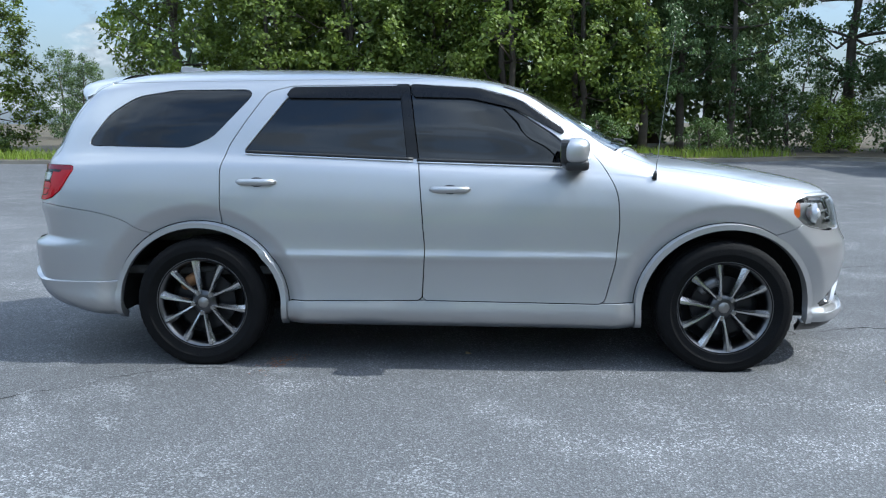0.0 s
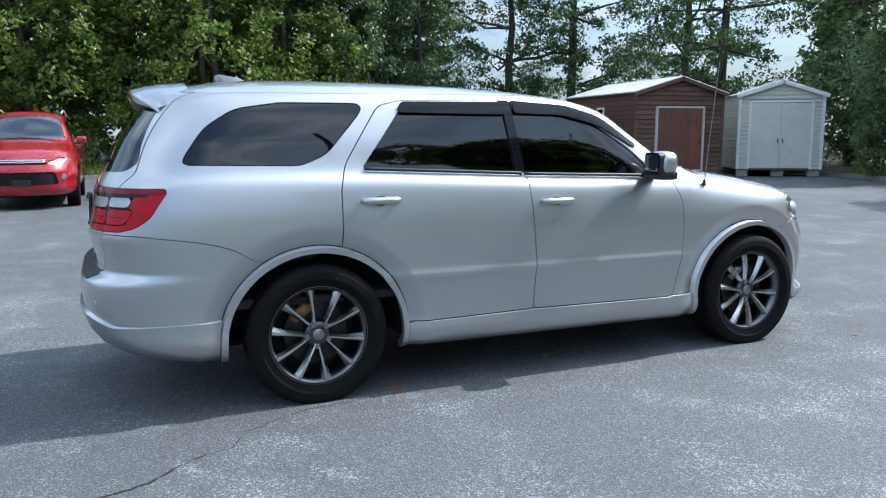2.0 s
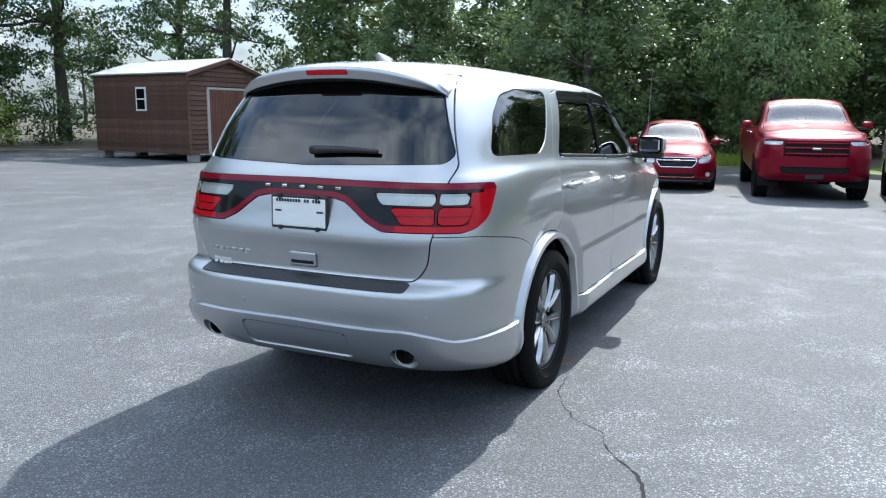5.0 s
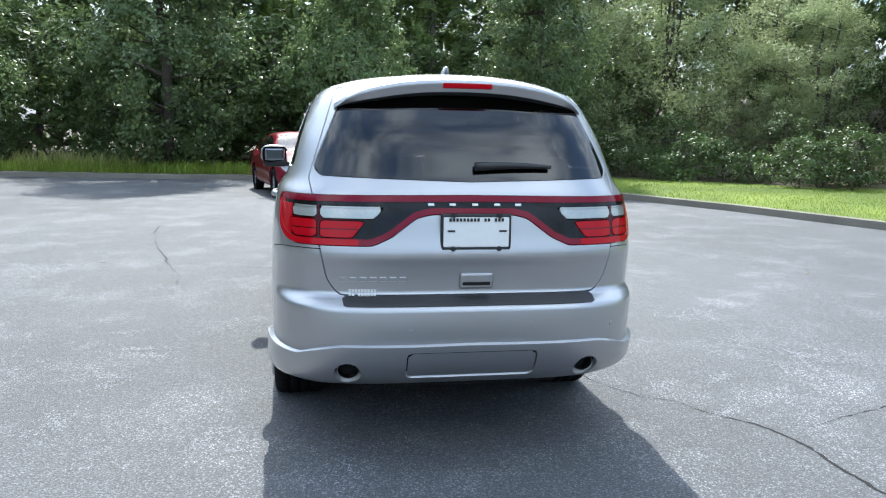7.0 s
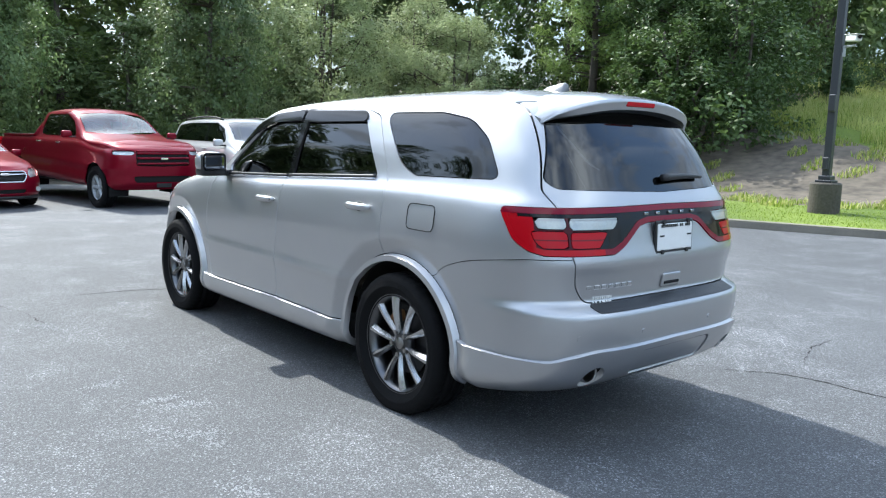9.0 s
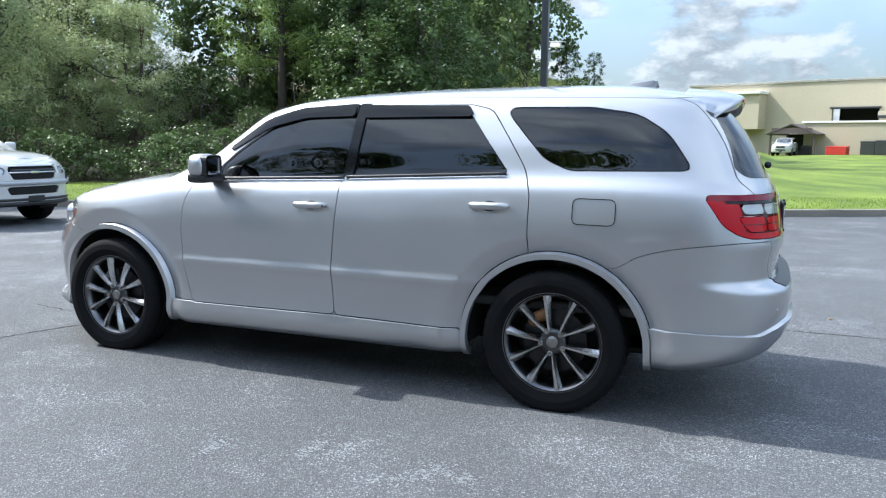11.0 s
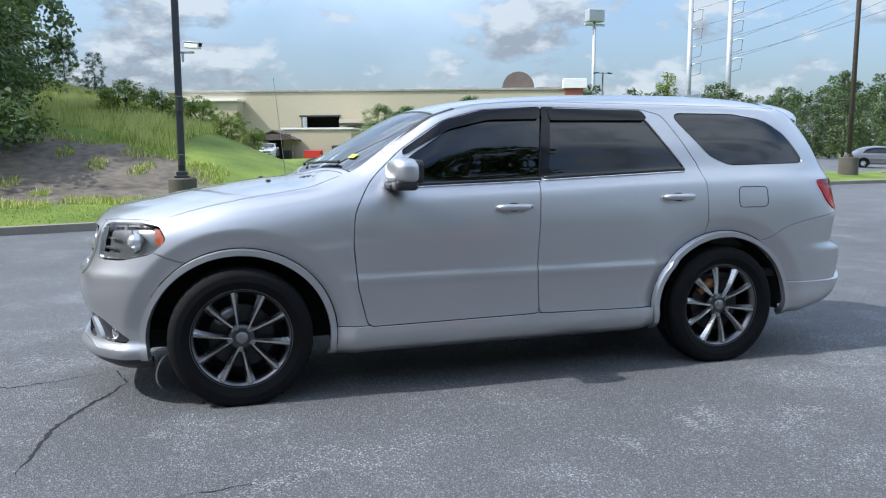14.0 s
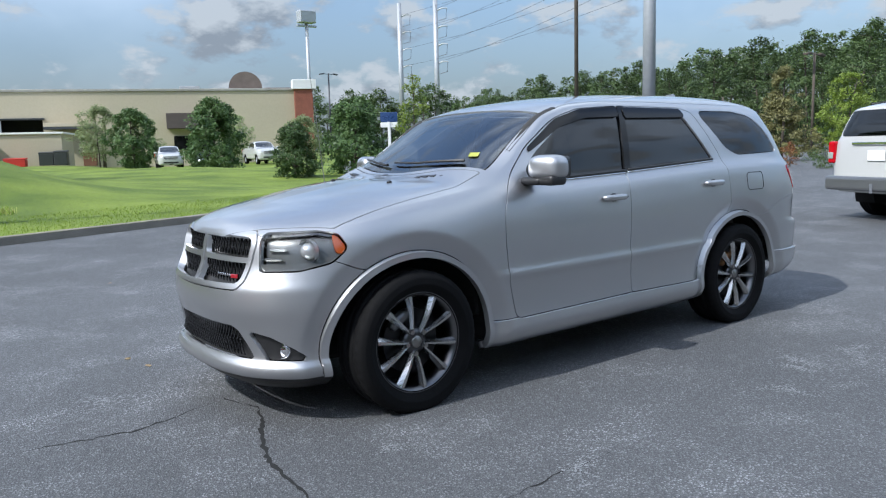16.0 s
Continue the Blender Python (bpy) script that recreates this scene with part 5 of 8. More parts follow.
# fuel flap on the left rear quarter: a rounded groove
flap_line = fillet([(-1.612, 1.142), (-1.832, 1.142), (-1.832, 1.010), (-1.612, 1.010)], 0.035)
pts = [on_side(*q) for q in flap_line[::2]]
pts = [p + n * 0.0005 for p, n in pts]
v, f = tube(pts + pts[:1], 0.0028, 6)
mesh_object("fuel_flap_gap", v, f, M["seam"], suv)

# bonnet trim, cowl, wipers, stickers
cowl = bmesh.new()
for k in range(29):
    yy = -0.70 + 0.05 * k
    xx = 1.10 - 0.26 * (yy / 0.78) ** 2
    p, n = on_top(min(xx, 1.08), yy)
    box_bm(0.12, 0.052, 0.02, pose(xx + 0.03, yy, p[2] - 0.020 - 0.02, 0, 18, 0), 0.004, 1, cowl)
part("cowl", cowl, M["black_plastic"], suv)
for y0, y1 in ((0.55, -0.02), (-0.08, -0.55)):
    pts = []
    for t in np.linspace(0, 1, 10):
        yy = y0 + (y1 - y0) * t
        xx = 1.055 - 0.26 * (yy / 0.78) ** 2 - 0.02 * t
        p, n = on_top(xx, yy)
        pts.append((p[0], yy, p[2] + 0.012))
    v, f = tube(pts, [0.010 - 0.004 * t for t in np.linspace(0, 1, 10)], 6)
    mesh_object("wiper", v, f, M["black_plastic"], suv, "black windscreen wiper")
for yy in (0.33, -0.33):
    p, n = on_top(1.32, yy)
    part("washer_jet", box_bm(0.03, 0.022, 0.014, pose(p[0], yy, p[2] + 0.004, 0, 6, 0), 0.005, 1), M["black_plastic"], bonnet_ob)
p, n = on_top(0.84, 0.54)
part("yellow_sticker", box_bm(0.062, 0.045, 0.001, rect_on(p + n * 0.001, n)), M["yellow"], screen, "small yellow windscreen sticker")

# dark lining inside the roof, doors and pillars
def upper_half(s, low=1.16, front=0.98):
    return s.cut(np.maximum(low - Z(s), X(s) - front))[0]


sheet_part("headlining", [g for s in (roof, upper_half(wing), upper_half(quarter)) for g in two(s, out=-0.022, flange=0.0)], M["interior"], suv)
for mir in (False, True):
    sheet_part("door_lining", [upper_half(s).geo(out=-0.022, flange=0.0, mirror=mir) for s in (front_door, rear_door, pillar_f, pillar_r)], M["interior"], suv)

for sd in (1, -1):
    xs_ = np.linspace(0.24, 0.90, 12)
    v, f = tube([(x_, sd * (float(SUV["edge_y"](x_)) - 0.048), float(SUV["edge_z"](x_)) - 0.022) for x_ in xs_], 0.042, 10)
    mesh_object("pillar_lining", v, f, M["interior"], suv, smooth=True)

# underbody and cabin
ub = bmesh.new()
box_bm(4.55, 1.0, 0.14, pose(-0.12, 0, 0.33), 0.03, 1, ub)
box_bm(2.02, 1.66, 0.16, pose(0.0, 0, 0.345), 0.03, 1, ub)
box_bm(0.42, 1.30, 0.16, pose(-2.28, 0, 0.44), 0.03, 1, ub)
box_bm(0.20, 1.04, 0.12, pose(2.10, 0, 0.30), 0.03, 1, ub)
box_bm(0.06, 1.55, 0.55, pose(1.02, 0, 0.70), 0.01, 1, ub)
part("underbody", ub, M["seam"], suv)
cab = bmesh.new()
box_bm(3.3, 1.55, 0.05, pose(-0.65, 0, 0.55), 0.01, 1, cab)
box_bm(0.45, 1.45, 0.18, pose(0.80, 0, 1.05), 0.06, 2, cab)
box_bm(0.06, 1.25, 0.50, pose(-2.36, 0, 0.88), 0.02, 1, cab)
part("cabin_floor", cab, M["interior"], suv)
for sx in (-1.75, -0.95, 0.02):
    for sy in (0.38, -0.38):
        seat = bmesh.new()
        box_bm(0.5, 0.5, 0.16, pose(sx + 0.05, sy, 0.78), 0.06, 2, seat)
        box_bm(0.14, 0.48, 0.58, pose(sx - 0.25, sy, 1.06, 0, -14, 0), 0.06, 2, seat)
        box_bm(0.10, 0.26, 0.17, pose(sx - 0.35, sy, 1.43, 0, -10, 0), 0.045, 2, seat)
        part("seat", seat, M["seat_grey"], suv, smooth=True)
v, f = lathe([(0.175, -0.015), (0.19, -0.012), (0.197, 0.0), (0.19, 0.012), (0.175, 0.015), (0.168, 0.0), (0.175, -0.015)], 32, "z")
wm = np.array(pose(0.52, 0.38, 1.08, 0, -62, 0))
mesh_object("steering_wheel", v @ wm[:3, :3].T + wm[:3, 3], f, M["black_plastic"], suv, smooth=True)


# wheels
def tyre_geo(R=0.386, w=0.132, rim=0.262, sink=0.018, segs=180):
    prof = [(rim, -0.092), (0.29, -0.118), (0.32, -0.130), (0.345, -0.131), (0.366, -0.124), (0.379, -0.110), (0.3855, -0.092), (0.386, -0.062), (0.377, -0.060), (0.377, -0.052), (0.386, -0.050), (0.386, -0.010), (0.377, -0.008),
            (0.377, 0.0), (0.386, 0.002), (0.386, 0.045), (0.377, 0.047), (0.377, 0.056), (0.386, 0.058), (0.3855, 0.092), (0.379, 0.110), (0.366, 0.124), (0.356, 0.1275), (0.354, 0.129), (0.345, 0.131), (0.32, 0.130), (0.316, 0.1315), (0.312, 0.128), (0.29, 0.118), (0.278, 0.106), (rim, 0.100)]
    prof = [(rim + (r - 0.262) * (R - rim) / 0.124, y * w / 0.132) for r, y in prof]
    v, f = lathe(prof, segs)
    v = v.reshape(len(prof), segs, 3)
    for i, (r, y) in enumerate(prof):
        if r > R - 0.012 and abs(y) > 0.05:
            cutin = (np.arange(segs) % 4 == 0) * 0.0035
            k = 1 - cutin / r
            v[i, :, 0] *= k
            v[i, :, 2] *= k
    v = v.reshape(-1, 3)
    floor = -(R - sink)
    low_ = v[:, 2] < floor
    v[low_, 2] = floor + 0.0005
    near = np.clip((-v[:, 2] - (R - sink - 0.07)) / 0.07, 0, 1)
    v[:, 1] *= 1 + 0.05 * near
    return v, [q[::-1] for q in f]


def spoke_geo(ang, r0, r1, y0, y1, w0, w1, thick, twist=0.0, lean=0.0):
    """One alloy spoke: tapered, ridged, flaring into the rim."""
    rows_ = []
    n_ = 9
    for k in range(n_):
        t = k / (n_ - 1)
        r = r0 + (r1 - r0) * t
        w = w0 + (w1 - w0) * (0.35 * t + 0.65 * t ** 2.5)
        y = y0 + (y1 - y0) * t + 0.010 * math.sin(math.pi * t)
        sk = twist * t * 0.004
        c0 = lean * (1 - t) ** 1.3
        rows_.append([(c0 - w, y - thick), (c0 - w, y - 0.013), (c0 - w * 0.35 + sk, y + 0.008), (c0 + w * 0.30 + sk, y + 0.006), (c0 + w, y - 0.015), (c0 + w, y - thick)])
    v = []
    for k, row in enumerate(rows_):
        r = r0 + (r1 - r0) * k / (n_ - 1)
        for s, y in row:
            v.append((r * math.cos(ang) - s * math.sin(ang), y, r * math.sin(ang) + s * math.cos(ang)))
    m = 6
    f = [(i * m + j, i * m + j + 1, (i + 1) * m + j + 1, (i + 1) * m + j) for i in range(n_ - 1) for j in range(m - 1)]
    f += [tuple(range(m)), tuple(range((n_ - 1) * m, n_ * m))[::-1]]
    return np.array(v), [q for q in f]


def suv_wheel(name="wheel", brake="rust"):
    wh = new(name)
    wh.empty_display_size = 0.1
    v, f = tyre_geo()
    mesh_object("tyre", v, f, M["rubber"], wh, smooth=True)
    # barrel in the darkened alloy, its shade held in the colour
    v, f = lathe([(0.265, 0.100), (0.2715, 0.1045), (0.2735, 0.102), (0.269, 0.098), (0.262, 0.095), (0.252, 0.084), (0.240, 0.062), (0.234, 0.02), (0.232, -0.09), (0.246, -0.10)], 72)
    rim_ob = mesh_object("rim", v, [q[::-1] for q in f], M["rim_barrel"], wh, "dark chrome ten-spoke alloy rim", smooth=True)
    geo = []
    for k in range(10):
        geo.append(spoke_geo(2 * math.pi * k / 10 + 0.16, 0.050, 0.256, 0.070, 0.088, 0.0125, 0.0270, 0.032, 1 if k % 2 else -1, 0.010 if k % 2 else -0.010))
    v, f = join_geo(geo)
    mesh_object("spokes", v, f, M["rim"], rim_ob)
    v, f = lathe([(0.078, 0.030), (0.076, 0.050), (0.068, 0.066), (0.045, 0.074), (0.036, 0.074), (0.0, 0.074)], 40)
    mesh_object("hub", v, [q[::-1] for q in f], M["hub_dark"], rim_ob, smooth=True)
    v, f = lathe([(0.033, 0.070), (0.033, 0.080), (0.028, 0.084), (0.0, 0.087)], 28)
    mesh_object("centre_cap", v, [q[::-1] for q in f], M["steel"], rim_ob, smooth=True)
    for k in range(5):
        a = 2 * math.pi * (k + 0.5) / 5 + 0.16 + 0.314
        nut = cyl_bm(0.0135, 0.012, 0.034, 6, pose(0.063 * math.cos(a), 0.072, 0.063 * math.sin(a), 90, 0, 0))
        cyl_bm(0.016, 0.016, 0.004, 14, pose(0.063 * math.cos(a), 0.069, 0.063 * math.sin(a), 90, 0, 0), nut)
        part("lug_nut", nut, M["steel"], rim_ob)
    # near-black disc: the shade behind the spokes is painted into it
    v, f = lathe([(0.06, 0.02), (0.175, 0.02), (0.175, 0.0), (0.06, 0.0)], 48)
    mesh_object("brake_disc", v, [q[::-1] for q in f], M["recess_shade"], wh)
    v, f = lathe([(0.25, -0.06), (0.0, -0.06)], 40)
    mesh_object("brake_shield", v, [q[::-1] for q in f], M["seam"], wh)
    cal = []
    for k in range(8):
        a = 0.55 + 0.12 * k
        cal.append((0.150 * math.cos(a), 0.03, 0.150 * math.sin(a)))
    v, f = tube(cal, [0.026, 0.034, 0.036, 0.036, 0.036, 0.036, 0.034, 0.026], 8)
    mesh_object("brake_caliper", v, f, M[brake], wh, "dusty brake caliper", smooth=True)
    return wh


def turned_copy(ob, m, parent):
    c = copy_thing(ob, m)
    c.parent = parent
    return c


for wx, brake in ((1.52, "lamp_dark"), (-1.52, "rust")):
    left_wheel = suv_wheel("wheel", brake)
    left_wheel.parent = suv
    left_wheel.matrix_basis = pose(wx, 0.760, 0.368)
    turned_copy(left_wheel, pose(wx, -0.760, 0.368, 0, 0, 180), suv)

# ---- parked cars ----
def simple_wheel(R, w, rim_r, spokes=5):
    wh = new("wheel")
    v, f = tyre_geo(R, w, rim_r, 0.012, 32)
    mesh_object("tyre", v, f, M["rubber"], wh, smooth=True)
    k = w / 0.132
    v, f = lathe([(rim_r, 0.085 * k), (rim_r + 0.008, 0.092 * k), (rim_r - 0.01, 0.08 * k), (rim_r - 0.02, 0.0), (rim_r - 0.02, -0.05)], 40)
    rim = mesh_object("rim", v, [q[::-1] for q in f], M["pole_grey"], wh, smooth=True)
    geo = [spoke_geo(2 * math.pi * i / spokes, 0.03, rim_r - 0.01, 0.055 * k, 0.07 * k, 0.030, 0.045, 0.03) for i in range(spokes)]
    v, f = join_geo(geo)
    mesh_object("spokes", v, f, M["pole_grey"], rim)
    v, f = lathe([(0.05, 0.05 * k), (0.045, 0.075 * k), (0.0, 0.08 * k)], 20)
    mesh_object("hub", v, [q[::-1] for q in f], M["pole_grey"], rim, smooth=True)
    # disc fills the rim in near-black, painting the shade behind the spokes
    v, f = lathe([(rim_r - 0.02, -0.02), (0.0, -0.02)], 24)
    mesh_object("brake_disc", v, [q[::-1] for q in f], M["recess_shade"], wh)
    return wh


KINDS = {
    "sedan": dict(L=(-2.28, 2.28), W=0.90, axles=(-1.33, 1.36), R=0.325, wb=0.11, rim=0.215, xr=-1.6, xf=1.25, nr=3.2, nf=2.7,
                  bottom=((-2.3, 0.27), (2.3, 0.20)), belt=((-2.3, 0.95), (-1.2, 0.96), (0.6, 0.91), (1.0, 0.86), (2.3, 0.70)),
                  edge_z=((-2.3, 0.99), (-1.75, 1.03), (-1.15, 1.30), (-0.6, 1.375), (0.0, 1.375), (0.3, 1.30), (0.95, 0.97), (1.3, 0.89), (2.0, 0.80), (2.3, 0.72)),
                  edge_y=((-2.3, 0.72), (-1.7, 0.70), (-1.0, 0.58), (0.1, 0.58), (0.6, 0.65), (1.0, 0.72), (1.4, 0.74), (2.3, 0.66)),
                  spine=((-2.3, 1.02), (-1.85, 1.09), (-1.2, 1.38), (-0.6, 1.46), (-0.1, 1.455), (0.2, 1.40), (1.0, 1.02), (1.4, 0.975), (2.0, 0.87), (2.3, 0.76)),
                  rear=((0.25, -2.15), (0.5, -2.28), (0.8, -2.26), (1.05, -2.20)), front=((0.18, 2.15), (0.3, 2.26), (0.5, 2.28), (0.65, 2.22), (0.75, 2.10), (0.9, 1.95)),
                  screen=(0.22, 1.02), side=((0.62, 0.95), (0.30, 1.26), (-0.1, 1.345), (-0.65, 1.345), (-1.10, 1.26), (-1.42, 1.00)), pillar=-0.35,
                  head=[(0.45, 0.64), (0.60, 0.76), (0.98, 0.85), (0.96, 0.71), (0.78, 0.60), (0.49, 0.58)], grille=[(-0.2, 0.70), (0.38, 0.69), (0.42, 0.62), (0.33, 0.50), (-0.2, 0.48)], low=[(-0.2, 0.365), (0.40, 0.365), (0.37, 0.285), (-0.2, 0.285)], mirror=(0.62, 0.93, 0.98)),
    "crossover": dict(L=(-2.28, 2.28), W=0.92, axles=(-1.33, 1.33), R=0.35, wb=0.113, rim=0.225, xr=-1.6, xf=1.25, nr=4.0, nf=2.8,
                      bottom=((-2.3, 0.30), (2.3, 0.24)), belt=((-2.3, 1.12), (0.5, 1.07), (0.9, 1.02), (1.3, 0.95), (2.3, 0.80)),
                      edge_z=((-2.3, 1.50), (-1.9, 1.54), (-0.6, 1.585), (0.0, 1.55), (0.3, 1.45), (0.95, 1.10), (1.3, 1.0), (2.0, 0.92), (2.3, 0.84)),
                      edge_y=((-2.3, 0.62), (0.1, 0.62), (0.6, 0.68), (1.0, 0.75), (1.4, 0.77), (2.3, 0.68)),
                      spine=((-2.3, 1.55), (-1.9, 1.63), (-0.8, 1.68), (-0.1, 1.65), (0.2, 1.58), (1.02, 1.16), (1.4, 1.09), (2.0, 0.98), (2.3, 0.88)),
                      rear=((0.3, -2.1), (0.5, -2.28), (1.0, -2.26), (1.55, -2.0)), front=((0.2, 2.15), (0.35, 2.26), (0.6, 2.28), (0.75, 2.20), (0.9, 2.05)),
                      screen=(0.22, 1.05), side=((0.66, 1.11), (0.32, 1.40), (-0.05, 1.53), (-1.2, 1.54), (-1.85, 1.46), (-2.0, 1.17)), pillar=-0.40,
                      head=[(0.44, 0.80), (0.95, 0.93), (0.92, 0.84), (0.70, 0.76), (0.46, 0.74)], grille=[(-0.2, 0.82), (0.42, 0.80), (0.42, 0.74), (-0.2, 0.745)], low=[(-0.2, 0.62), (0.55, 0.62), (0.62, 0.42), (-0.2, 0.40)], mirror=(0.66, 0.96, 1.13)),
    "truck_suv": dict(L=(-2.4, 2.4), W=0.95, axles=(-1.40, 1.40), R=0.385, wb=0.13, rim=0.235, xr=-1.9, xf=1.45, nr=6.0, nf=3.2,
                      bottom=((-2.4, 0.42), (2.4, 0.34)), belt=((-2.4, 1.24), (0.5, 1.22), (0.95, 1.17), (1.3, 1.08), (2.4, 0.98)),
                      edge_z=((-2.4, 1.64), (-1.9, 1.70), (-0.6, 1.73), (0.0, 1.71), (0.3, 1.62), (0.9, 1.26), (1.2, 1.15), (2.0, 1.10), (2.4, 1.02)),
                      edge_y=((-2.4, 0.66), (0.1, 0.66), (0.6, 0.71), (1.0, 0.79), (1.4, 0.82), (2.4, 0.78)),
                      spine=((-2.4, 1.70), (-1.9, 1.77), (-0.8, 1.80), (-0.1, 1.78), (0.2, 1.72), (0.95, 1.30), (1.3, 1.24), (2.0, 1.17), (2.4, 1.08)),
                      rear=((0.4, -2.3), (0.6, -2.40), (1.2, -2.38), (1.7, -2.25)), front=((0.3, 2.3), (0.45, 2.40), (0.75, 2.40), (0.95, 2.36), (1.08, 2.2)),
                      screen=(0.22, 0.98), side=((0.62, 1.28), (0.34, 1.55), (-0.05, 1.675), (-1.5, 1.675), (-2.05, 1.62), (-2.12, 1.30)), pillar=-0.40,
                      head=[(0.48, 0.94), (0.95, 1.0), (1.0, 0.92), (0.72, 0.84), (0.52, 0.84)], grille=[(-0.2, 0.98), (0.42, 0.97), (0.45, 0.90), (0.38, 0.76), (-0.2, 0.76)], low=[(-0.2, 0.64), (0.50, 0.64), (0.44, 0.52), (-0.2, 0.52)], mirror=(0.62, 1.0, 1.27)),
    "pickup": dict(L=(-3.05, 2.70), W=1.0, axles=(-1.85, 1.88), R=0.40, wb=0.135, rim=0.25, xr=-2.7, xf=1.9, nr=8.0, nf=3.6,
                   bottom=((-3.1, 0.50), (2.7, 0.36)), belt=((-3.1, 1.28), (-1.1, 1.30), (0.8, 1.28), (1.25, 1.24), (1.6, 1.18), (2.7, 1.10)),
                   edge_z=((-3.1, 1.335), (-1.12, 1.345), (-0.98, 1.60), (-0.85, 1.80), (0.2, 1.82), (0.55, 1.72), (1.2, 1.33), (1.5, 1.26), (2.3, 1.22), (2.7, 1.14)),
                   edge_y=((-3.1, 0.92), (-1.12, 0.92), (-0.9, 0.70), (0.3, 0.70), (0.8, 0.75), (1.25, 0.84), (1.7, 0.88), (2.7, 0.84)),
                   spine=((-3.1, 1.31), (-1.15, 1.325), (-1.0, 1.62), (-0.85, 1.87), (-0.3, 1.91), (0.2, 1.895), (0.5, 1.82), (1.25, 1.40), (1.6, 1.36), (2.3, 1.30), (2.7, 1.18)),
                   rear=((0.5, -3.0), (0.65, -3.05), (1.3, -3.03)), front=((0.35, 2.58), (0.5, 2.68), (0.9, 2.70), (1.1, 2.66), (1.2, 2.5)),
                   screen=(0.52, 1.27), side=((0.90, 1.34), (0.62, 1.62), (0.25, 1.765), (-0.72, 1.765), (-0.82, 1.37), (-0.5, 1.335)), pillar=0.08,
                   head=[(0.56, 1.10), (0.98, 1.10), (0.98, 1.02), (0.56, 1.02)], grille=[(-0.2, 1.10), (0.54, 1.10), (0.54, 0.82), (-0.2, 0.80)], low=[(-0.2, 0.62), (0.60, 0.62), (0.55, 0.50), (-0.2, 0.50)], mirror=(0.98, 1.10, 1.37)),
}
_wheel_bank = {}


def parked_car(name, kind, paint, m, label, rear_lamps=False, fine=0.045):
    k = KINDS[kind]
    car = thing(name, pose(0, 0, 0), label, "car")
    W = k["W"]
    base = [(0.90, 0.0), (0.965, 0.08), (0.985, 0.20), (0.98, 0.36), (1.0, 0.55), (0.985, 0.68), (0.97, 0.85), (0.945, 1.0)]
    spec = dict(x_rear=k["xr"], x_front=k["xf"], rear_tip=k["L"][0] + 0.08, front_tip=k["L"][1] - 0.05, n_rear=k["nr"], n_front=k["nf"],
                bottom=curve(*k["bottom"]), belt_z=curve(*k["belt"]), belt_y=lambda x: 0.90 * W, edge_z=curve(*k["edge_z"]), edge_y=curve(*k["edge_y"]), spine=curve(*k["spine"]),
                low=[(a * W, b) for a, b in base], rear=curve(*k["rear"]), front=curve(*k["front"]))
    sk = car_skin(spec, fine, 52)
    for wx in k["axles"]:
        _, sk = sk.cut(np.hypot(X(sk) - wx, Z(sk) - k["R"]) - k["R"] - 0.06, Z(sk) < k["R"] * 2 + 0.4)
    x0, x1 = k["screen"]
    scr, sk = sk.gap(np.maximum.reduce([x0 - 0.05 * Y(sk) ** 2 - X(sk), X(sk) - (x1 - 0.24 * (Y(sk) / 0.75) ** 2), Y(sk) - (spec["edge_y"](X(sk)) - 0.05)]), 0.01, (X(sk) > x0 - 0.3) & (Z(sk) > spec["belt_z"](X(sk)) - 0.05))
    hood, sk = sk.gap(np.maximum.reduce([x1 + 0.04 - 0.24 * (Y(sk) / 0.75) ** 2 - X(sk), Y(sk) - 0.80 * W, X(sk) - (k["L"][1] - 0.12 - 0.35 * (Y(sk) / 0.75) ** 2)]), 0.008, (X(sk) > x1 - 0.4) & (Z(sk) > spec["belt_z"](X(sk)) - 0.02))
    glass_f = inside(XZ(sk), fillet(list(k["side"]), 0.05))
    gl, sk = sk.gap(glass_f, 0.01, Y(sk) > 0.25)
    g1, g2 = gl.cut(k["pillar"] + 0.03 - X(gl))
    post, g2 = g2.cut(k["pillar"] - 0.03 - X(g2))
    mk = (X(sk) > k["xf"] - 0.1)
    head, sk = sk.gap(inside(nose(sk), fillet(k["head"], 0.03)), 0.008, mk)
    gr, sk = sk.gap(inside(nose(sk), fillet(k["grille"], 0.03)), 0.006, X(sk) > k["xf"])
    lo, sk = sk.gap(inside(nose(sk), fillet(k["low"], 0.03)), 0.006, X(sk) > k["xf"])
    if rear_lamps:
        rwin, sk = sk.gap(inside(YZ(sk), fillet([(-0.64, 1.65), (0.64, 1.65), (0.74, 1.27), (-0.74, 1.27)], 0.05)), 0.008, X(sk) < -2.0)
    body = sheet_part("body", two(sk, flange=0.02), paint, car)
    sheet_part("bonnet", two(hood, flange=0.02), paint, car)
    sheet_part("windscreen", two(scr, out=-0.004, flange=0.0), M["glass_parked"], car)
    g_ob = sheet_part("grille", two(gr, out=-0.02, flange=0.0), M["seam"], body)
    sheet_part("lower_grille", two(lo, out=-0.02, flange=0.0), M["seam"], body)
    zz = np.array(k["grille"])[:, 1]
    zc, top = 0.5 * (zz.min() + zz.max()), zz.max()
    half = np.array(k["grille"])[:, 0].max()


    def nose_at(y_, z_, out=0.0):
        return (k["xf"] + (float(spec["front"](z_)) - k["xf"]) * (1 - (abs(y_) / (W * 0.985)) ** k["nf"]) ** (1 / k["nf"]) + out, y_, z_)

    rails = {"pickup": [0.86, 0.96, 1.05, top - 0.01], "sedan": [zc + 0.045]}.get(kind, [zc, top - 0.01])
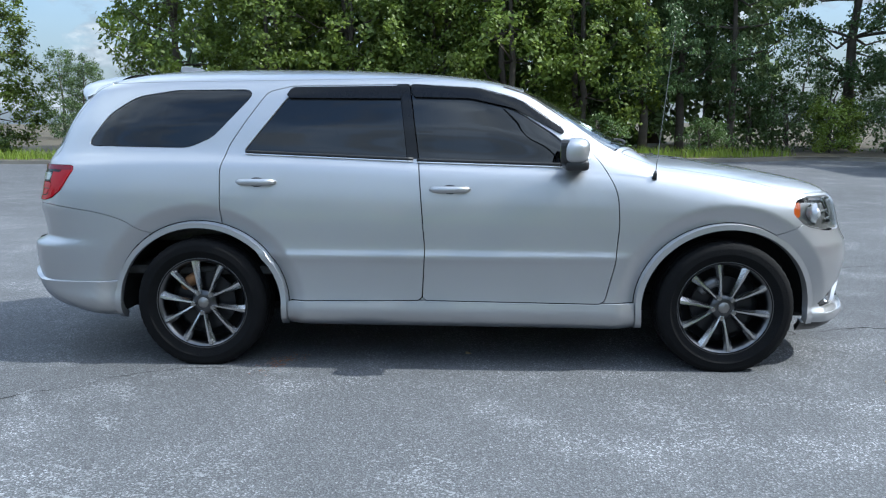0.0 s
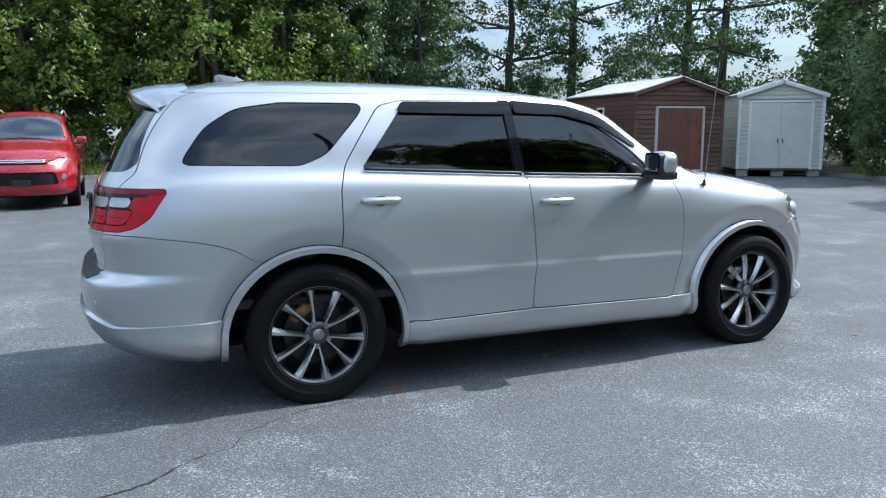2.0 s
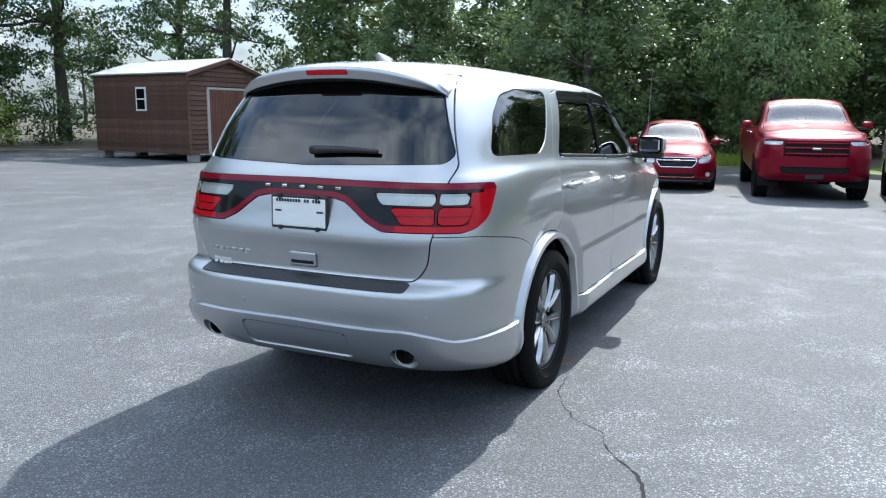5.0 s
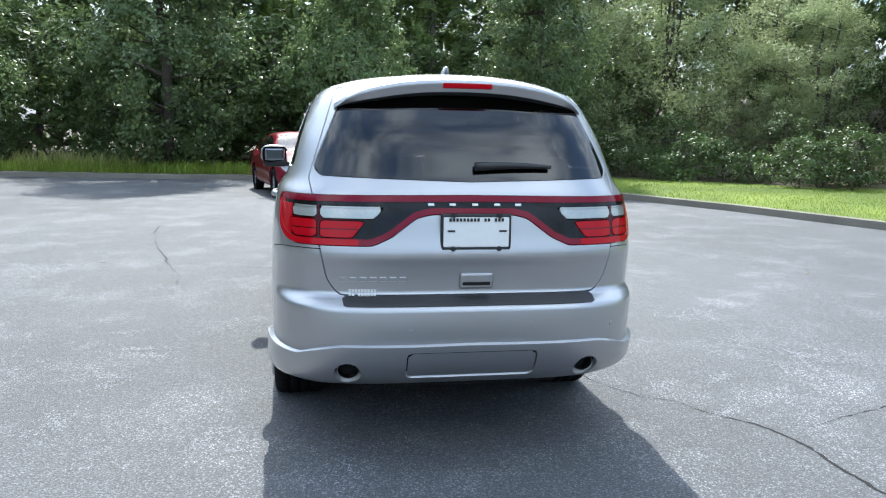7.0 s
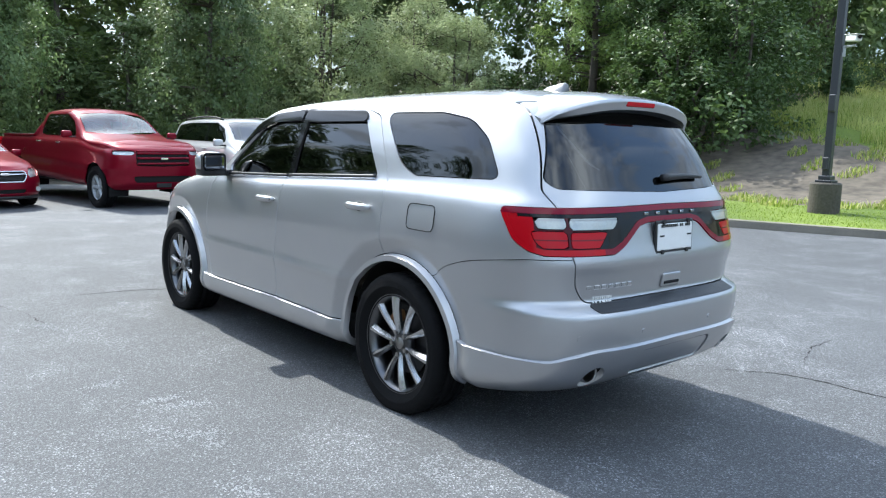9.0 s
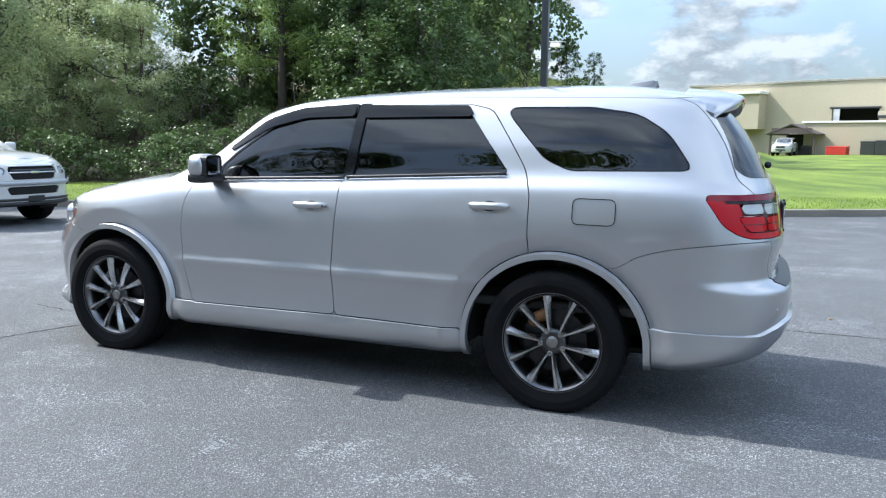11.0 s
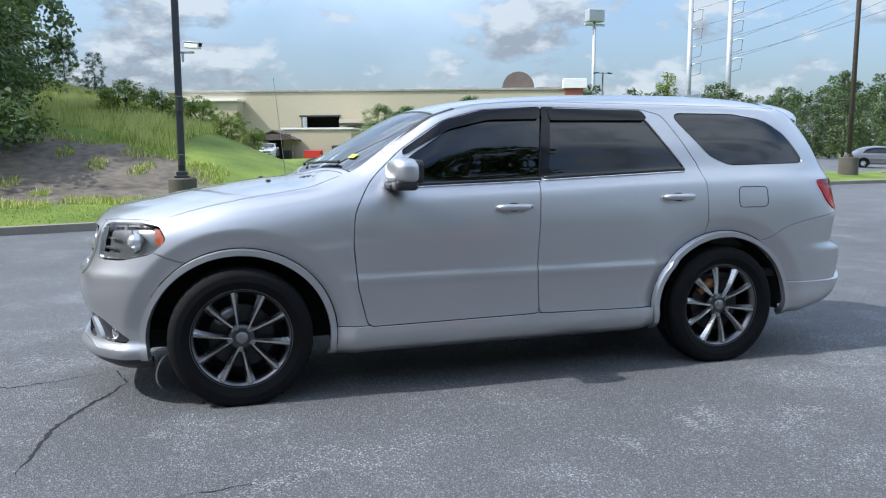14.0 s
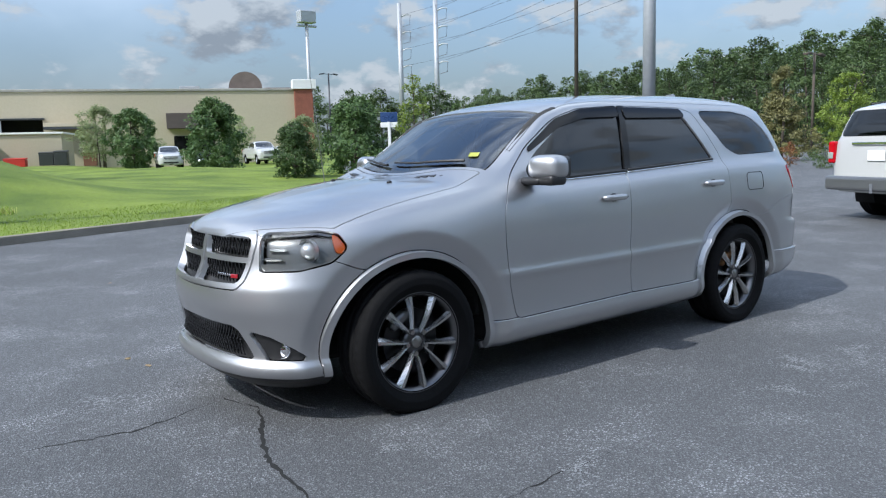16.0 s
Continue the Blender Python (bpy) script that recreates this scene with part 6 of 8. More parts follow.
    for z_ in rails:
        v, f = tube([nose_at(y_, z_, -0.006) for y_ in np.linspace(-half + 0.02, half - 0.02, 17)], 0.016 if kind != "pickup" else 0.022, 6)
        mesh_object("grille_bar", v, f, M["chrome"] if kind != "pickup" else paint, g_ob, smooth=True)
    if kind == "sedan":
        # chrome rim round the grille, fine dark slats, dark chin
        rim_line = [q for q in k["grille"] if q[0] > 0]
        rim_line = [(-y_, z_) for y_, z_ in rim_line] + rim_line[::-1]
        ring = fillet(rim_line, 0.05)
        ring = np.concatenate([np.array(ring), np.array(ring)[:1]])
        dense = [ring[i] + (ring[i + 1] - ring[i]) * s for i in range(len(ring) - 1) for s in np.linspace(0, 1, 5)[:-1]] + [ring[0]]
        v, f = tube([nose_at(float(q[0]), float(q[1]), 0.0) for q in dense], 0.013, 6)
        mesh_object("grille_rim", v, f, M["chrome"], g_ob, smooth=True)
        for z_ in (0.52, 0.545, 0.57, 0.59):
            v, f = tube([nose_at(y_, z_, -0.014) for y_ in np.linspace(-0.32, 0.32, 9)], 0.005, 5)
            mesh_object("grille_slat", v, f, M["black_plastic"], g_ob)
        v, f = tube([nose_at(y_, 0.215, 0.0) for y_ in np.linspace(-0.74, 0.74, 21)], 0.035, 8)
        mesh_object("chin_strip", v, f, M["black_plastic"], body, smooth=True)
        zc = zc + 0.045
    part("badge", box_bm(0.024, 0.15, 0.045, pose(nose_at(0, zc)[0] + 0.008, 0, zc), 0.012, 2), M["chrome"], g_ob)
    if kind != "sedan":
        part("number_plate_holder", box_bm(0.015, 0.30, 0.09, pose(float(spec["front"](0.45)) + 0.008, 0, 0.45), 0.005, 1), M["black_plastic"], body)
    for mir in (False, True):
        sheet_part("side_window", [g1.geo(out=-0.003, flange=0.0, mirror=mir), g2.geo(out=-0.003, flange=0.0, mirror=mir)], M["glass_side"], car)
        sheet_part("pillar_trim", [post.geo(mirror=mir)], M["gloss_black"], car)
        lamp = sheet_part("headlamp", [head.geo(out=-0.004, flange=0.0, mirror=mir)], M["lens_clear"], car)
        lamp.visible_shadow = False
        sheet_part("reflector", [head.geo(out=-0.03, flange=0.0, mirror=mir)], M["reflector"], lamp)
        mx, my, mz = k["mirror"]
        part("door_mirror", box_bm(0.11, 0.20, 0.14, pose(mx, -my if mir else my, mz), 0.045, 3), paint, car, smooth=True)
        part("mirror_arm", box_bm(0.05, 0.14, 0.03, pose(mx + 0.03, (-1 if mir else 1) * (my - 0.10), mz - 0.05), 0.01, 1), M["black_plastic"], car)
        for hx in (k["pillar"] - 0.16 + 0.30, k["pillar"] - 0.85):
            zb = float(spec["belt_z"](hx)) - 0.09
            part("door_handle", box_bm(0.19, 0.035, 0.03, pose(hx, (-1 if mir else 1) * 0.965 * W, zb), 0.012, 2), paint if kind != "pickup" else M["chrome"], car)
        fz = 0.5 * (np.array(k["low"])[:, 1].min() + np.array(k["low"])[:, 1].max())
        part("fog_lamp", cyl_bm(0.05, 0.045, 0.03, 16, pose(float(spec["front"](fz)) - 0.17, (-1 if mir else 1) * 0.66 * W / 0.9, fz + 0.03, 0, 90, 0)), M["white_lens"], body)
        sd = -1 if mir else 1
        for wx in k["axles"]:
            t = np.linspace(radians(-20), radians(200), 20)
            rr = k["R"] + 0.075
            v = np.concatenate([np.c_[wx + rr * np.cos(t), np.full(20, y_), k["R"] + rr * np.sin(t)] for y_ in (W * 0.93, W * 0.55)])
            mesh_object("wheel_well", v * (1, sd, 1), [(i, i + 1, 21 + i, 20 + i) for i in range(19)] + [tuple(range(20, 40))], M["seam"], car)
    if rear_lamps:
        for sd in (-1, 1):
            part("tail_lamp", box_bm(0.10, 0.12, 0.34, pose(k["L"][0] + 0.05, sd * 0.86, 1.03), 0.03, 3), M["red_lens"], car)
            part("lamp_lens", box_bm(0.02, 0.10, 0.10, pose(k["L"][0] - 0.004, sd * 0.86, 0.98), 0.008, 1), M["white_lens"], car)
        sheet_part("rear_window", two(rwin, out=-0.004, flange=0.004), M["glass_side"], car, "dark tinted rear window")
        part("rear_bumper", box_bm(0.16, 1.82, 0.22, pose(k["L"][0] + 0.01, 0, 0.56), 0.05, 3), M["grey_paint"], car)
        part("plate", box_bm(0.012, 0.31, 0.155, pose(k["L"][0] - 0.010, 0, 0.98), 0.004, 1), M["plate_white"], car)
        part("trim_strip", box_bm(0.012, 0.9, 0.035, pose(k["L"][0] - 0.006, 0, 1.16), 0.004, 1), M["chrome"], car)
        part("tow_ball", cyl_bm(0.025, 0.03, 0.14, 12, pose(k["L"][0] - 0.08, 0, 0.50)), M["chrome"], car)
    if kind == "truck_suv" or kind == "crossover":
        for sd in (-1, 1):
            pts = [(x_, sd * 0.60, float(spec["spine"](x_)) - 0.02 + 0.03 * math.sin(math.pi * t)) for t, x_ in zip(np.linspace(0, 1, 9), np.linspace(-1.9, 0.0, 9))]
            v, f = tube(pts, 0.018, 8)
            mesh_object("roof_rail", v, f, M["pole_grey" if kind == "crossover" else "black_plastic"], car, smooth=True)
    if kind == "pickup":
        for sd in (-1, 1):
            part("tail_lamp", box_bm(0.08, 0.10, 0.36, pose(k["L"][0] + 0.05, sd * 0.93, 1.08), 0.03, 2), M["red_lens"], car)
        part("rear_window", box_bm(0.03, 1.15, 0.36, pose(-1.02, 0, 1.60, 0, 22, 0), 0.02, 2), M["gloss_black"], car)
        part("rear_bumper", box_bm(0.18, 1.8, 0.2, pose(k["L"][0] - 0.03, 0, 0.62), 0.05, 2), M["chrome"], car)
        part("bed_opening", box_bm(1.75, 1.62, 0.02, pose(-2.1, 0, 1.338), 0.005, 1), M["black_plastic"], car)
    ub_ = bmesh.new()
    box_bm(k["L"][1] - k["L"][0] - 0.7, W * 1.1, 0.2, pose(0.5 * sum(k["L"]), 0, k["R"] + 0.10), 0.03, 1, ub_)
    box_bm(k["axles"][1] - k["axles"][0] - 2 * k["R"] - 0.2, W * 1.85, 0.2, pose(0.5 * sum(k["axles"]), 0, k["R"] + 0.12), 0.03, 1, ub_)
    part("underbody", ub_, M["seam"], car)
    cab_ = bmesh.new()
    cx = k["screen"][0] - 0.35
    zb = float(spec["belt_z"](cx))
    box_bm(0.35, 1.3, 0.15, pose(k["screen"][1] - 0.25, 0, zb - 0.08), 0.04, 1, cab_)
    for sy in (0.36, -0.36):
        box_bm(0.13, 0.44, 0.60, pose(cx - 0.1, sy, zb - 0.1, 0, -10, 0), 0.05, 2, cab_)
        box_bm(0.09, 0.24, 0.16, pose(cx - 0.17, sy, zb + 0.27, 0, -10, 0), 0.04, 2, cab_)
    part("cabin", cab_, M["seat_grey"], car)
    key = (k["R"], k["rim"])
    for wx in k["axles"]:
        for sd in (1, -1):
            mm = pose(wx, sd * (W - k["wb"] - 0.02), k["R"] - 0.012, 0, 0, 0 if sd > 0 else 180)
            if key not in _wheel_bank:
                w_ = simple_wheel(k["R"], k["wb"], k["rim"], 6)
                w_.parent, w_.matrix_basis = car, mm
                _wheel_bank[key] = w_
            else:
                turned_copy(_wheel_bank[key], mm, car)
    car.matrix_basis = m
    return car


parked_car("sedan", "sedan", M["red_paint"], pose(12.90, 0.88, 0, 0, 0, 192) @ Matrix.Diagonal((0.97, 0.95, 0.99, 1)), "metallic red four-door sedan parked nose out", )
parked_car("pickup_truck", "pickup", M["red_paint"], pose(12.62, -1.75, 0, 0, 0, 188), "dark red crew cab pickup truck parked nose out")
off_roader = parked_car("off_road_suv", "truck_suv", M["white_paint"], pose(10.75, -4.28, 0, 0, 0, 180), "white off-road SUV with black grille parked nose out")
_front = curve(*KINDS["truck_suv"]["front"])


def across_nose(z, half, out, n=17):
    """Points across the nose at one height, a little proud of the skin."""
    return [(1.45 + (float(_front(z)) - 1.45) * (1 - (abs(y_) / 0.95) ** 3.2) ** (1 / 3.2) + out, y_, z) for y_ in np.linspace(-half, half, n)]


for _nm, _z, _half, _r, _mt in (("silver_bar", 0.70, 0.70, 0.040, "pole_grey"), ("upper_slat", 0.90, 0.40, 0.022, "black_plastic"), ("bumper_strip", 0.44, 0.78, 0.022, "black_plastic"), ("lower_valance", 0.37, 0.80, 0.040, "black_plastic")):
    _v, _fc = tube(across_nose(_z, _half, -0.004), _r, 8)
    mesh_object(_nm, _v, _fc, M[_mt], off_roader, smooth=True)
for _sd in (-1, 1):
    _q = across_nose(0.70, 0.76, 0.0, 2)[0 if _sd < 0 else 1]
    _fh = part("fog_housing", box_bm(0.10, 0.15, 0.13, pose(_q[0] - 0.02, _q[1], 0.70, 0, 0, 35 * _sd), 0.03, 2), M["black_plastic"], off_roader)
    part("fog_lens", cyl_bm(0.04, 0.04, 0.03, 14, pose(_q[0] + 0.03, _q[1], 0.71, 0, 90, 35 * _sd)), M["white_lens"], _fh)

parked_car("crossover", "crossover", M["red_bright"], pose(-4.1, 14.3, 0, 0, 0, -90) @ Matrix.Diagonal((1.1, 1.08, 1.18, 1)), "bright red compact crossover parked nose out")
parked_car("compact_sedan", "sedan", M["white_paint"], pose(-1.05, 14.6, 0, 0, 0, -90) @ Matrix.Diagonal((1.04, 1.04, 1.06, 1)), "white compact sedan parked by the kerb")
parked_car("full_size_suv", "truck_suv", M["white_paint"], pose(-11.78, -0.54, 0, 0, 0, 160) @ Matrix.Scale(1.10, 4), "white full-size SUV seen from behind with chrome strip", rear_lamps=True)
for _nm, _k, _pt, _x, _y, _rz, _lb in (
        ("pickup_truck", "pickup", "white_paint", -17.6, -60.5, 75, "white pickup truck parked by the store"),
        ("sedan", "sedan", "grey_paint", -19.6, -58.0, 75, "grey sedan parked by the store"),
        ("pickup_truck", "pickup", "white_paint", -24.5, -57.5, 80, "white pickup truck parked behind the shrubs"),
        ("pickup_truck", "pickup", "white_paint", -22.1, -26.9, 209, "white pickup truck with chrome wheels beyond the lawn"),
        ("crossover", "crossover", "black_paint", -20.4, -23.4, 163, "black crossover with silver wheels beyond the lawn"),
        ("sedan", "sedan", "grey_paint", -41.5, -36.0, 150, "silver-grey sedan in the far car park"),
        ("van", "truck_suv", "white_paint", -4.6, -79.5, 80, "white van parked at the carport"),
        ("pickup_truck", "pickup", "white_paint", -82, -68, 20, "white pickup truck in the far car park"),
        ("sedan", "sedan", "black_paint", -62, -50, 25, "black sedan in the far car park"),
        ("pickup_truck", "pickup", "black_paint", -94, -70, 20, "black pickup truck in the far car park"),
        ("sedan", "sedan", "blue_paint", -75, -48, 20, "blue sedan in the far car park"),
        ("crossover", "crossover", "grey_paint", -84, -55, 20, "grey crossover in the far car park"),
        ("sedan", "sedan", "white_paint", -80, -38, 25, "white sedan in the far car park"),
        ("crossover", "crossover", "black_paint", -85, -31, 25, "black crossover in the far car park")):
    parked_car(_nm, _k, M[_pt], pose(_x, _y, land_z(_x, _y) if inside(np.array([[_x, _y]], float), LOT_LINE)[0] > 0 else 0.0, 0, 0, _rz), _lb, fine=0.09)

# ---- trees, shrubs, grass ----
def leaves_geo(rng, centres, radius, count, size, out_from, aspect=0.55, up=0.45, droop=0.0, squash=1.0):
    """Leaf blades in clumps round the centres: each a small folded blade of its own."""
    n = len(centres) * count
    c = np.repeat(centres, count, 0)
    r = np.repeat(np.broadcast_to(radius, (len(centres),)), count)[:, None]
    d = rng.normal(size=(n, 3))
    d /= np.linalg.norm(d, axis=1)[:, None]
    p = c + d * r * rng.random((n, 1)) ** 0.45 * (1, 1, squash)
    o = p - out_from
    o /= np.linalg.norm(o, axis=1)[:, None] + 1e-6
    nrm = o * 0.6 + np.array((0, 0, up)) + rng.normal(size=(n, 3)) * 0.55
    nrm /= np.linalg.norm(nrm, axis=1)[:, None]
    a = rng.normal(size=(n, 3)) + np.array((0, 0, -droop))
    a -= nrm * (a * nrm).sum(1)[:, None]
    a /= np.linalg.norm(a, axis=1)[:, None] + 1e-9
    b = np.cross(nrm, a)
    s = (size * (0.65 + 0.7 * rng.random((n, 1))))
    w = s * aspect * 0.5
    fold = nrm * s * 0.10
    q = np.stack([p - a * s * 0.5, p + b * w + fold, p + a * s * 0.5, p - b * w + fold], 1)
    return q.reshape(-1, 3), np.arange(4 * n).reshape(n, 4)


def quick_mesh(name, v, f, mat, parent=None, label=""):
    me = bpy.data.meshes.new(name)
    me.vertices.add(len(v))
    me.vertices.foreach_set("co", np.asarray(v, np.float32).ravel())
    k = f.shape[1]
    me.loops.add(f.size)
    me.loops.foreach_set("vertex_index", f.astype(np.int32).ravel())
    me.polygons.add(len(f))
    me.polygons.foreach_set("loop_start", np.arange(0, f.size, k, dtype=np.int32))
    me.materials.append(mat)
    me.update(calc_edges=True)
    ob = new(name, me)
    if parent is not None:
        ob.parent = parent
    if label:
        ob["label"] = label
    return ob


def tree_proto(name, seed, height, radius, first, leaf, clumps, per, size, label, category="tree", trunk_r=0.14, shape=None, clump_r=0.5, trunks=1, lean=0.15, squash=0.8, inner=0.45, aspect=0.55):
    """A tree: tapered trunk, limbs, and a crown of separate leaves in clumps with gaps between them."""
    rng = np.random.default_rng(seed)
    shape = shape or (lambda h: math.sin(math.pi * min(1.0, 0.16 + 0.84 * h)) ** 0.6)
    t_ob = thing(name, pose(0, 0, 0), label, category)
    wood = []
    tops = []
    for k in range(trunks):
        off = rng.normal(size=2) * (0.25 if trunks > 1 else 0.0)
        bend = rng.normal(size=2) * lean * height * 0.25
        pts = [(off[0] + bend[0] * t * t + 0.05 * rng.normal(), off[1] + bend[1] * t * t + 0.05 * rng.normal(), height * 0.93 * t - 0.15 * (t == 0)) for t in np.linspace(0, 1, 9)]
        wood.append(tube(pts, [trunk_r * (1.25 - 0.15 * t if t < 0.1 else 1.1 - t) + 0.015 for t in np.linspace(0, 1, 9)], 9))
        tops.append(np.array(pts))
    cs, rs = [], []
    lumps = rng.normal(size=(7, 3))
    while len(cs) < clumps:
        h = first + (1 - first) * rng.random() ** 0.9
        hh = (h - first) / (1 - first)
        az = rng.random() * 2 * math.pi
        r_env = radius * shape(hh) * (0.82 + 0.30 * math.sin(3 * az + 5 * hh + seed) * math.sin(2.0 * az - 7 * hh + 2 * seed))
        fr = inner + (1 - inner) * rng.random() ** 0.6
        p = np.array((r_env * fr * math.cos(az), r_env * fr * math.sin(az), height * h))
        if math.sin(1.9 * p[0] + seed) * math.sin(1.7 * p[1] + 2) * math.sin(1.5 * p[2] + 1) > 0.32:
            continue
        cs.append(p)
        rs.append(clump_r * (0.6 + 0.7 * rng.random()))
    cs, rs = np.array(cs), np.array(rs)
    for i in rng.choice(len(cs), min(len(cs), 34 if clumps > 250 else 14), replace=False):
        tr = tops[i % trunks]
        z0 = max(0.12 * height, cs[i][2] - (0.25 + 0.3 * rng.random()) * np.hypot(cs[i][0], cs[i][1]) - 0.3)
        j = min(int(np.searchsorted(tr[:, 2], z0)), len(tr) - 1)
        a, b = tr[j], cs[i]
        m_ = 0.5 * (a + b) + rng.normal(size=3) * 0.15 + np.array((0, 0, -0.08 * np.linalg.norm(b - a)))
        wood.append(tube([a, 0.5 * (a + m_) + (0, 0, 0.03), m_, b], [trunk_r * 0.34, trunk_r * 0.27, trunk_r * 0.2, 0.012], 6))
    v, f = join_geo(wood)
    mesh_object("trunk", v, f, M["bark"], t_ob, smooth=True)
    v, f = leaves_geo(rng, cs, rs, per, size, np.array((0, 0, height * 0.45)), aspect, squash=squash)
    quick_mesh("crown", v, f, LEAF[leaf], t_ob)
    t_ob["proto_height"] = height
    return t_ob


def pine_proto(name, seed, height, radius, label, first=0.15):
    rng = np.random.default_rng(seed)
    t_ob = thing(name, pose(0, 0, 0), label, "tree")
    wood = [tube([(0.02 * rng.normal(), 0.02 * rng.normal(), height * t - 0.1) for t in np.linspace(0, 1, 8)], [0.16 * (1.05 - t) + 0.01 for t in np.linspace(0, 1, 8)], 8)]
    cs = []
    for k in range(int(height * 7)):
        h = first + (1 - first) * (k + rng.random()) / (height * 7)
        az = rng.random() * 6.283
        L_ = radius * (1.05 - h) ** 0.7 * (0.6 + 0.5 * rng.random()) + 0.15
        a = np.array((0, 0, h * height))
        b = a + np.array((L_ * math.cos(az), L_ * math.sin(az), 0.18 * L_))
        wood.append(tube([a, 0.5 * (a + b) - (0, 0, 0.05), b], [0.03, 0.02, 0.008], 5))
        for t in (0.45, 0.65, 0.85, 1.0):
            cs.append(a + (b - a) * t + rng.normal(size=3) * 0.06)
    v, f = join_geo(wood)
    mesh_object("trunk", v, f, M["bark"], t_ob, smooth=True)
    cs = np.array(cs)
    v, f = leaves_geo(rng, cs, 0.34, 62, 0.30, np.array((0, 0, height * 0.4)), 0.10, 0.8)
    quick_mesh("crown", v, f, LEAF["pine"], t_ob)
    return t_ob


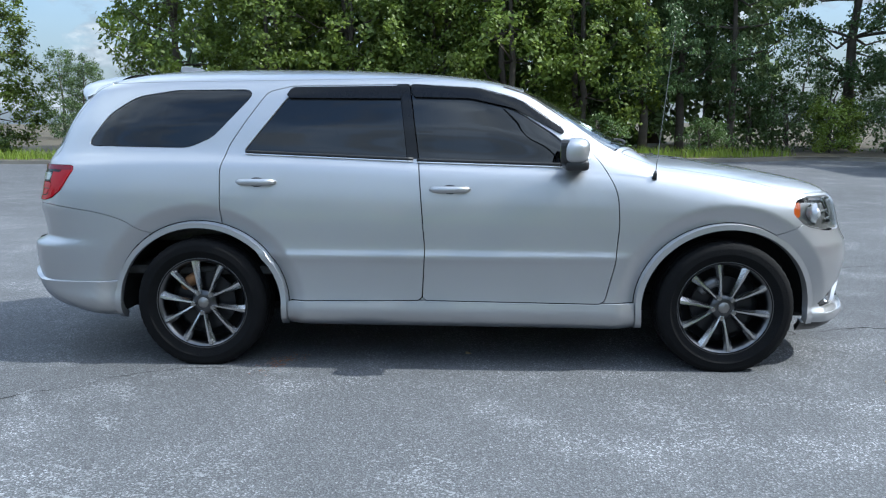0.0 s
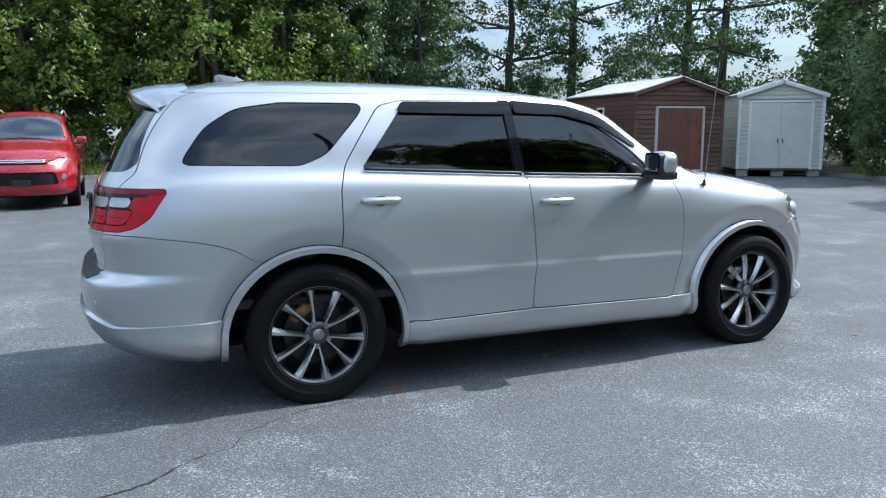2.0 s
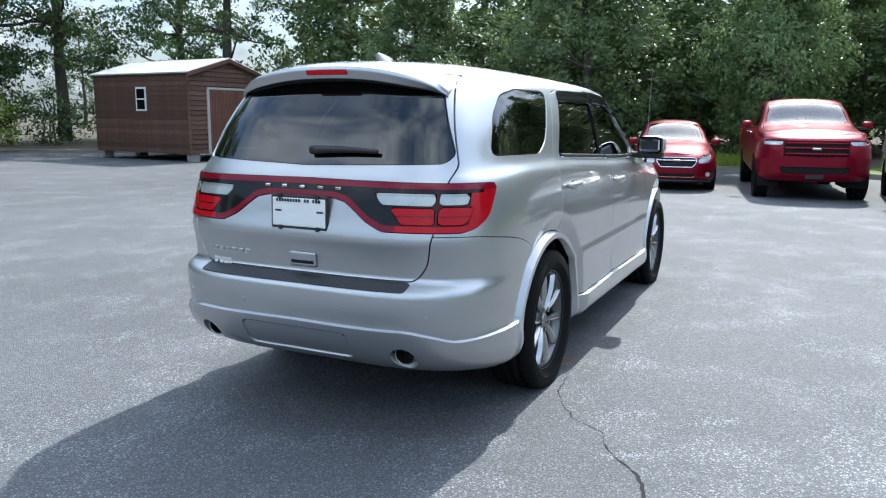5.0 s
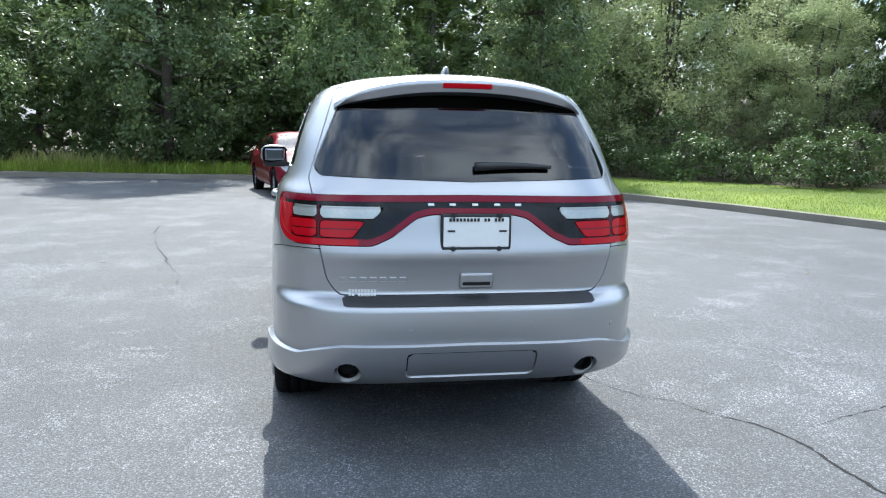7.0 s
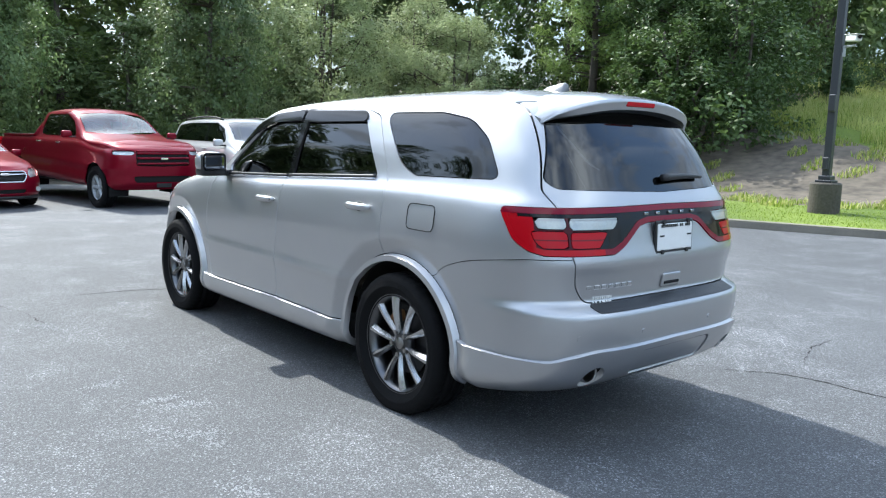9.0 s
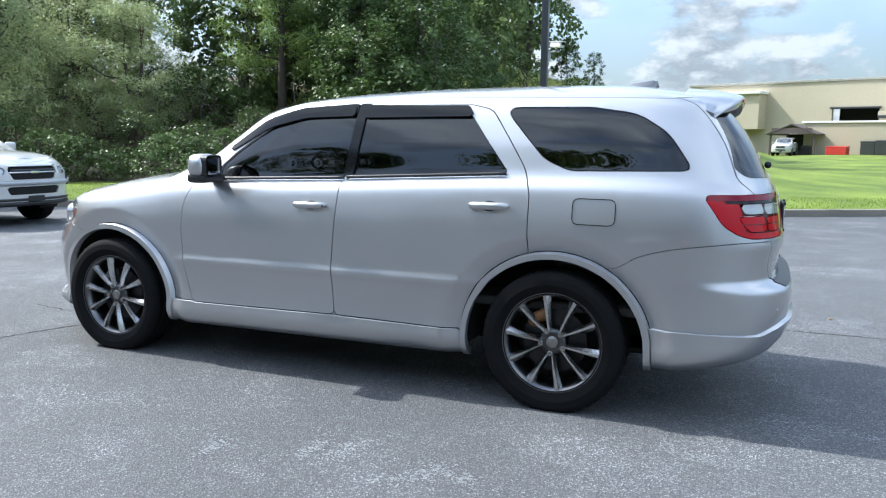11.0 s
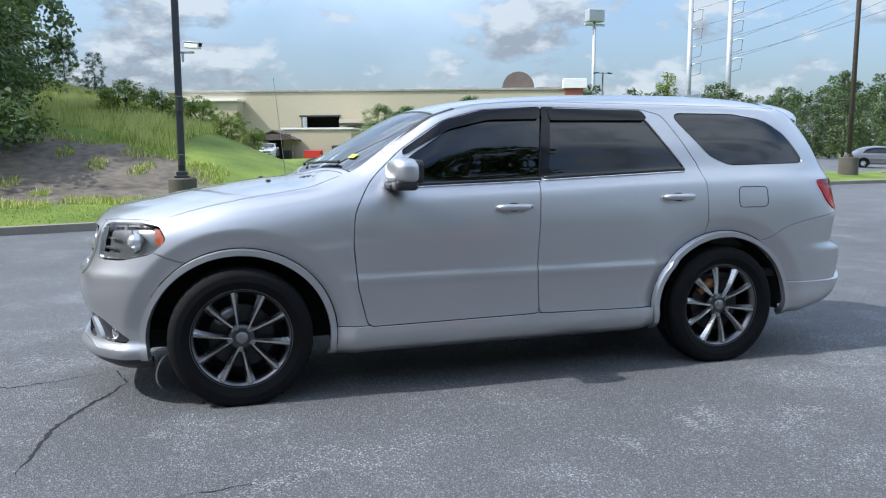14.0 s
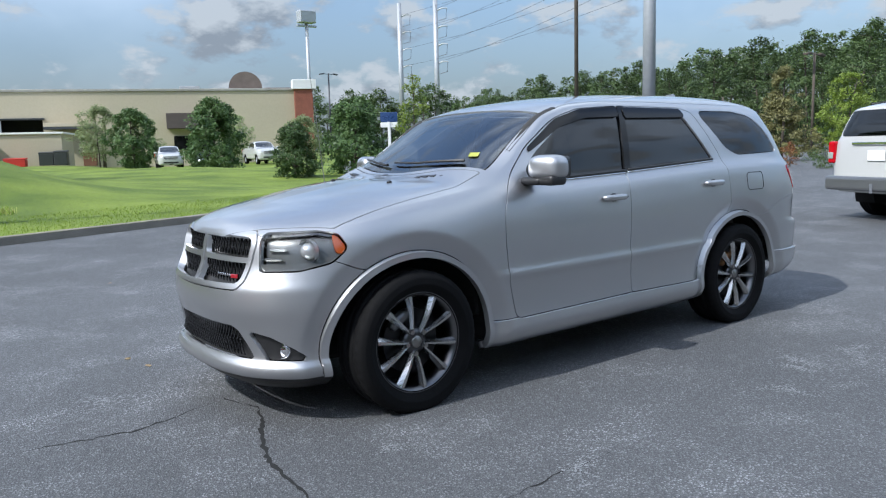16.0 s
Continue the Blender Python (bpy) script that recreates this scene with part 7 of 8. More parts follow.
col = lambda h: (min(1.0, 0.55 + 1.2 * h) * (1 - 0.75 * max(0.0, h - 0.35) / 0.65) ** 0.8)      # broad below, narrowing upwards
dome = lambda h: max(0.05, (1 - (max(0.0, h - 0.25) / 0.75) ** 2.2)) ** 0.5 * min(1.0, 0.72 + 1.1 * h)
PROTO = {
    "broadleaf": [lambda s=s: tree_proto("tree", s, 9.5, 3.1, 0.05, "mid", 310, 50, 0.18, "leafy mid-green tree at the edge of the car park", shape=lambda h: math.sin(math.pi * min(1.0, 0.30 + 0.62 * h)) ** 0.5, trunk_r=0.13, trunks=2) for s in (3, 8, 21)],
    "tall": [lambda s=s: tree_proto("tree", s, 14.0, 4.2, 0.20, "dark", 300, 58, 0.165, "tall dark tree with an open crown and bare lower trunk", trunk_r=0.24, clump_r=0.62, inner=0.3, squash=0.5) for s in (5, 13)],
    "holly": [lambda s=s: tree_proto("holly", s, 7.4, 3.1, 0.02, "holly", 600, 54, 0.135, "dense dark evergreen holly reaching the ground", shape=col, clump_r=0.44, inner=0.55, trunk_r=0.15) for s in (4, 17, 30)],
    "light": [lambda s=s: tree_proto("shrub", s, 5.6, 3.0, 0.03, "light", 260, 90, 0.115, "pale feathery green shrub by the lawn", "shrub", shape=dome, trunks=3, clump_r=0.45, trunk_r=0.07, aspect=0.32) for s in (6, 12)],
    "wood": [lambda s=s: tree_proto("tree", s, 13.0, 3.9, 0.03, "wood", 200, 27, 0.40, "dark woodland tree behind the hedge", shape=lambda h: math.sin(math.pi * min(1.0, 0.25 + 0.66 * h)) ** 0.5, clump_r=0.75, trunk_r=0.2) for s in (7, 19)],
    "vine": [lambda s=s: tree_proto("tree", s, 9.5, 3.4, 0.01, "vine", 330, 44, 0.165, "vine-covered green tree on the bank", shape=dome, clump_r=0.5, inner=0.62, trunk_r=0.15) for s in (9, 14)],
    "bush": [lambda s=s: tree_proto("bush", s, 4.2, 2.0, 0.01, "dark", 330, 40, 0.165, "rounded dark evergreen bush on the lawn", "bush", shape=dome, clump_r=0.32, inner=0.5, trunk_r=0.07) for s in (10, 15)],
    "olive": [lambda s=s: tree_proto("tree", s, 5.0, 2.4, 0.15, "light", 170, 40, 0.16, "small grey-green ornamental tree", clump_r=0.4, trunks=3, trunk_r=0.05) for s in (11,)],
    "far": [lambda s=s: tree_proto("tree", s, 14.0, 4.6, 0.02, "distance", 190, 40, 0.31, "distant green tree beyond the car park", clump_r=0.85, inner=0.4, trunk_r=0.2, shape=lambda h: math.sin(math.pi * min(1.0, 0.28 + 0.64 * h)) ** 0.5) for s in (16, 22)],
    "fardark": [lambda s=s: tree_proto("tree", s, 14.0, 4.2, 0.05, "distance", 180, 40, 0.31, "distant dark tree beyond the car park", clump_r=0.85, inner=0.4, trunk_r=0.2) for s in (23,)],
    "farback": [lambda s=s: tree_proto("tree", s, 14.0, 4.6, 0.02, "distance", 90, 28, 0.55, "distant tree in the wood beyond the car park", clump_r=1.0, inner=0.4, trunk_r=0.2, shape=lambda h: math.sin(math.pi * min(1.0, 0.28 + 0.64 * h)) ** 0.5) for s in (41,)],
    "yellow": [lambda s=s: tree_proto("shrub", s, 2.6, 1.6, 0.02, "yellow", 110, 40, 0.13, "sunlit yellow-green shrub behind the kerb", "shrub", shape=dome, clump_r=0.32, trunks=3, trunk_r=0.03) for s in (24,)],
    "rusty": [lambda s=s: tree_proto("tree", s, 4.6, 1.9, 0.1, "rust", 90, 36, 0.15, "small reddish ornamental tree", clump_r=0.35, trunks=2, trunk_r=0.05) for s in (25,)],
    "thicket": [lambda s=s: tree_proto("shrub", s, 4.2, 2.1, 0.01, "vine", 120, 52, 0.12, "vine-covered thicket at the edge of the wood", "shrub", shape=dome, clump_r=0.42, trunks=3, trunk_r=0.04) for s in (31, 32)],
    "sapling": [lambda s=s: tree_proto("tree", s, 6.5, 1.0, 0.18, "yellow", 60, 34, 0.15, "slender young tree with sparse light leaves", clump_r=0.34, trunk_r=0.05) for s in (36,)],
    "cone": [lambda s=s: tree_proto("tree", s, 5.8, 2.4, 0.05, "cone", 230, 50, 0.15, "olive-brown conical tree in the far car park", shape=lambda h: 1.05 - 0.9 * h, clump_r=0.34, trunk_r=0.1) for s in (33,)],
    "yellowtree": [lambda s=s: tree_proto("tree", s, 7.4, 2.7, 0.15, "yellow", 150, 44, 0.2, "bright yellow-green tree in the far car park", shape=dome, clump_r=0.5, trunk_r=0.12) for s in (34,)],
    "weed": [lambda s=s: tree_proto("shrub", s, 1.8, 1.5, 0.02, "vine", 64, 30, 0.115, "low leafy undergrowth shrub", "shrub", shape=dome, clump_r=0.34, trunks=3, trunk_r=0.02) for s in (26, 27)],
    "pine": [lambda s=s: pine_proto("pine", s, 9.5, 2.6, "young pine with long needles") for s in (28,)],
    "farpine": [lambda s=s: pine_proto("pine", s, 12.0, 2.2, "pine at the edge of the wood", 0.05) for s in (29,)],
}
_built = {}
_prng = np.random.default_rng(77)


def ground_at(x, y):
    return 0.0 if inside(np.array([[x, y]], float), LOT_LINE)[0] < 0 else land_z(x, y)


def plant(kind, x, y, scale=1.0, wide=1.0, group=""):
    """Stands a plant of that kind at a place, turned and sized at random."""
    v = int(_prng.integers(len(PROTO[kind])))
    s = scale * (0.93 + 0.14 * _prng.random())
    m = pose(x, y, ground_at(x, y) - 0.06, 0, 0, 360 * _prng.random()) @ Matrix.Diagonal((s * wide, s * wide, s, 1))
    if (kind, v) not in _built:
        ob = PROTO[kind][v]()
        _built[(kind, v)] = ob
        ob.matrix_basis = m
        ob.scale = ob.scale
    else:
        src = _built[(kind, v)]
        keep = src.matrix_basis.copy()
        src.matrix_basis = Matrix.Identity(4)
        ob = copy_thing(src, m)
        src.matrix_basis = keep
    if group:
        ob["group"] = group
    return ob


# north edge: a row of leafy trees, a second row and undergrowth behind
for _x, _y, _s in ((-25, 25.5, 0.80), (-19.4, 25.0, 0.74), (-11.6, 25.6, 1.02), (-8.0, 25.2, 1.0), (-4.9, 26.0, 1.08), (-1.8, 26.3, 1.0), (1.2, 26.0, 1.05), (4.2, 26.4, 1.0), ):
    plant("broadleaf", _x, _y, _s, 1.0, "trees along the north kerb")
for _x, _y, _s in ((6.6, 26.8, 0.85), (8.4, 28.2, 0.9), (10.4, 27.6, 0.82)):
    plant("tall", _x, _y, _s, 0.8)
for _x in range(-10, 12, 4):
    plant("wood", _x + 0.7, 31.5 + (_x % 3), 0.95)
for _x, _y, _s in ((-12, 34.5, 1.5), (-6.5, 33.0, 1.4), (-1.5, 35.0, 1.5), (4.0, 33.5, 1.4), (9.0, 35.5, 1.45)):
    plant("wood", _x, _y, _s)
for _x in (-27, -23.5, -19, -14, -10, -6.5, -3, 1, 4.5, 8.5):
    plant("weed", _x, 24.2 + 0.5 * math.sin(_x), 0.8)
for _x, _y in ((-34, 26), (-40, 25), (-31, 30)):
    plant("broadleaf", _x, _y, 0.9)
for _x, _y, _s in ((-40, 84, 0.55), (-31, 86, 0.6), (-48, 88, 0.6), (-22, 90, 0.55), (30, 70, 0.7), (38, 66, 0.6), (46, 60, 0.7), (-26, 62, 0.5), (-33, 58, 0.5), (-20, 66, 0.5), (-38, 64, 0.55)):
    plant("far", _x, _y, _s)
for _k, _x, _y, _s in (("weed", 13, 30, 1.7), ("weed", 11.3, 28.8, 1.5), ("weed", 16.5, 31, 1.8), ("weed", 21, 27, 1.6), ("weed", 23.5, 23.5, 1.6)):
    plant(_k, _x, _y, _s)
# north-east: open tall trees over the sheds
for _k, _x, _y, _s in (("tall", 18.9, 28.7, 1.0), ("tall", 16.3, 30.5, 0.95), ("tall", 22.6, 22.4, 1.05), ("tall", 27, 19, 0.95), ("tall", 24.5, 27, 1.0), ("wood", 24, 16.8, 0.62), ("weed", 12.8, 28.5, 1.3), ("yellow", 14.5, 27.5, 0.9), ("weed", 19.5, 24.5, 1.5), ("weed", 16.5, 27.0, 1.3)):
    plant(_k, _x, _y, _s)
# east: hollies behind the parked cars, wood beyond
for _x, _y, _s, _w in ((20.6, 11.5, 0.86, 0.98), (20.5, 5.0, 1.12, 1.04), (20.7, -0.8, 1.0, 0.80), (18.4, -6.6, 0.93, 0.85)):
    plant("holly", _x, _y, _s, _w, "hollies along the east kerb")
for _x, _y, _s, _w in ((21.6, -12.8, 1.25, 1.0), (23.4, -9.6, 1.35, 0.9), (18.3, -16.6, 0.86, 1.1), (20.6, -16.8, 1.05, 1.0)):
    plant("light", _x, _y, _s, _w)
for _x, _y in ((30, 13), (31, 7), (30, 1), (30.5, -5), (31, -11), (30, -16), (25.5, -21.5), (34, -16), (28, -24), (18, -24), (33, 4), (14.5, -26), (35, 11), (36, -2), (36, -10), (34, 24), (12.6, -34), (14, -38.5), (16, -42), (19, -45), (20, -36), (23, -41), (36, 4), (35, -5), (33, -23.5), (37, -27), (29.5, -20)):
    plant("wood", _x, _y, 0.95)
for _x, _y, _s in ((28.0, 1.9, 0.95), (28.0, -4.8, 1.0), (29, 8.4, 1.0), (29, -9, 1.0)):
    plant("farpine", _x, _y, _s)
# undergrowth behind the hollies
for _i in range(11):
    plant("wood", 24.6 + 0.7 * math.sin(2.3 * _i), -11.5 + 2.7 * _i, 0.40 + 0.05 * math.sin(1.7 * _i), 1.5)
# south-east: vine-covered trees and a pine at the foot of the hill
for _x, _y, _s in ((11.4, -21.4, 1.0), (12.4, -24.4, 1.1), (10.6, -19.4, 0.62), (16.6, -21.0, 1.15), (12.6, -27.5, 1.1), (14.2, -24.0, 1.3)):
    plant("vine", _x, _y, _s)
plant("pine", 13.5, -19.0, 1.05)
for _x, _y, _s in ((9.2, -16.0, 0.9), (11.0, -15.4, 0.8), (13.5, -14.4, 0.8), (8.6, -17.6, 1.0), (19.3, -8.9, 0.9), (16.2, -17.6, 1.2), (15.2, -18.6, 1.2)):
    plant("weed", _x, _y, _s)
# undergrowth along the foot of the wood, down to the lawn
for _i in range(15):
    _t = _i / 14
    plant("weed", 8.2 + 10.0 * _t + 0.4 * math.sin(5.0 * _i), -15.6 + 7.0 * _t + 0.4 * math.cos(3.0 * _i), 0.62 + 0.15 * math.sin(2.1 * _i), 1.2)
    if _i % 4 == 0:
        plant("thicket", 9.3 + 9.5 * _t, -17.4 + 7.4 * _t, (0.95 if _i < 2 else 0.40) + 0.08 * math.sin(1.7 * _i), 1.2)
# a thicket at the edge of the bank
for _k, _x, _y, _s in (("weed", 8.2, -16.8, 1.4), ("thicket", 8.1, -19.3, 1.1), ("thicket", 9.6, -19.2, 0.9), ("weed", 10.0, -21.6, 1.4), ("thicket", 10.6, -23.4, 0.9), ("weed", 11.0, -25.6, 1.5)):
    plant(_k, _x, _y, _s, 1.2)
# hilltop shrubs
for _k, _x, _y, _s in (("weed", 8.6, -33, 1.0), ("far", 9.6, -46, 0.24), ("far", 8.2, -48, 0.20), ("weed", 9.5, -29, 1.1), ("bush", 9.0, -28.5, 0.38), ("wood", 12.5, -47, 1.0), ("wood", 15.5, -51, 1.1)):
    plant(_k, _x, _y, _s)
for _x, _y, _s in ((4.6, -25.5, 0.50), (3.4, -26.6, 0.45), (2.1, -28.0, 0.50), (0.8, -29.6, 0.45), (-0.3, -31.2, 0.40)):
    plant("yellow", _x, _y, _s, 1.3)
# by the store
for _k, _x, _y, _s in (("bush", -16.7, -67.0, 1.28), ("olive", -14.8, -70.0, 1.15), ("olive", -18.6, -70.5, 1.0), ("bush", -16.1, -46.5, 1.06), ("bush", -12.9, -28.7, 0.60), ("bush", -16.7, -29.5, 0.90), ("olive", -24.0, -62.0, 0.95), ("olive", -17.0, -35.5, 0.62), ("sapling", -23.2, -33.5, 1.0)):
    plant(_k, _x, _y, _s)
# distant trees beyond the far car park
for _i in range(30):
    _az = radians(-130.5 - 0.98 * _i)
    _d = 128 - 1.3 * _i + 9 * math.sin(_i * 2.1)
    plant(("fardark", "far", "fardark")[_i % 3], 4 + _d * math.cos(_az), 4 + _d * math.sin(_az), 0.62 + 0.014 * _i * (1 if _i < 22 else 0.6) + 0.1 * math.sin(_i * 1.7))
for _i in range(22):
    _az = radians(-133.5 - 1.25 * _i)
    plant("farback", 4 + 140 * math.cos(_az), 4 + 140 * math.sin(_az), 0.84 + 0.021 * _i + 0.05 * math.sin(2.7 * _i))
for _i in range(16):
    _az = radians(-116.5 - 1.0 * _i)
    _d = 190 + 8 * math.sin(_i * 2.3)
    plant("farback", 4 + _d * math.cos(_az), 4 + _d * math.sin(_az), 1.0 + 0.12 * math.sin(_i * 1.3))
for _k, _x, _y, _s in (("rusty", -50, -31, 0.7), ("cone", -41.8, -20.7, 1.0), ("yellowtree", -50.7, -20.9, 0.78), ("rusty", -33, -15.5, 0.25), ("weed", -31, -13, 0.5), ("weed", -32, -11.5, 0.45), ("rusty", -60, -36, 0.9)):
    plant(_k, _x, _y, _s)


def blades_geo(rng, pts, h, w, n_seg=2):
    """Grass blades, each a narrow bent strip."""
    n = len(pts)
    az = rng.random(n) * 6.283
    side = np.stack([np.cos(az), np.sin(az), np.zeros(n)], 1) * (w * (0.6 + 0.8 * rng.random((n, 1))))
    hh = (h * (0.5 + 0.8 * rng.random((n, 1))))
    lean = rng.normal(size=(n, 3)) * (0.3, 0.3, 0) * hh
    p0, p1, p2 = pts, pts + lean * 0.3 + hh * (0, 0, 0.6), pts + lean + hh * (0, 0, 1.0)
    v = np.stack([p0 - side, p0 + side, p1 + side * 0.7, p1 - side * 0.7, p2 + side * 0.1, p2 - side * 0.1], 1).reshape(-1, 3)
    i = np.arange(n)[:, None] * 6
    f = np.concatenate([i + np.array((0, 1, 2, 3)), i + np.array((3, 2, 4, 5))])
    return v, f


def scatter(seed, n, inside_line, z=True):
    rng = np.random.default_rng(seed)
    line = np.asarray(inside_line, float)
    lo, hi = line.min(0), line.max(0)
    out = []
    while sum(len(o) for o in out) < n:
        q = lo + (hi - lo) * rng.random((n, 2))
        out.append(q[(inside(q, line) < 0) & (inside(q, LOT_LINE) > 0.17)])
    q = np.concatenate(out)[:n]
    return np.c_[q, land(q[:, 0], q[:, 1]) - 0.01]


for _sd, _n, _ln, _h, _w, _lf, _lb in (
        (1, 24000, [(17, -4.5), (12, -6.2), (2, -9.6), (-6, -13.4), (-7, -17), (2, -13.4), (9, -14), (17.5, -8.5)], 0.045, 0.006, "grass", "short mown grass beside the kerb"),
        (2, 9000, [(-30, 20.5), (12, 22.6), (12, 25.5), (-30, 24)], 0.34, 0.012, "grass", "rough grass along the north kerb"),
        (3, 7000, [(17.4, -3), (20, -3), (20.5, 13.5), (18, 13.5)], 0.30, 0.012, "grass", "rough grass along the east kerb"),
        (4, 800, [(18.6, 5.6), (20.2, 5.4), (20.6, 9.6), (19.2, 9.6)], 0.55, 0.014, "straw", "rough straw-green grass by the hollies"),
        (5, 60000, [(14, -19.5), (2.6, -19.2), (1.4, -26), (0.5, -42), (16, -46), (18, -24)], 0.42, 0.009, "straw", "tall straw-green grass on the hillside"),
        (6, 36000, [(14, -19.5), (2.6, -19.2), (1.4, -26), (0.5, -42), (16, -46), (18, -24)], 0.36, 0.011, "yellow", "green weeds on the hillside")):
    _q = scatter(_sd, _n, _ln)
    if _sd > 4:      # weeds grow in uneven clumps and leave the bare bank open
        _q = _q[inside(_q[:, :2], _bank) > 0.1]
        _q = _q[np.sin(1.3 * _q[:, 0] + 2.0 * np.sin(0.7 * _q[:, 1])) * np.sin(1.1 * _q[:, 1] + _sd) + 0.4 * np.sin(3.7 * _q[:, 0] + 2.9 * _q[:, 1]) > (-0.5 if _sd == 5 else 0.0)]
    _v, _fc = blades_geo(np.random.default_rng(_sd + 50), _q, _h, _w)
    tagged(quick_mesh("grass", _v, _fc, LEAF[_lf]), _lb, "grass", kind="stuff")

# weeds creeping over the edge of the bare bank, and in streaks down it
_q = scatter(7, 30000, [(9.5, -11.6), (2.2, -12.8), (0.4, -14.2), (0.4, -17.6), (4, -20.6), (8, -26), (11, -25), (10, -18)])
_e = inside(_q[:, :2], _bank)
_wob = 0.5 * np.sin(_q[:, 0] * 2.3 + 1.7 * np.sin(_q[:, 1] * 1.9)) + 0.35 * np.sin(_q[:, 1] * 4.1 + _q[:, 0] * 3.3)
_streak = np.sin(1.9 * _q[:, 1] + 0.9 * _q[:, 0] + 1.3 * np.sin(1.1 * _q[:, 0])) + 0.5 * np.sin(5.3 * _q[:, 0] - 2.0 * _q[:, 1])
_q = _q[((np.abs(_e + 0.15) < 0.42 + 0.5 * _wob) | ((_e < 0) & (_streak > 1.05)))]
_cut = len(_q) // 2
for _pts, _lf, _lb in ((_q[:_cut], "straw", "dry weeds round the bare bank"), (_q[_cut:], "grass", "green weeds round the bare bank")):
    _v, _fc = blades_geo(np.random.default_rng(71), _pts, 0.13, 0.014)
    tagged(quick_mesh("weeds", _v, _fc, LEAF[_lf]), _lb, "grass", kind="stuff")

# ---- sheds, poles, store ----
def shed(m, w, d, h_eave, h_apex, siding, label, trim_mat, roof_over=0.12, board=0.15, door_w=1.5, door_h=1.85, door_mats=("brown_door",), door_at=0.0, window=False):
    """A small gabled shed, front along +y of its frame; every board is a piece of its own."""
    sh = thing("shed", m, label, "shed")
    core = bmesh.new()
    prof = [(-w / 2, 0.25), (w / 2, 0.25), (w / 2, h_eave), (0, h_apex), (-w / 2, h_eave)]
    a = [core.verts.new((x, -0.02, z)) for x, z in prof]
    b = [core.verts.new((x, -d, z)) for x, z in prof]
    core.faces.new(a[::-1])
    core.faces.new(b)
    for i in range(5):
        core.faces.new((a[i], a[(i + 1) % 5], b[(i + 1) % 5], b[i]))
    bmesh.ops.recalc_face_normals(core, faces=core.faces)
    wall = part("wall", core, M[siding], sh)
    n = int((h_apex - 0.25) / board)
    meshes = {}
    for i in range(n):
        z0 = 0.25 + i * board
        half = w / 2 if z0 + board <= h_eave else w / 2 * max(0.0, (h_apex - z0 - board * 0.6) / (h_apex - h_eave))
        spans = [(-half, half)]
        if z0 < 0.25 + door_h:
            spans = [(-half, door_at - door_w / 2 - 0.06), (door_at + door_w / 2 + 0.06, half)]
        for s0, s1 in spans:
            if s1 - s0 > 0.08:
                key = round(s1 - s0, 2)
                if key not in meshes:
                    o = part("board", box_bm(s1 - s0, 0.03, board * 0.94, pose(0, 0, 0, 7, 0, 0), 0.012, 2), M[siding], wall)
                    meshes[key] = o.data
                else:
                    o = new("board", meshes[key])
                    o.parent = wall
                o.location = (0.5 * (s0 + s1), 0.004, z0 + board / 2)
        if z0 + board <= h_eave + 0.05:
            for sx in (-1, 1):
                key = ("side", 0)
                if key not in meshes:
                    o = part("board", box_bm(d, 0.03, board * 0.94, pose(0, 0, 0, 7, 0, 0), 0.012, 2), M[siding], wall)
                    meshes[key] = o.data
                else:
                    o = new("board", meshes[key])
                    o.parent = wall
                o.location = (sx * (w / 2 + 0.004), -d / 2, z0 + board / 2)
                o.rotation_euler = (0, 0, radians(-90 if sx < 0 else 90))
    ang = math.atan2(h_apex - h_eave, w / 2)
    L_ = math.hypot(h_apex - h_eave, w / 2) + 0.14
    for sx in (-1, 1):
        rf = box_bm(L_, d + 2 * roof_over, 0.05, pose(sx * (w / 4 + 0.03), -d / 2, 0.5 * (h_eave + h_apex) + 0.02, 0, math.degrees(ang) * sx, 0), 0.01, 1)
        part("roof", rf, M["shed_roof"], sh)
        part("barge_board", box_bm(L_, 0.03, 0.12, pose(sx * (w / 4 + 0.03), roof_over, 0.5 * (h_eave + h_apex) - 0.04, 0, math.degrees(ang) * sx, 0), 0.006, 1), M[trim_mat], sh)
        part("corner_trim", box_bm(0.10, 0.05, h_eave - 0.25, pose(sx * (w / 2 - 0.03), 0.012, 0.25 + (h_eave - 0.25) / 2), 0.008, 1), M[trim_mat], sh)
    nd = len(door_mats)
    for i, dm in enumerate(door_mats):
        ww = door_w / nd
        dx = door_at - door_w / 2 + ww * (i + 0.5)
        door = part("door", box_bm(ww - 0.015, 0.04, door_h - 0.06, pose(dx, 0.022, 0.28 + (door_h - 0.06) / 2), 0.006, 1), M[dm], sh)
        npl = max(3, int(ww / 0.12)) if nd == 1 else 1
        for j in range(npl):
            part("plank", box_bm(ww / npl - 0.008, 0.016, door_h - 0.10, pose(dx - ww / 2 + (j + 0.5) * ww / npl, 0.045, 0.28 + (door_h - 0.06) / 2), 0.004, 1), M[dm], door)
        part("handle", box_bm(0.03, 0.03, 0.14, pose(dx + (ww / 2 - 0.08) * (1 if i == 0 and nd > 1 else -1), 0.07, 1.2), 0.008, 1), M["black_plastic"], door)
    for sx in (-1, 1):
        part("door_trim", box_bm(0.095, 0.05, door_h, pose(door_at + sx * (door_w / 2 + 0.03), 0.03, 0.25 + door_h / 2), 0.006, 1), M["grey_trim" if siding == "brown_siding" else trim_mat], sh)
    part("door_sill", box_bm(door_w, 0.05, 0.07, pose(door_at, 0.034, 0.255), 0.006, 1), M["grey_trim" if siding == "brown_siding" else "stained"], sh)
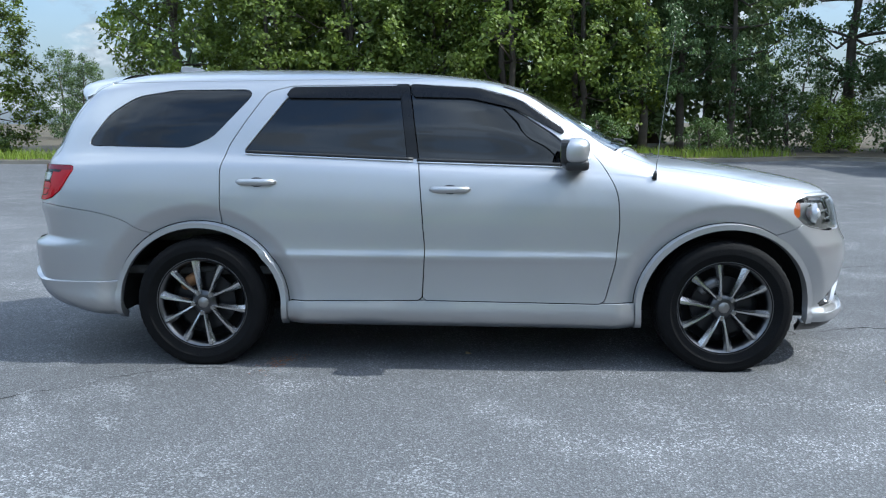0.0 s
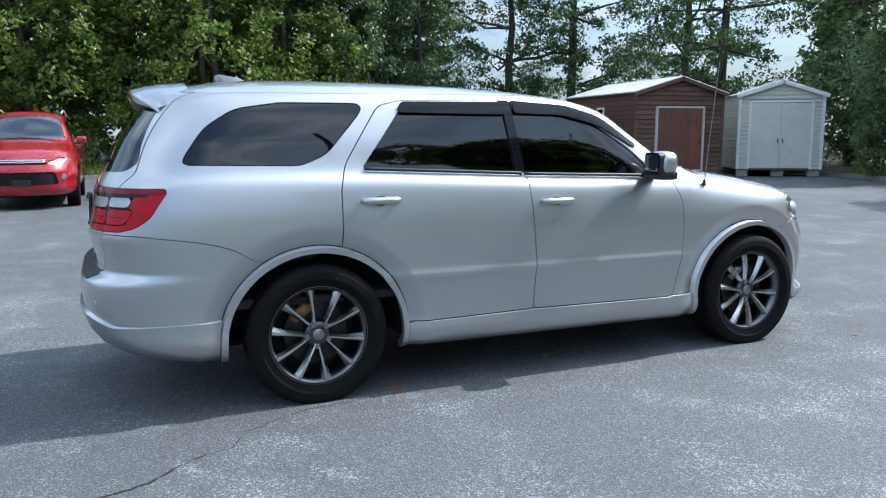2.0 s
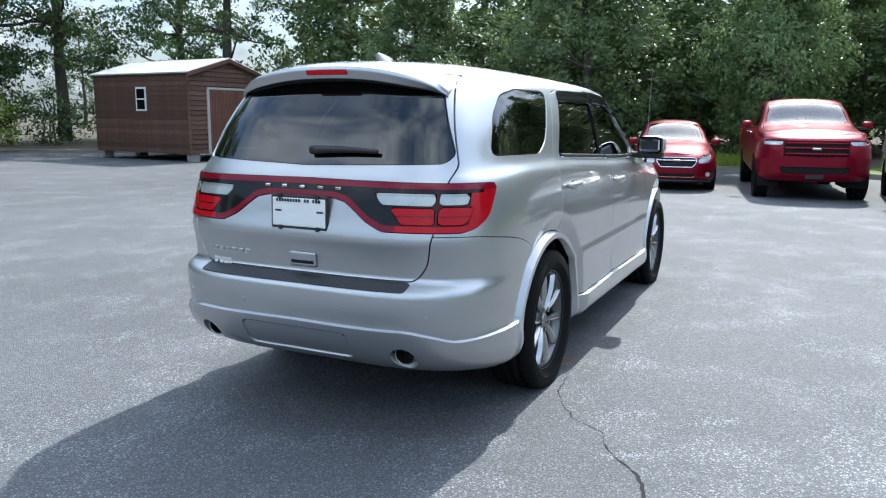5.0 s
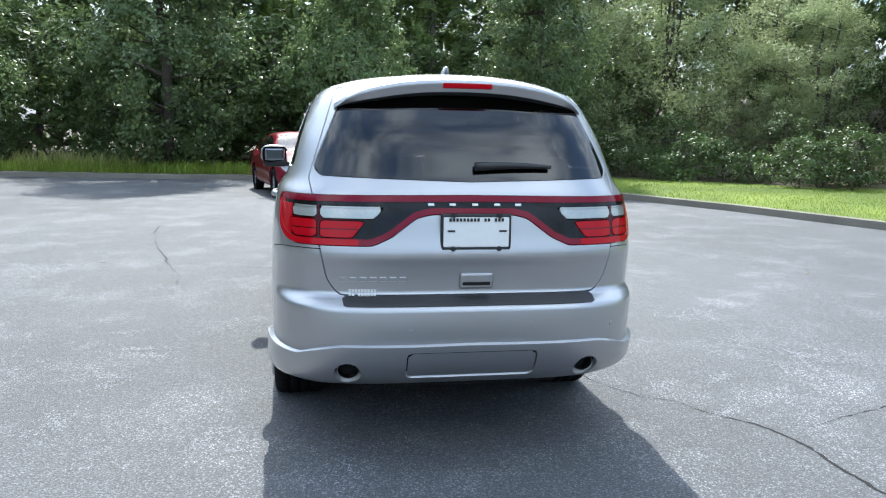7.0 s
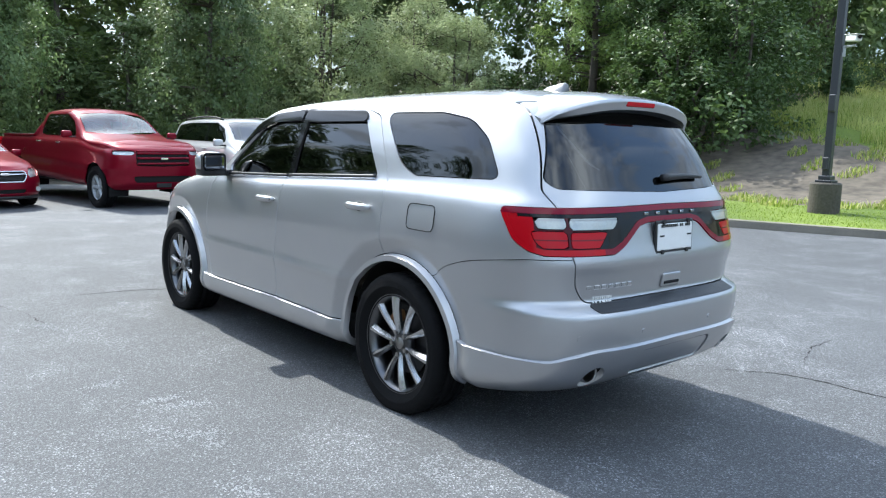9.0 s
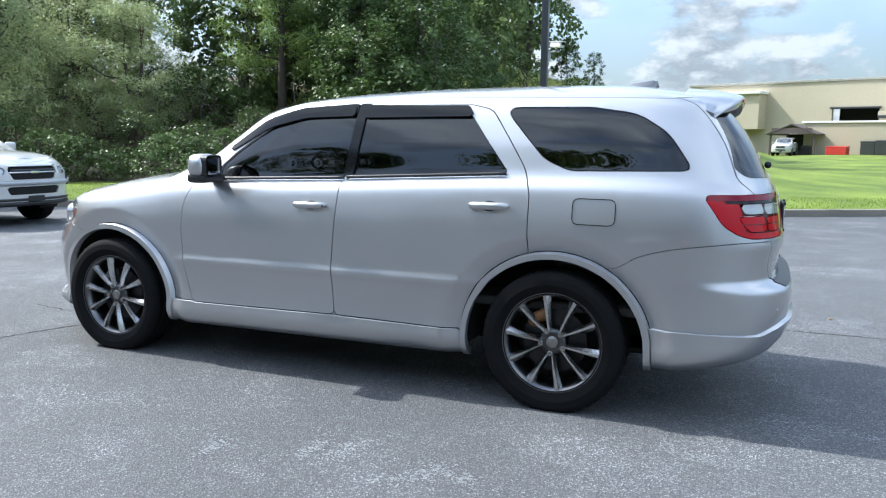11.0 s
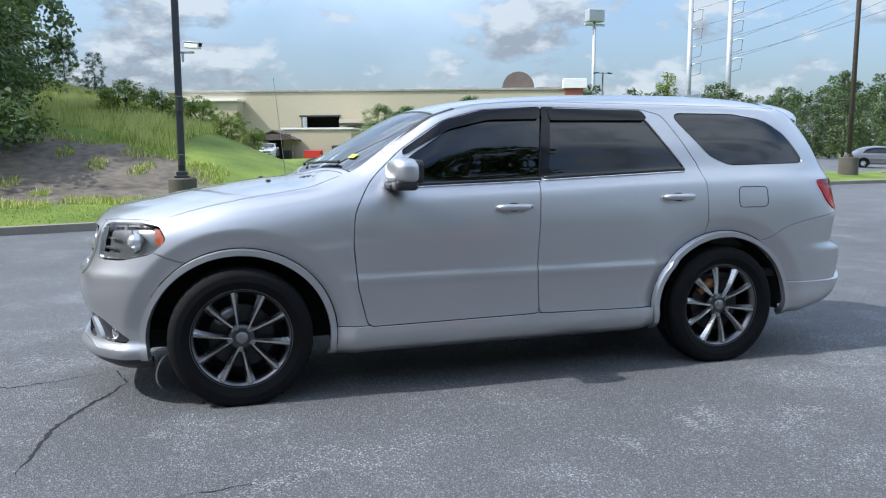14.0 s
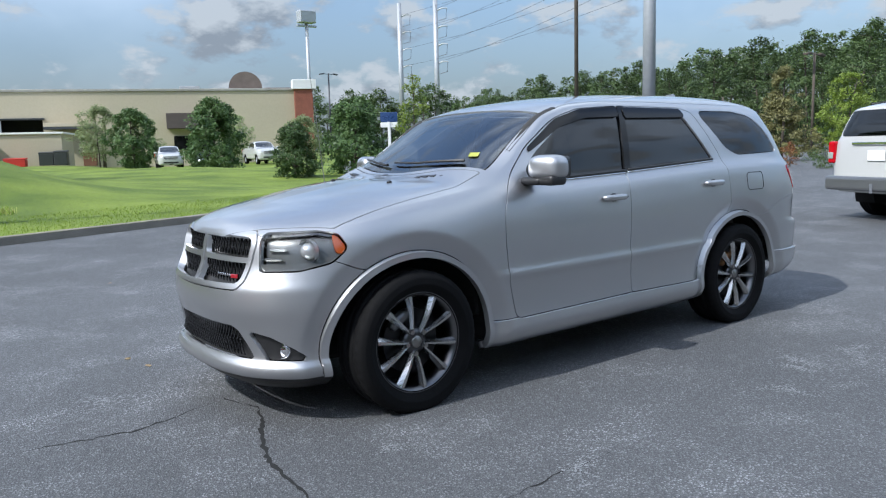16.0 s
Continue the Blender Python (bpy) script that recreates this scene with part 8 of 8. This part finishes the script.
    part("door_trim", box_bm(door_w + 0.13, 0.05, 0.07, pose(door_at, 0.032, 0.25 + door_h + 0.02), 0.006, 1), M["grey_trim" if siding == "brown_siding" else trim_mat], sh)
    if window:
        wf = part("window_frame", box_bm(0.05, 0.50, 0.76, pose(w / 2 + 0.02, -d * 0.47, 1.95), 0.008, 1), M["white_trim"], sh)
        for i in (-1, 1):
            part("pane", box_bm(0.02, 0.38, 0.30, pose(w / 2 + 0.042, -d * 0.47, 1.95 + i * 0.17), 0.004, 1), M["gloss_black"], wf)
    for sx in (-0.42, 0.0, 0.42):
        for yy in (-0.15, -d + 0.15):
            part("block", box_bm(0.38, 0.18, 0.24, pose(sx * w, yy, 0.125), 0.01, 1), M["concrete"], sh)
    return sh


shed(pose(14.42, 15.25, 0.0, 0, 0, 174.3), 3.3, 4.6, 2.74, 3.22, "brown_siding", "brown stained log-siding shed with a plank door", "brown_siding", door_w=1.68, door_h=2.02, door_at=0.0, window=True)
shed(pose(18.25, 14.75, 0.0, 0, 0, 147), 2.72, 2.8, 2.74, 3.18, "grey_siding", "pale grey metal shed with white double doors", "white_trim", board=0.13, door_w=1.92, door_h=2.24, door_mats=("grey_door", "grey_door"))


def lamp_post(x, y, h, r, mat, label, base=None, head=None, camera_box=False):
    z0 = ground_at(x, y)
    lp = thing("lamp_post", pose(x, y, z0), label, "lamp post")
    zb = 0.0
    if base:
        v, f = lathe([(0.0, -0.2), (base[0], -0.2), (base[0], base[1] - 0.03), (base[0] - 0.03, base[1]), (0.0, base[1])], 32, "z")
        mesh_object("base", v, f, M["stained"], lp, "dark-stained round concrete base")
        zb = base[1]
        part("base_plate", box_bm(0.32, 0.32, 0.05, pose(0, 0, zb + 0.025), 0.01, 1), M[mat], lp)
        part("collar", box_bm(0.24, 0.24, 0.10, pose(0, 0, zb + 0.09), 0.02, 2), M[mat], lp)
    if r[0] < 0:
        part("pole", box_bm(-2 * r[0], -2 * r[0], h - zb, pose(0, 0, zb + (h - zb) / 2), 0.02, 2), M[mat], lp)
    else:
        part("pole", cyl_bm(r[0], r[1], h - zb, 20, pose(0, 0, zb + (h - zb) / 2)), M[mat], lp, smooth=True)
    if head == "box":
        part("lamp_head", box_bm(1.6, 0.9, 1.1, pose(0, 0, h), 0.08, 2), M["pole_grey"], lp)
        part("bracket", box_bm(2.0, 0.2, 0.2, pose(0, 0, h - 0.8), 0.03, 1), M["pole_grey"], lp)
    if head == "twin":
        for sx in (-1, 1):
            part("arm", box_bm(0.8, 0.07, 0.07, pose(0.45 * sx, 0, h - 0.1), 0.01, 1), M[mat], lp)
            part("lamp_head", box_bm(0.7, 0.35, 0.16, pose(1.0 * sx, 0, h - 0.1, 0, 8 * sx, 0), 0.04, 2), M[mat], lp)
    if camera_box:
        cz = 3.42
        part("bracket", box_bm(0.30, 0.045, 0.045, pose(-0.22, 0.06, cz - 0.13, 0, 0, -20), 0.01, 1), M["pole_grey"], lp)
        part("bracket_stem", box_bm(0.05, 0.05, 0.22, pose(-0.12, 0.03, cz - 0.22), 0.01, 1), M["pole_grey"], lp)
        cb = part("camera_housing", box_bm(0.36, 0.13, 0.12, pose(-0.33, 0.16, cz, 0, -6, -35), 0.025, 2), M["white_trim"], lp, "white camera housing on a bracket")
        part("sun_hood", box_bm(0.42, 0.16, 0.015, pose(-0.34, 0.165, cz + 0.072, 0, -6, -35), 0.006, 1), M["white_trim"], cb)
        part("camera_lens", cyl_bm(0.045, 0.045, 0.02, 16, pose(-0.49, 0.27, cz + 0.015, 0, 84, -35)), M["gloss_black"], cb)
        part("junction_box", box_bm(0.13, 0.13, 0.34, pose(-0.02, 0.09, 2.2), 0.02, 1), M[mat], lp)
        part("junction_box", box_bm(0.12, 0.10, 0.26, pose(0.0, 0.09, 1.0), 0.02, 1), M[mat], lp)
    return lp


lamp_post(2.21, -12.72, 11.0, (-0.075, 0), "pole_dark", "dark square lamp post on a round concrete base with a camera", base=(0.30, 0.62), camera_box=True)


def polar(az, d, x0=3.0, y0=4.5):
    return x0 + d * math.cos(radians(az)), y0 + d * math.sin(radians(az))


floodlight = lamp_post(*polar(-118.1, 240), 12.6, (0.20, 0.15), "pole_grey", "tall grey floodlight mast beyond the store", head="box")
floodlight.matrix_basis = floodlight.matrix_basis @ Matrix.Scale(3.25, 4)
lamp_post(*polar(-119.2, 105), 11.2, (0.12, 0.10), "pole_dark", "dark twin-arm lamp post", head="twin")
lamp_post(*polar(-136.45, 41), 18.0, (0.11, 0.09), "bark", "slim weathered pole on a round concrete base", base=(0.42, 0.8))
lamp_post(-67.2, -50.0, 34.0, (0.72, 0.60), "pole_grey", "thick white steel mast")
lamp_post(*polar(-152.6, 62), 7.4, (0.10, 0.09), "bark", "wooden pole with cross arm", head="twin")
lamp_post(*polar(-147.0, 70), 5.0, (0.09, 0.08), "bark", "short wooden pole in the far car park")


def pylon(az, d, h, label):
    x, y = polar(az, d)
    py = thing("pylon", pose(x, y, 0, 0, 0, az - 100), label, "pylon")
    part("mast", cyl_bm(0.72, 0.55, h, 20, pose(0, 0, h / 2)), M["pole_grey"], py, smooth=True)
    for i in range(4):
        z = h - 3.5 - 4.2 * i
        v, f = tube([(0, 0, z), (1.6, 0, z + 0.7), (2.9, 0, z + 0.6)], [0.22, 0.16, 0.12], 6)
        mesh_object("cross_arm", v, f, M["pole_grey"], py)
        v, f = tube([(2.8, 0, z + 0.6), (2.6, 0, z - 1.8), (0.7, 0, z - 2.3)], [0.07, 0.08, 0.06], 6)
        mesh_object("insulator", v, f, M["pole_dark"], py)
    return x, y, h


_p1 = pylon(-124.7, 200, 37.5, "tall grey steel power pylon")
_p2 = pylon(-127.3, 192, 37.5, "tall grey steel power pylon")
for _i in range(4):
    for _a, _az2, _d2 in ((_p1, -150, 150), (_p2, -152, 120)):
        _e = polar(_az2, _d2)
        _z = _a[2] - 3.0 - 4.2 * _i
        _pts = [(_a[0] + (_e[0] - _a[0]) * t, _a[1] + (_e[1] - _a[1]) * t, _z + 14 * t - 10 * t * (1 - t) + 0.0) for t in np.linspace(0, 1, 24)]
        _v, _fc = tube(_pts, 0.032, 5)
        tagged(mesh_object("power_line", _v, _fc, M["pole_dark"]), "thin dark overhead power line", "cable")

# the store: long tan wall with a brick pier, openings, lean-to and roof plant
_A, _B = Vector((5.9, -97.0, 0)), Vector((-41.0, -78.0, 0))
_ang = math.degrees(math.atan2(_B.y - _A.y, _B.x - _A.x))
store = thing("store", pose(_A.x, _A.y, 0, 0, 0, _ang), "long tan stucco store with a brick end pier", "building")
# frame: x along the wall, +y ... towards the car park is the side of the camera
_sg = 1 if (Matrix.Rotation(radians(-_ang), 4, "Z") @ (Vector((0, 0, 0)) - _A)).y > 0 else -1


def store_part(name, x0, x1, z0, z1, y, t, mat, bevel=0.03, label="", parent=None):
    return part(name, box_bm(x1 - x0, t, z1 - z0, pose(0.5 * (x0 + x1), _sg * y, 0.5 * (z0 + z1)), bevel, 1), M[mat], parent or store, label)


_wall = bmesh.new()
for x0, x1, z0, z1 in ((0, 16.6, 0, 8.4), (16.6, 21.3, 5.5, 8.4), (21.3, 48.2, 0, 8.4)):
    box_bm(x1 - x0, 0.5, z1 - z0, pose(0.5 * (x0 + x1), 0, 0.5 * (z0 + z1)), 0, 1, _wall)
box_bm(48.0, 30, 0.3, pose(24, -_sg * 15, 8.0), 0, 1, _wall)
part("wall", _wall, M["stucco"], store)
store_part("side_wall", -0.3, 0.2, 0, 8.4, -15, 30, "stucco")
store_part("parapet", -0.2, 48.4, 8.38, 8.65, 0.05, 0.7, "concrete")
_pier = store_part("pier", 48.2, 50.3, 0, 9.0, 0.2, 1.6, "brick_red", label="red brick corner pier")
store_part("pier_cap", 48.0, 50.7, 8.5, 9.6, 0.2, 2.0, "white_trim")
# near-black sheet set back in the opening paints the bay's inner shade
store_part("loading_bay", 16.6, 21.3, 0, 5.5, -2.5, 0.4, "seam", label="open loading bay, its shade a near-black sheet")
store_part("bay_lintel", 16.4, 21.5, 5.4, 5.6, 0.1, 0.8, "pole_dark")
_low = store_part("bin_enclosure", 16.9, 24.6, 0, 3.7, 6.0, 6.0, "stucco", label="low tan wall round the bins")
store_part("wall_cap", 16.7, 24.8, 3.65, 3.85, 6.0, 6.3, "white_trim")
store_part("awning", 34.0, 39.6, 4.2, 5.9, 0.9, 1.6, "awning", label="brown sloping awning")
store_part("lean_to", 2.0, 9.4, 3.2, 7.2, 1.2, 2.2, "stucco")
store_part("lean_to_roof", 1.8, 9.6, 7.2, 7.5, 1.3, 2.8, "white_trim")
store_part("door", 3.2, 4.2, 1.5, 4.0, 2.36, 0.1, "white_trim")
store_part("window_band", 34.6, 38.2, 1.8, 3.4, 0.3, 0.15, "gloss_black")
store_part("canopy", 21.6, 26.5, 4.6, 5.0, 0.9, 1.8, "stucco")
store_part("canopy_edge", 21.6, 26.5, 4.3, 4.6, 1.75, 0.1, "pole_dark")
_v, _fc = lathe([(0.0, -2.2), (1.9, -2.2), (1.9, 2.2), (0.0, 2.2)], 32)
mesh_object("roof_vent", _v + np.array((42.8, -_sg * 3, 8.75)), [q[::-1] for q in _fc], M["vent"], store, "brown half-round roof vent")
store_part("roof_unit", 35.4, 37.6, 8.5, 9.2, -4, 2, "pole_grey")
store_part("roof_unit", 45.0, 48.0, 8.4, 8.9, -3, 2, "brown_siding")
carport = thing("carport", pose(*(_A + Matrix.Rotation(radians(_ang), 4, "Z") @ Vector((16.4, _sg * 8.5, 0))), 0, 0, _ang) @ Matrix.Scale(0.86, 4), "dark gabled carport beside the store", "carport")
for sx in (-1, 1):
    part("roof", box_bm(3.2, 6, 0.15, pose(sx * 1.45, 0, 3.5, 0, 22 * sx, 0), 0.02, 1), M["awning"], carport)
    for yy in (-2.6, 2.6):
        part("post", box_bm(0.2, 0.2, 3.1, pose(sx * 2.5, yy, 1.55), 0.02, 1), M["awning"], carport)
part("gable", box_bm(4.6, 0.1, 0.7, pose(0, _sg * 2.9, 3.3), 0.02, 1), M["awning"], carport)
# near-black sheet across the back puts the carport's inner shade into colour
part("shade_sheet", box_bm(5.0, 0.1, 3.0, pose(0, -_sg * 2.9, 1.5), 0.02, 1), M["seam"], carport)


def on_store(s, out):
    return _A + Matrix.Rotation(radians(_ang), 4, "Z") @ Vector((s, _sg * out, 0))


for _s, _o, _sz, _mt, _nm, _lb in ((20.6, 10.2, (1.9, 1.0, 0.9), "red_thing", "cart", "red plastic utility cart by the bin wall"), (23.4, 10.2, (1.3, 1.1, 1.4), "pole_dark", "bin", "dark wheeled bin by the wall"), (24.7, 10.4, (1.2, 1.1, 1.5), "pole_dark", "bin", "dark wheeled bin by the wall"), (17.6, 10.0, (0.9, 0.8, 1.0), "black_plastic", "bin", "small black bin by the wall"), (27.2, 9.8, (1.2, 0.9, 1.5), "brown_door", "crate", "brown wooden crate beside the bin wall")):
    _q = on_store(_s, _o)
    _t = thing(_nm, pose(_q.x, _q.y, land_z(_q.x, _q.y), 0, 0, _ang), _lb, _nm)
    part("body", box_bm(_sz[0], _sz[1], _sz[2] * 0.8, pose(0, 0, _sz[2] * 0.45), 0.06, 2), M[_mt], _t)
    part("lid", box_bm(_sz[0] * 1.04, _sz[1] * 1.04, _sz[2] * 0.12, pose(0, 0, _sz[2] * 0.92, 4, 0, 0), 0.04, 2), M[_mt], _t)


def road_sign(x, y, z, w, h):
    sg = thing("store_sign", pose(x, y, 0, 0, 0, -35), "blue and white roadside store sign on a post", "sign")
    part("post", box_bm(0.5, 0.5, z, pose(0, 0, z / 2), 0.04, 1), M["white_trim"], sg)
    part("panel", box_bm(w, 0.3, h, pose(0, 0, z + h / 2), 0.05, 1), M["blue_paint"], sg)
    part("base_panel", box_bm(w, 0.3, h * 0.5, pose(0, 0, z - h * 0.3), 0.05, 1), M["white_trim"], sg)


road_sign(-73.0, -110.0, 6.0, 3.0, 1.7)

# ---- cracks, litter and marks on the asphalt ----
M["crack"] = material("crack_shadow", (0.012, 0.012, 0.012), 0.95, spread=0.3)
M["dirt"] = material("rusty_dirt", (0.23, 0.10, 0.045), 0.95, spread=0.5, grain=60)
M["leaf_litter"] = material("dry_leaf", (0.30, 0.22, 0.12), 0.9, spread=0.4)
M["scuff"] = material("pale_scuff", (0.24, 0.25, 0.26), 0.9, spread=0.3, grain=80)


def crack(points, width=0.012, seed=0, rough=0.05):
    """A crack: a narrow ragged strip through the given places, branching in width."""
    rng = np.random.default_rng(seed)
    pts = np.array(points, float)
    d = np.r_[0, np.cumsum(np.linalg.norm(np.diff(pts, axis=0), axis=1))]
    t = np.arange(0, d[-1], 0.035)
    p = np.stack([np.interp(t, d, pts[:, k]) for k in (0, 1)], 1)
    wob = np.cumsum(rng.normal(size=(len(t), 2)), 0)
    wob -= np.linspace(0, 1, len(t))[:, None] * wob[-1]
    p = p + wob * rough * 0.10 + rng.normal(size=p.shape) * 0.004
    dr = np.gradient(p, axis=0)
    dr /= np.linalg.norm(dr, axis=1)[:, None] + 1e-9
    nrm = np.stack([-dr[:, 1], dr[:, 0]], 1)
    w = width * np.clip(0.55 + 0.5 * np.sin(t * 2.3 + seed) + rng.normal(size=len(t)) * 0.35, 0.15, 2.2) * np.clip(np.minimum(t, t[-1] - t) / 0.3, 0.1, 1)
    v = np.concatenate([np.c_[p + nrm * w[:, None] / 2, np.full(len(t), 0.0015)], np.c_[p - nrm * w[:, None] / 2, np.full(len(t), 0.0015)]])
    n = len(t)
    f = [(i, n + i, n + i + 1, i + 1) for i in range(n - 1)]
    ob = mesh_object("crack", v, f, M["crack"])
    return tagged(ob, "thin dark crack in the asphalt", "crack", kind="structure")


def flake(x, y, r, seed, mat, name="leaf", label="dry brown leaf lying on the asphalt", h=0.012):
    rng = np.random.default_rng(seed)
    bm = bmesh.new()
    n = 7
    ring = [bm.verts.new((r * (0.5 + 0.6 * rng.random()) * math.cos(6.283 * i / n) * 1.5, r * (0.5 + 0.6 * rng.random()) * math.sin(6.283 * i / n), 0.002 + h * rng.random())) for i in range(n)]
    top = bm.verts.new((0, 0, h * 1.2))
    for i in range(n):
        bm.faces.new((ring[i], ring[(i + 1) % n], top))
    me = bpy.data.meshes.new(name)
    bm.to_mesh(me)
    bm.free()
    me.materials.append(M[mat])
    ob = new(name, me)
    ob.matrix_basis = pose(x, y, 0, 0, 0, 360 * rng.random())
    return tagged(ob, label, name)


CRACKS = (
    (0.016, [(-1.17, -0.90), (-1.64, -0.96), (-1.94, -1.14), (-2.05, -1.30), (-2.30, -1.42), (-2.42, -1.53), (-2.69, -1.60), (-2.98, -1.62), (-3.25, -1.63), (-4.1, -1.5)]),
    (0.015, [(-2.45, -1.60), (-2.48, -1.86), (-2.37, -2.13), (-2.28, -2.44), (-2.27, -2.83)]),
    (0.020, [(2.0, -0.18), (2.26, -0.05), (2.19, 0.22), (2.32, 0.55), (2.44, 0.98), (2.50, 1.45), (2.51, 1.62)]),
    (0.013, [(2.26, -0.05), (2.49, 0.02), (2.81, 0.15), (3.04, 0.10), (3.40, 0.06)]),
    (0.015, [(6.4, 2.9), (5.56, 2.84), (3.86, 2.49), (2.68, 2.16), (1.95, 1.97), (1.20, 1.91)]),
)
for _i, (_w, _pts) in enumerate(CRACKS):
    crack(_pts, _w, _i + 3)


def scuff(x, y, r, seed, mat="scuff", label="pale scuffed patch on the asphalt"):
    """A ragged scatter of pale chips where the seal coat has been scraped off."""
    rng = np.random.default_rng(seed)
    n = int(330 * (r / 0.12) ** 1.3)
    az = rng.random() * 3.14
    q = rng.normal(size=(n, 2)) * (r * 1.1, r * 0.45)
    q += 0.25 * r * np.sin(q[:, ::-1] * 21 + seed)
    c, s = math.cos(az), math.sin(az)
    q = np.stack([q[:, 0] * c - q[:, 1] * s + x, q[:, 0] * s + q[:, 1] * c + y], 1)
    k = (0.002 + 0.0055 * rng.random((n, 1)) ** 2)
    a0 = rng.random(n) * 6.283
    v = []
    for j in range(4):
        a = a0 + j * 1.5708 + rng.normal(size=n) * 0.3
        v.append(np.c_[q + k * np.stack([np.cos(a) * 1.5, np.sin(a)], 1), 0.0012 + 0.0006 * rng.random(n)])
    ob = quick_mesh("scuff_mark", np.stack(v, 1).reshape(-1, 3), np.arange(4 * n).reshape(n, 4), M[mat])
    return tagged(ob, label, "scuff mark", kind="structure")


for _i, (_x, _y, _r) in enumerate(((1.14, -1.64, 0.17), (-1.09, -0.97, 0.10), (-1.81, -1.34, 0.08), (-1.69, -1.77, 0.07), (-1.03, -2.29, 0.08), (-0.05, -2.38, 0.22), (0.35, -1.67, 0.07), (-2.25, -1.49, 0.06), (-1.31, -2.65, 0.10),
                                 (-0.79, 1.75, 0.07), (-1.37, 1.84, 0.08), (-1.95, 1.96, 0.09), (-0.18, 1.97, 0.08), (1.91, 1.21, 0.06), (1.46, 1.95, 0.09), (2.77, -0.5, 0.08), (-2.27, 1.2, 0.08), (-1.46, -2.53, 0.20), (-1.21, 1.88, 0.08), (-0.63, 1.80, 0.07), (-1.19, -2.57, 0.16))):
    scuff(_x, _y, _r, 40 + _i)
scuff(-1.06, -0.82, 0.09, 90, "dirt", "rusty orange dirt patch on the asphalt")
for _i, (_x, _y) in enumerate(((2.43, -1.32), (2.38, -1.04), (1.66, -4.74), (0.05, -0.6), (2.9, 2.9), (-3.1, -2.2))):
    flake(_x, _y, 0.022, 60 + _i, "leaf_litter")
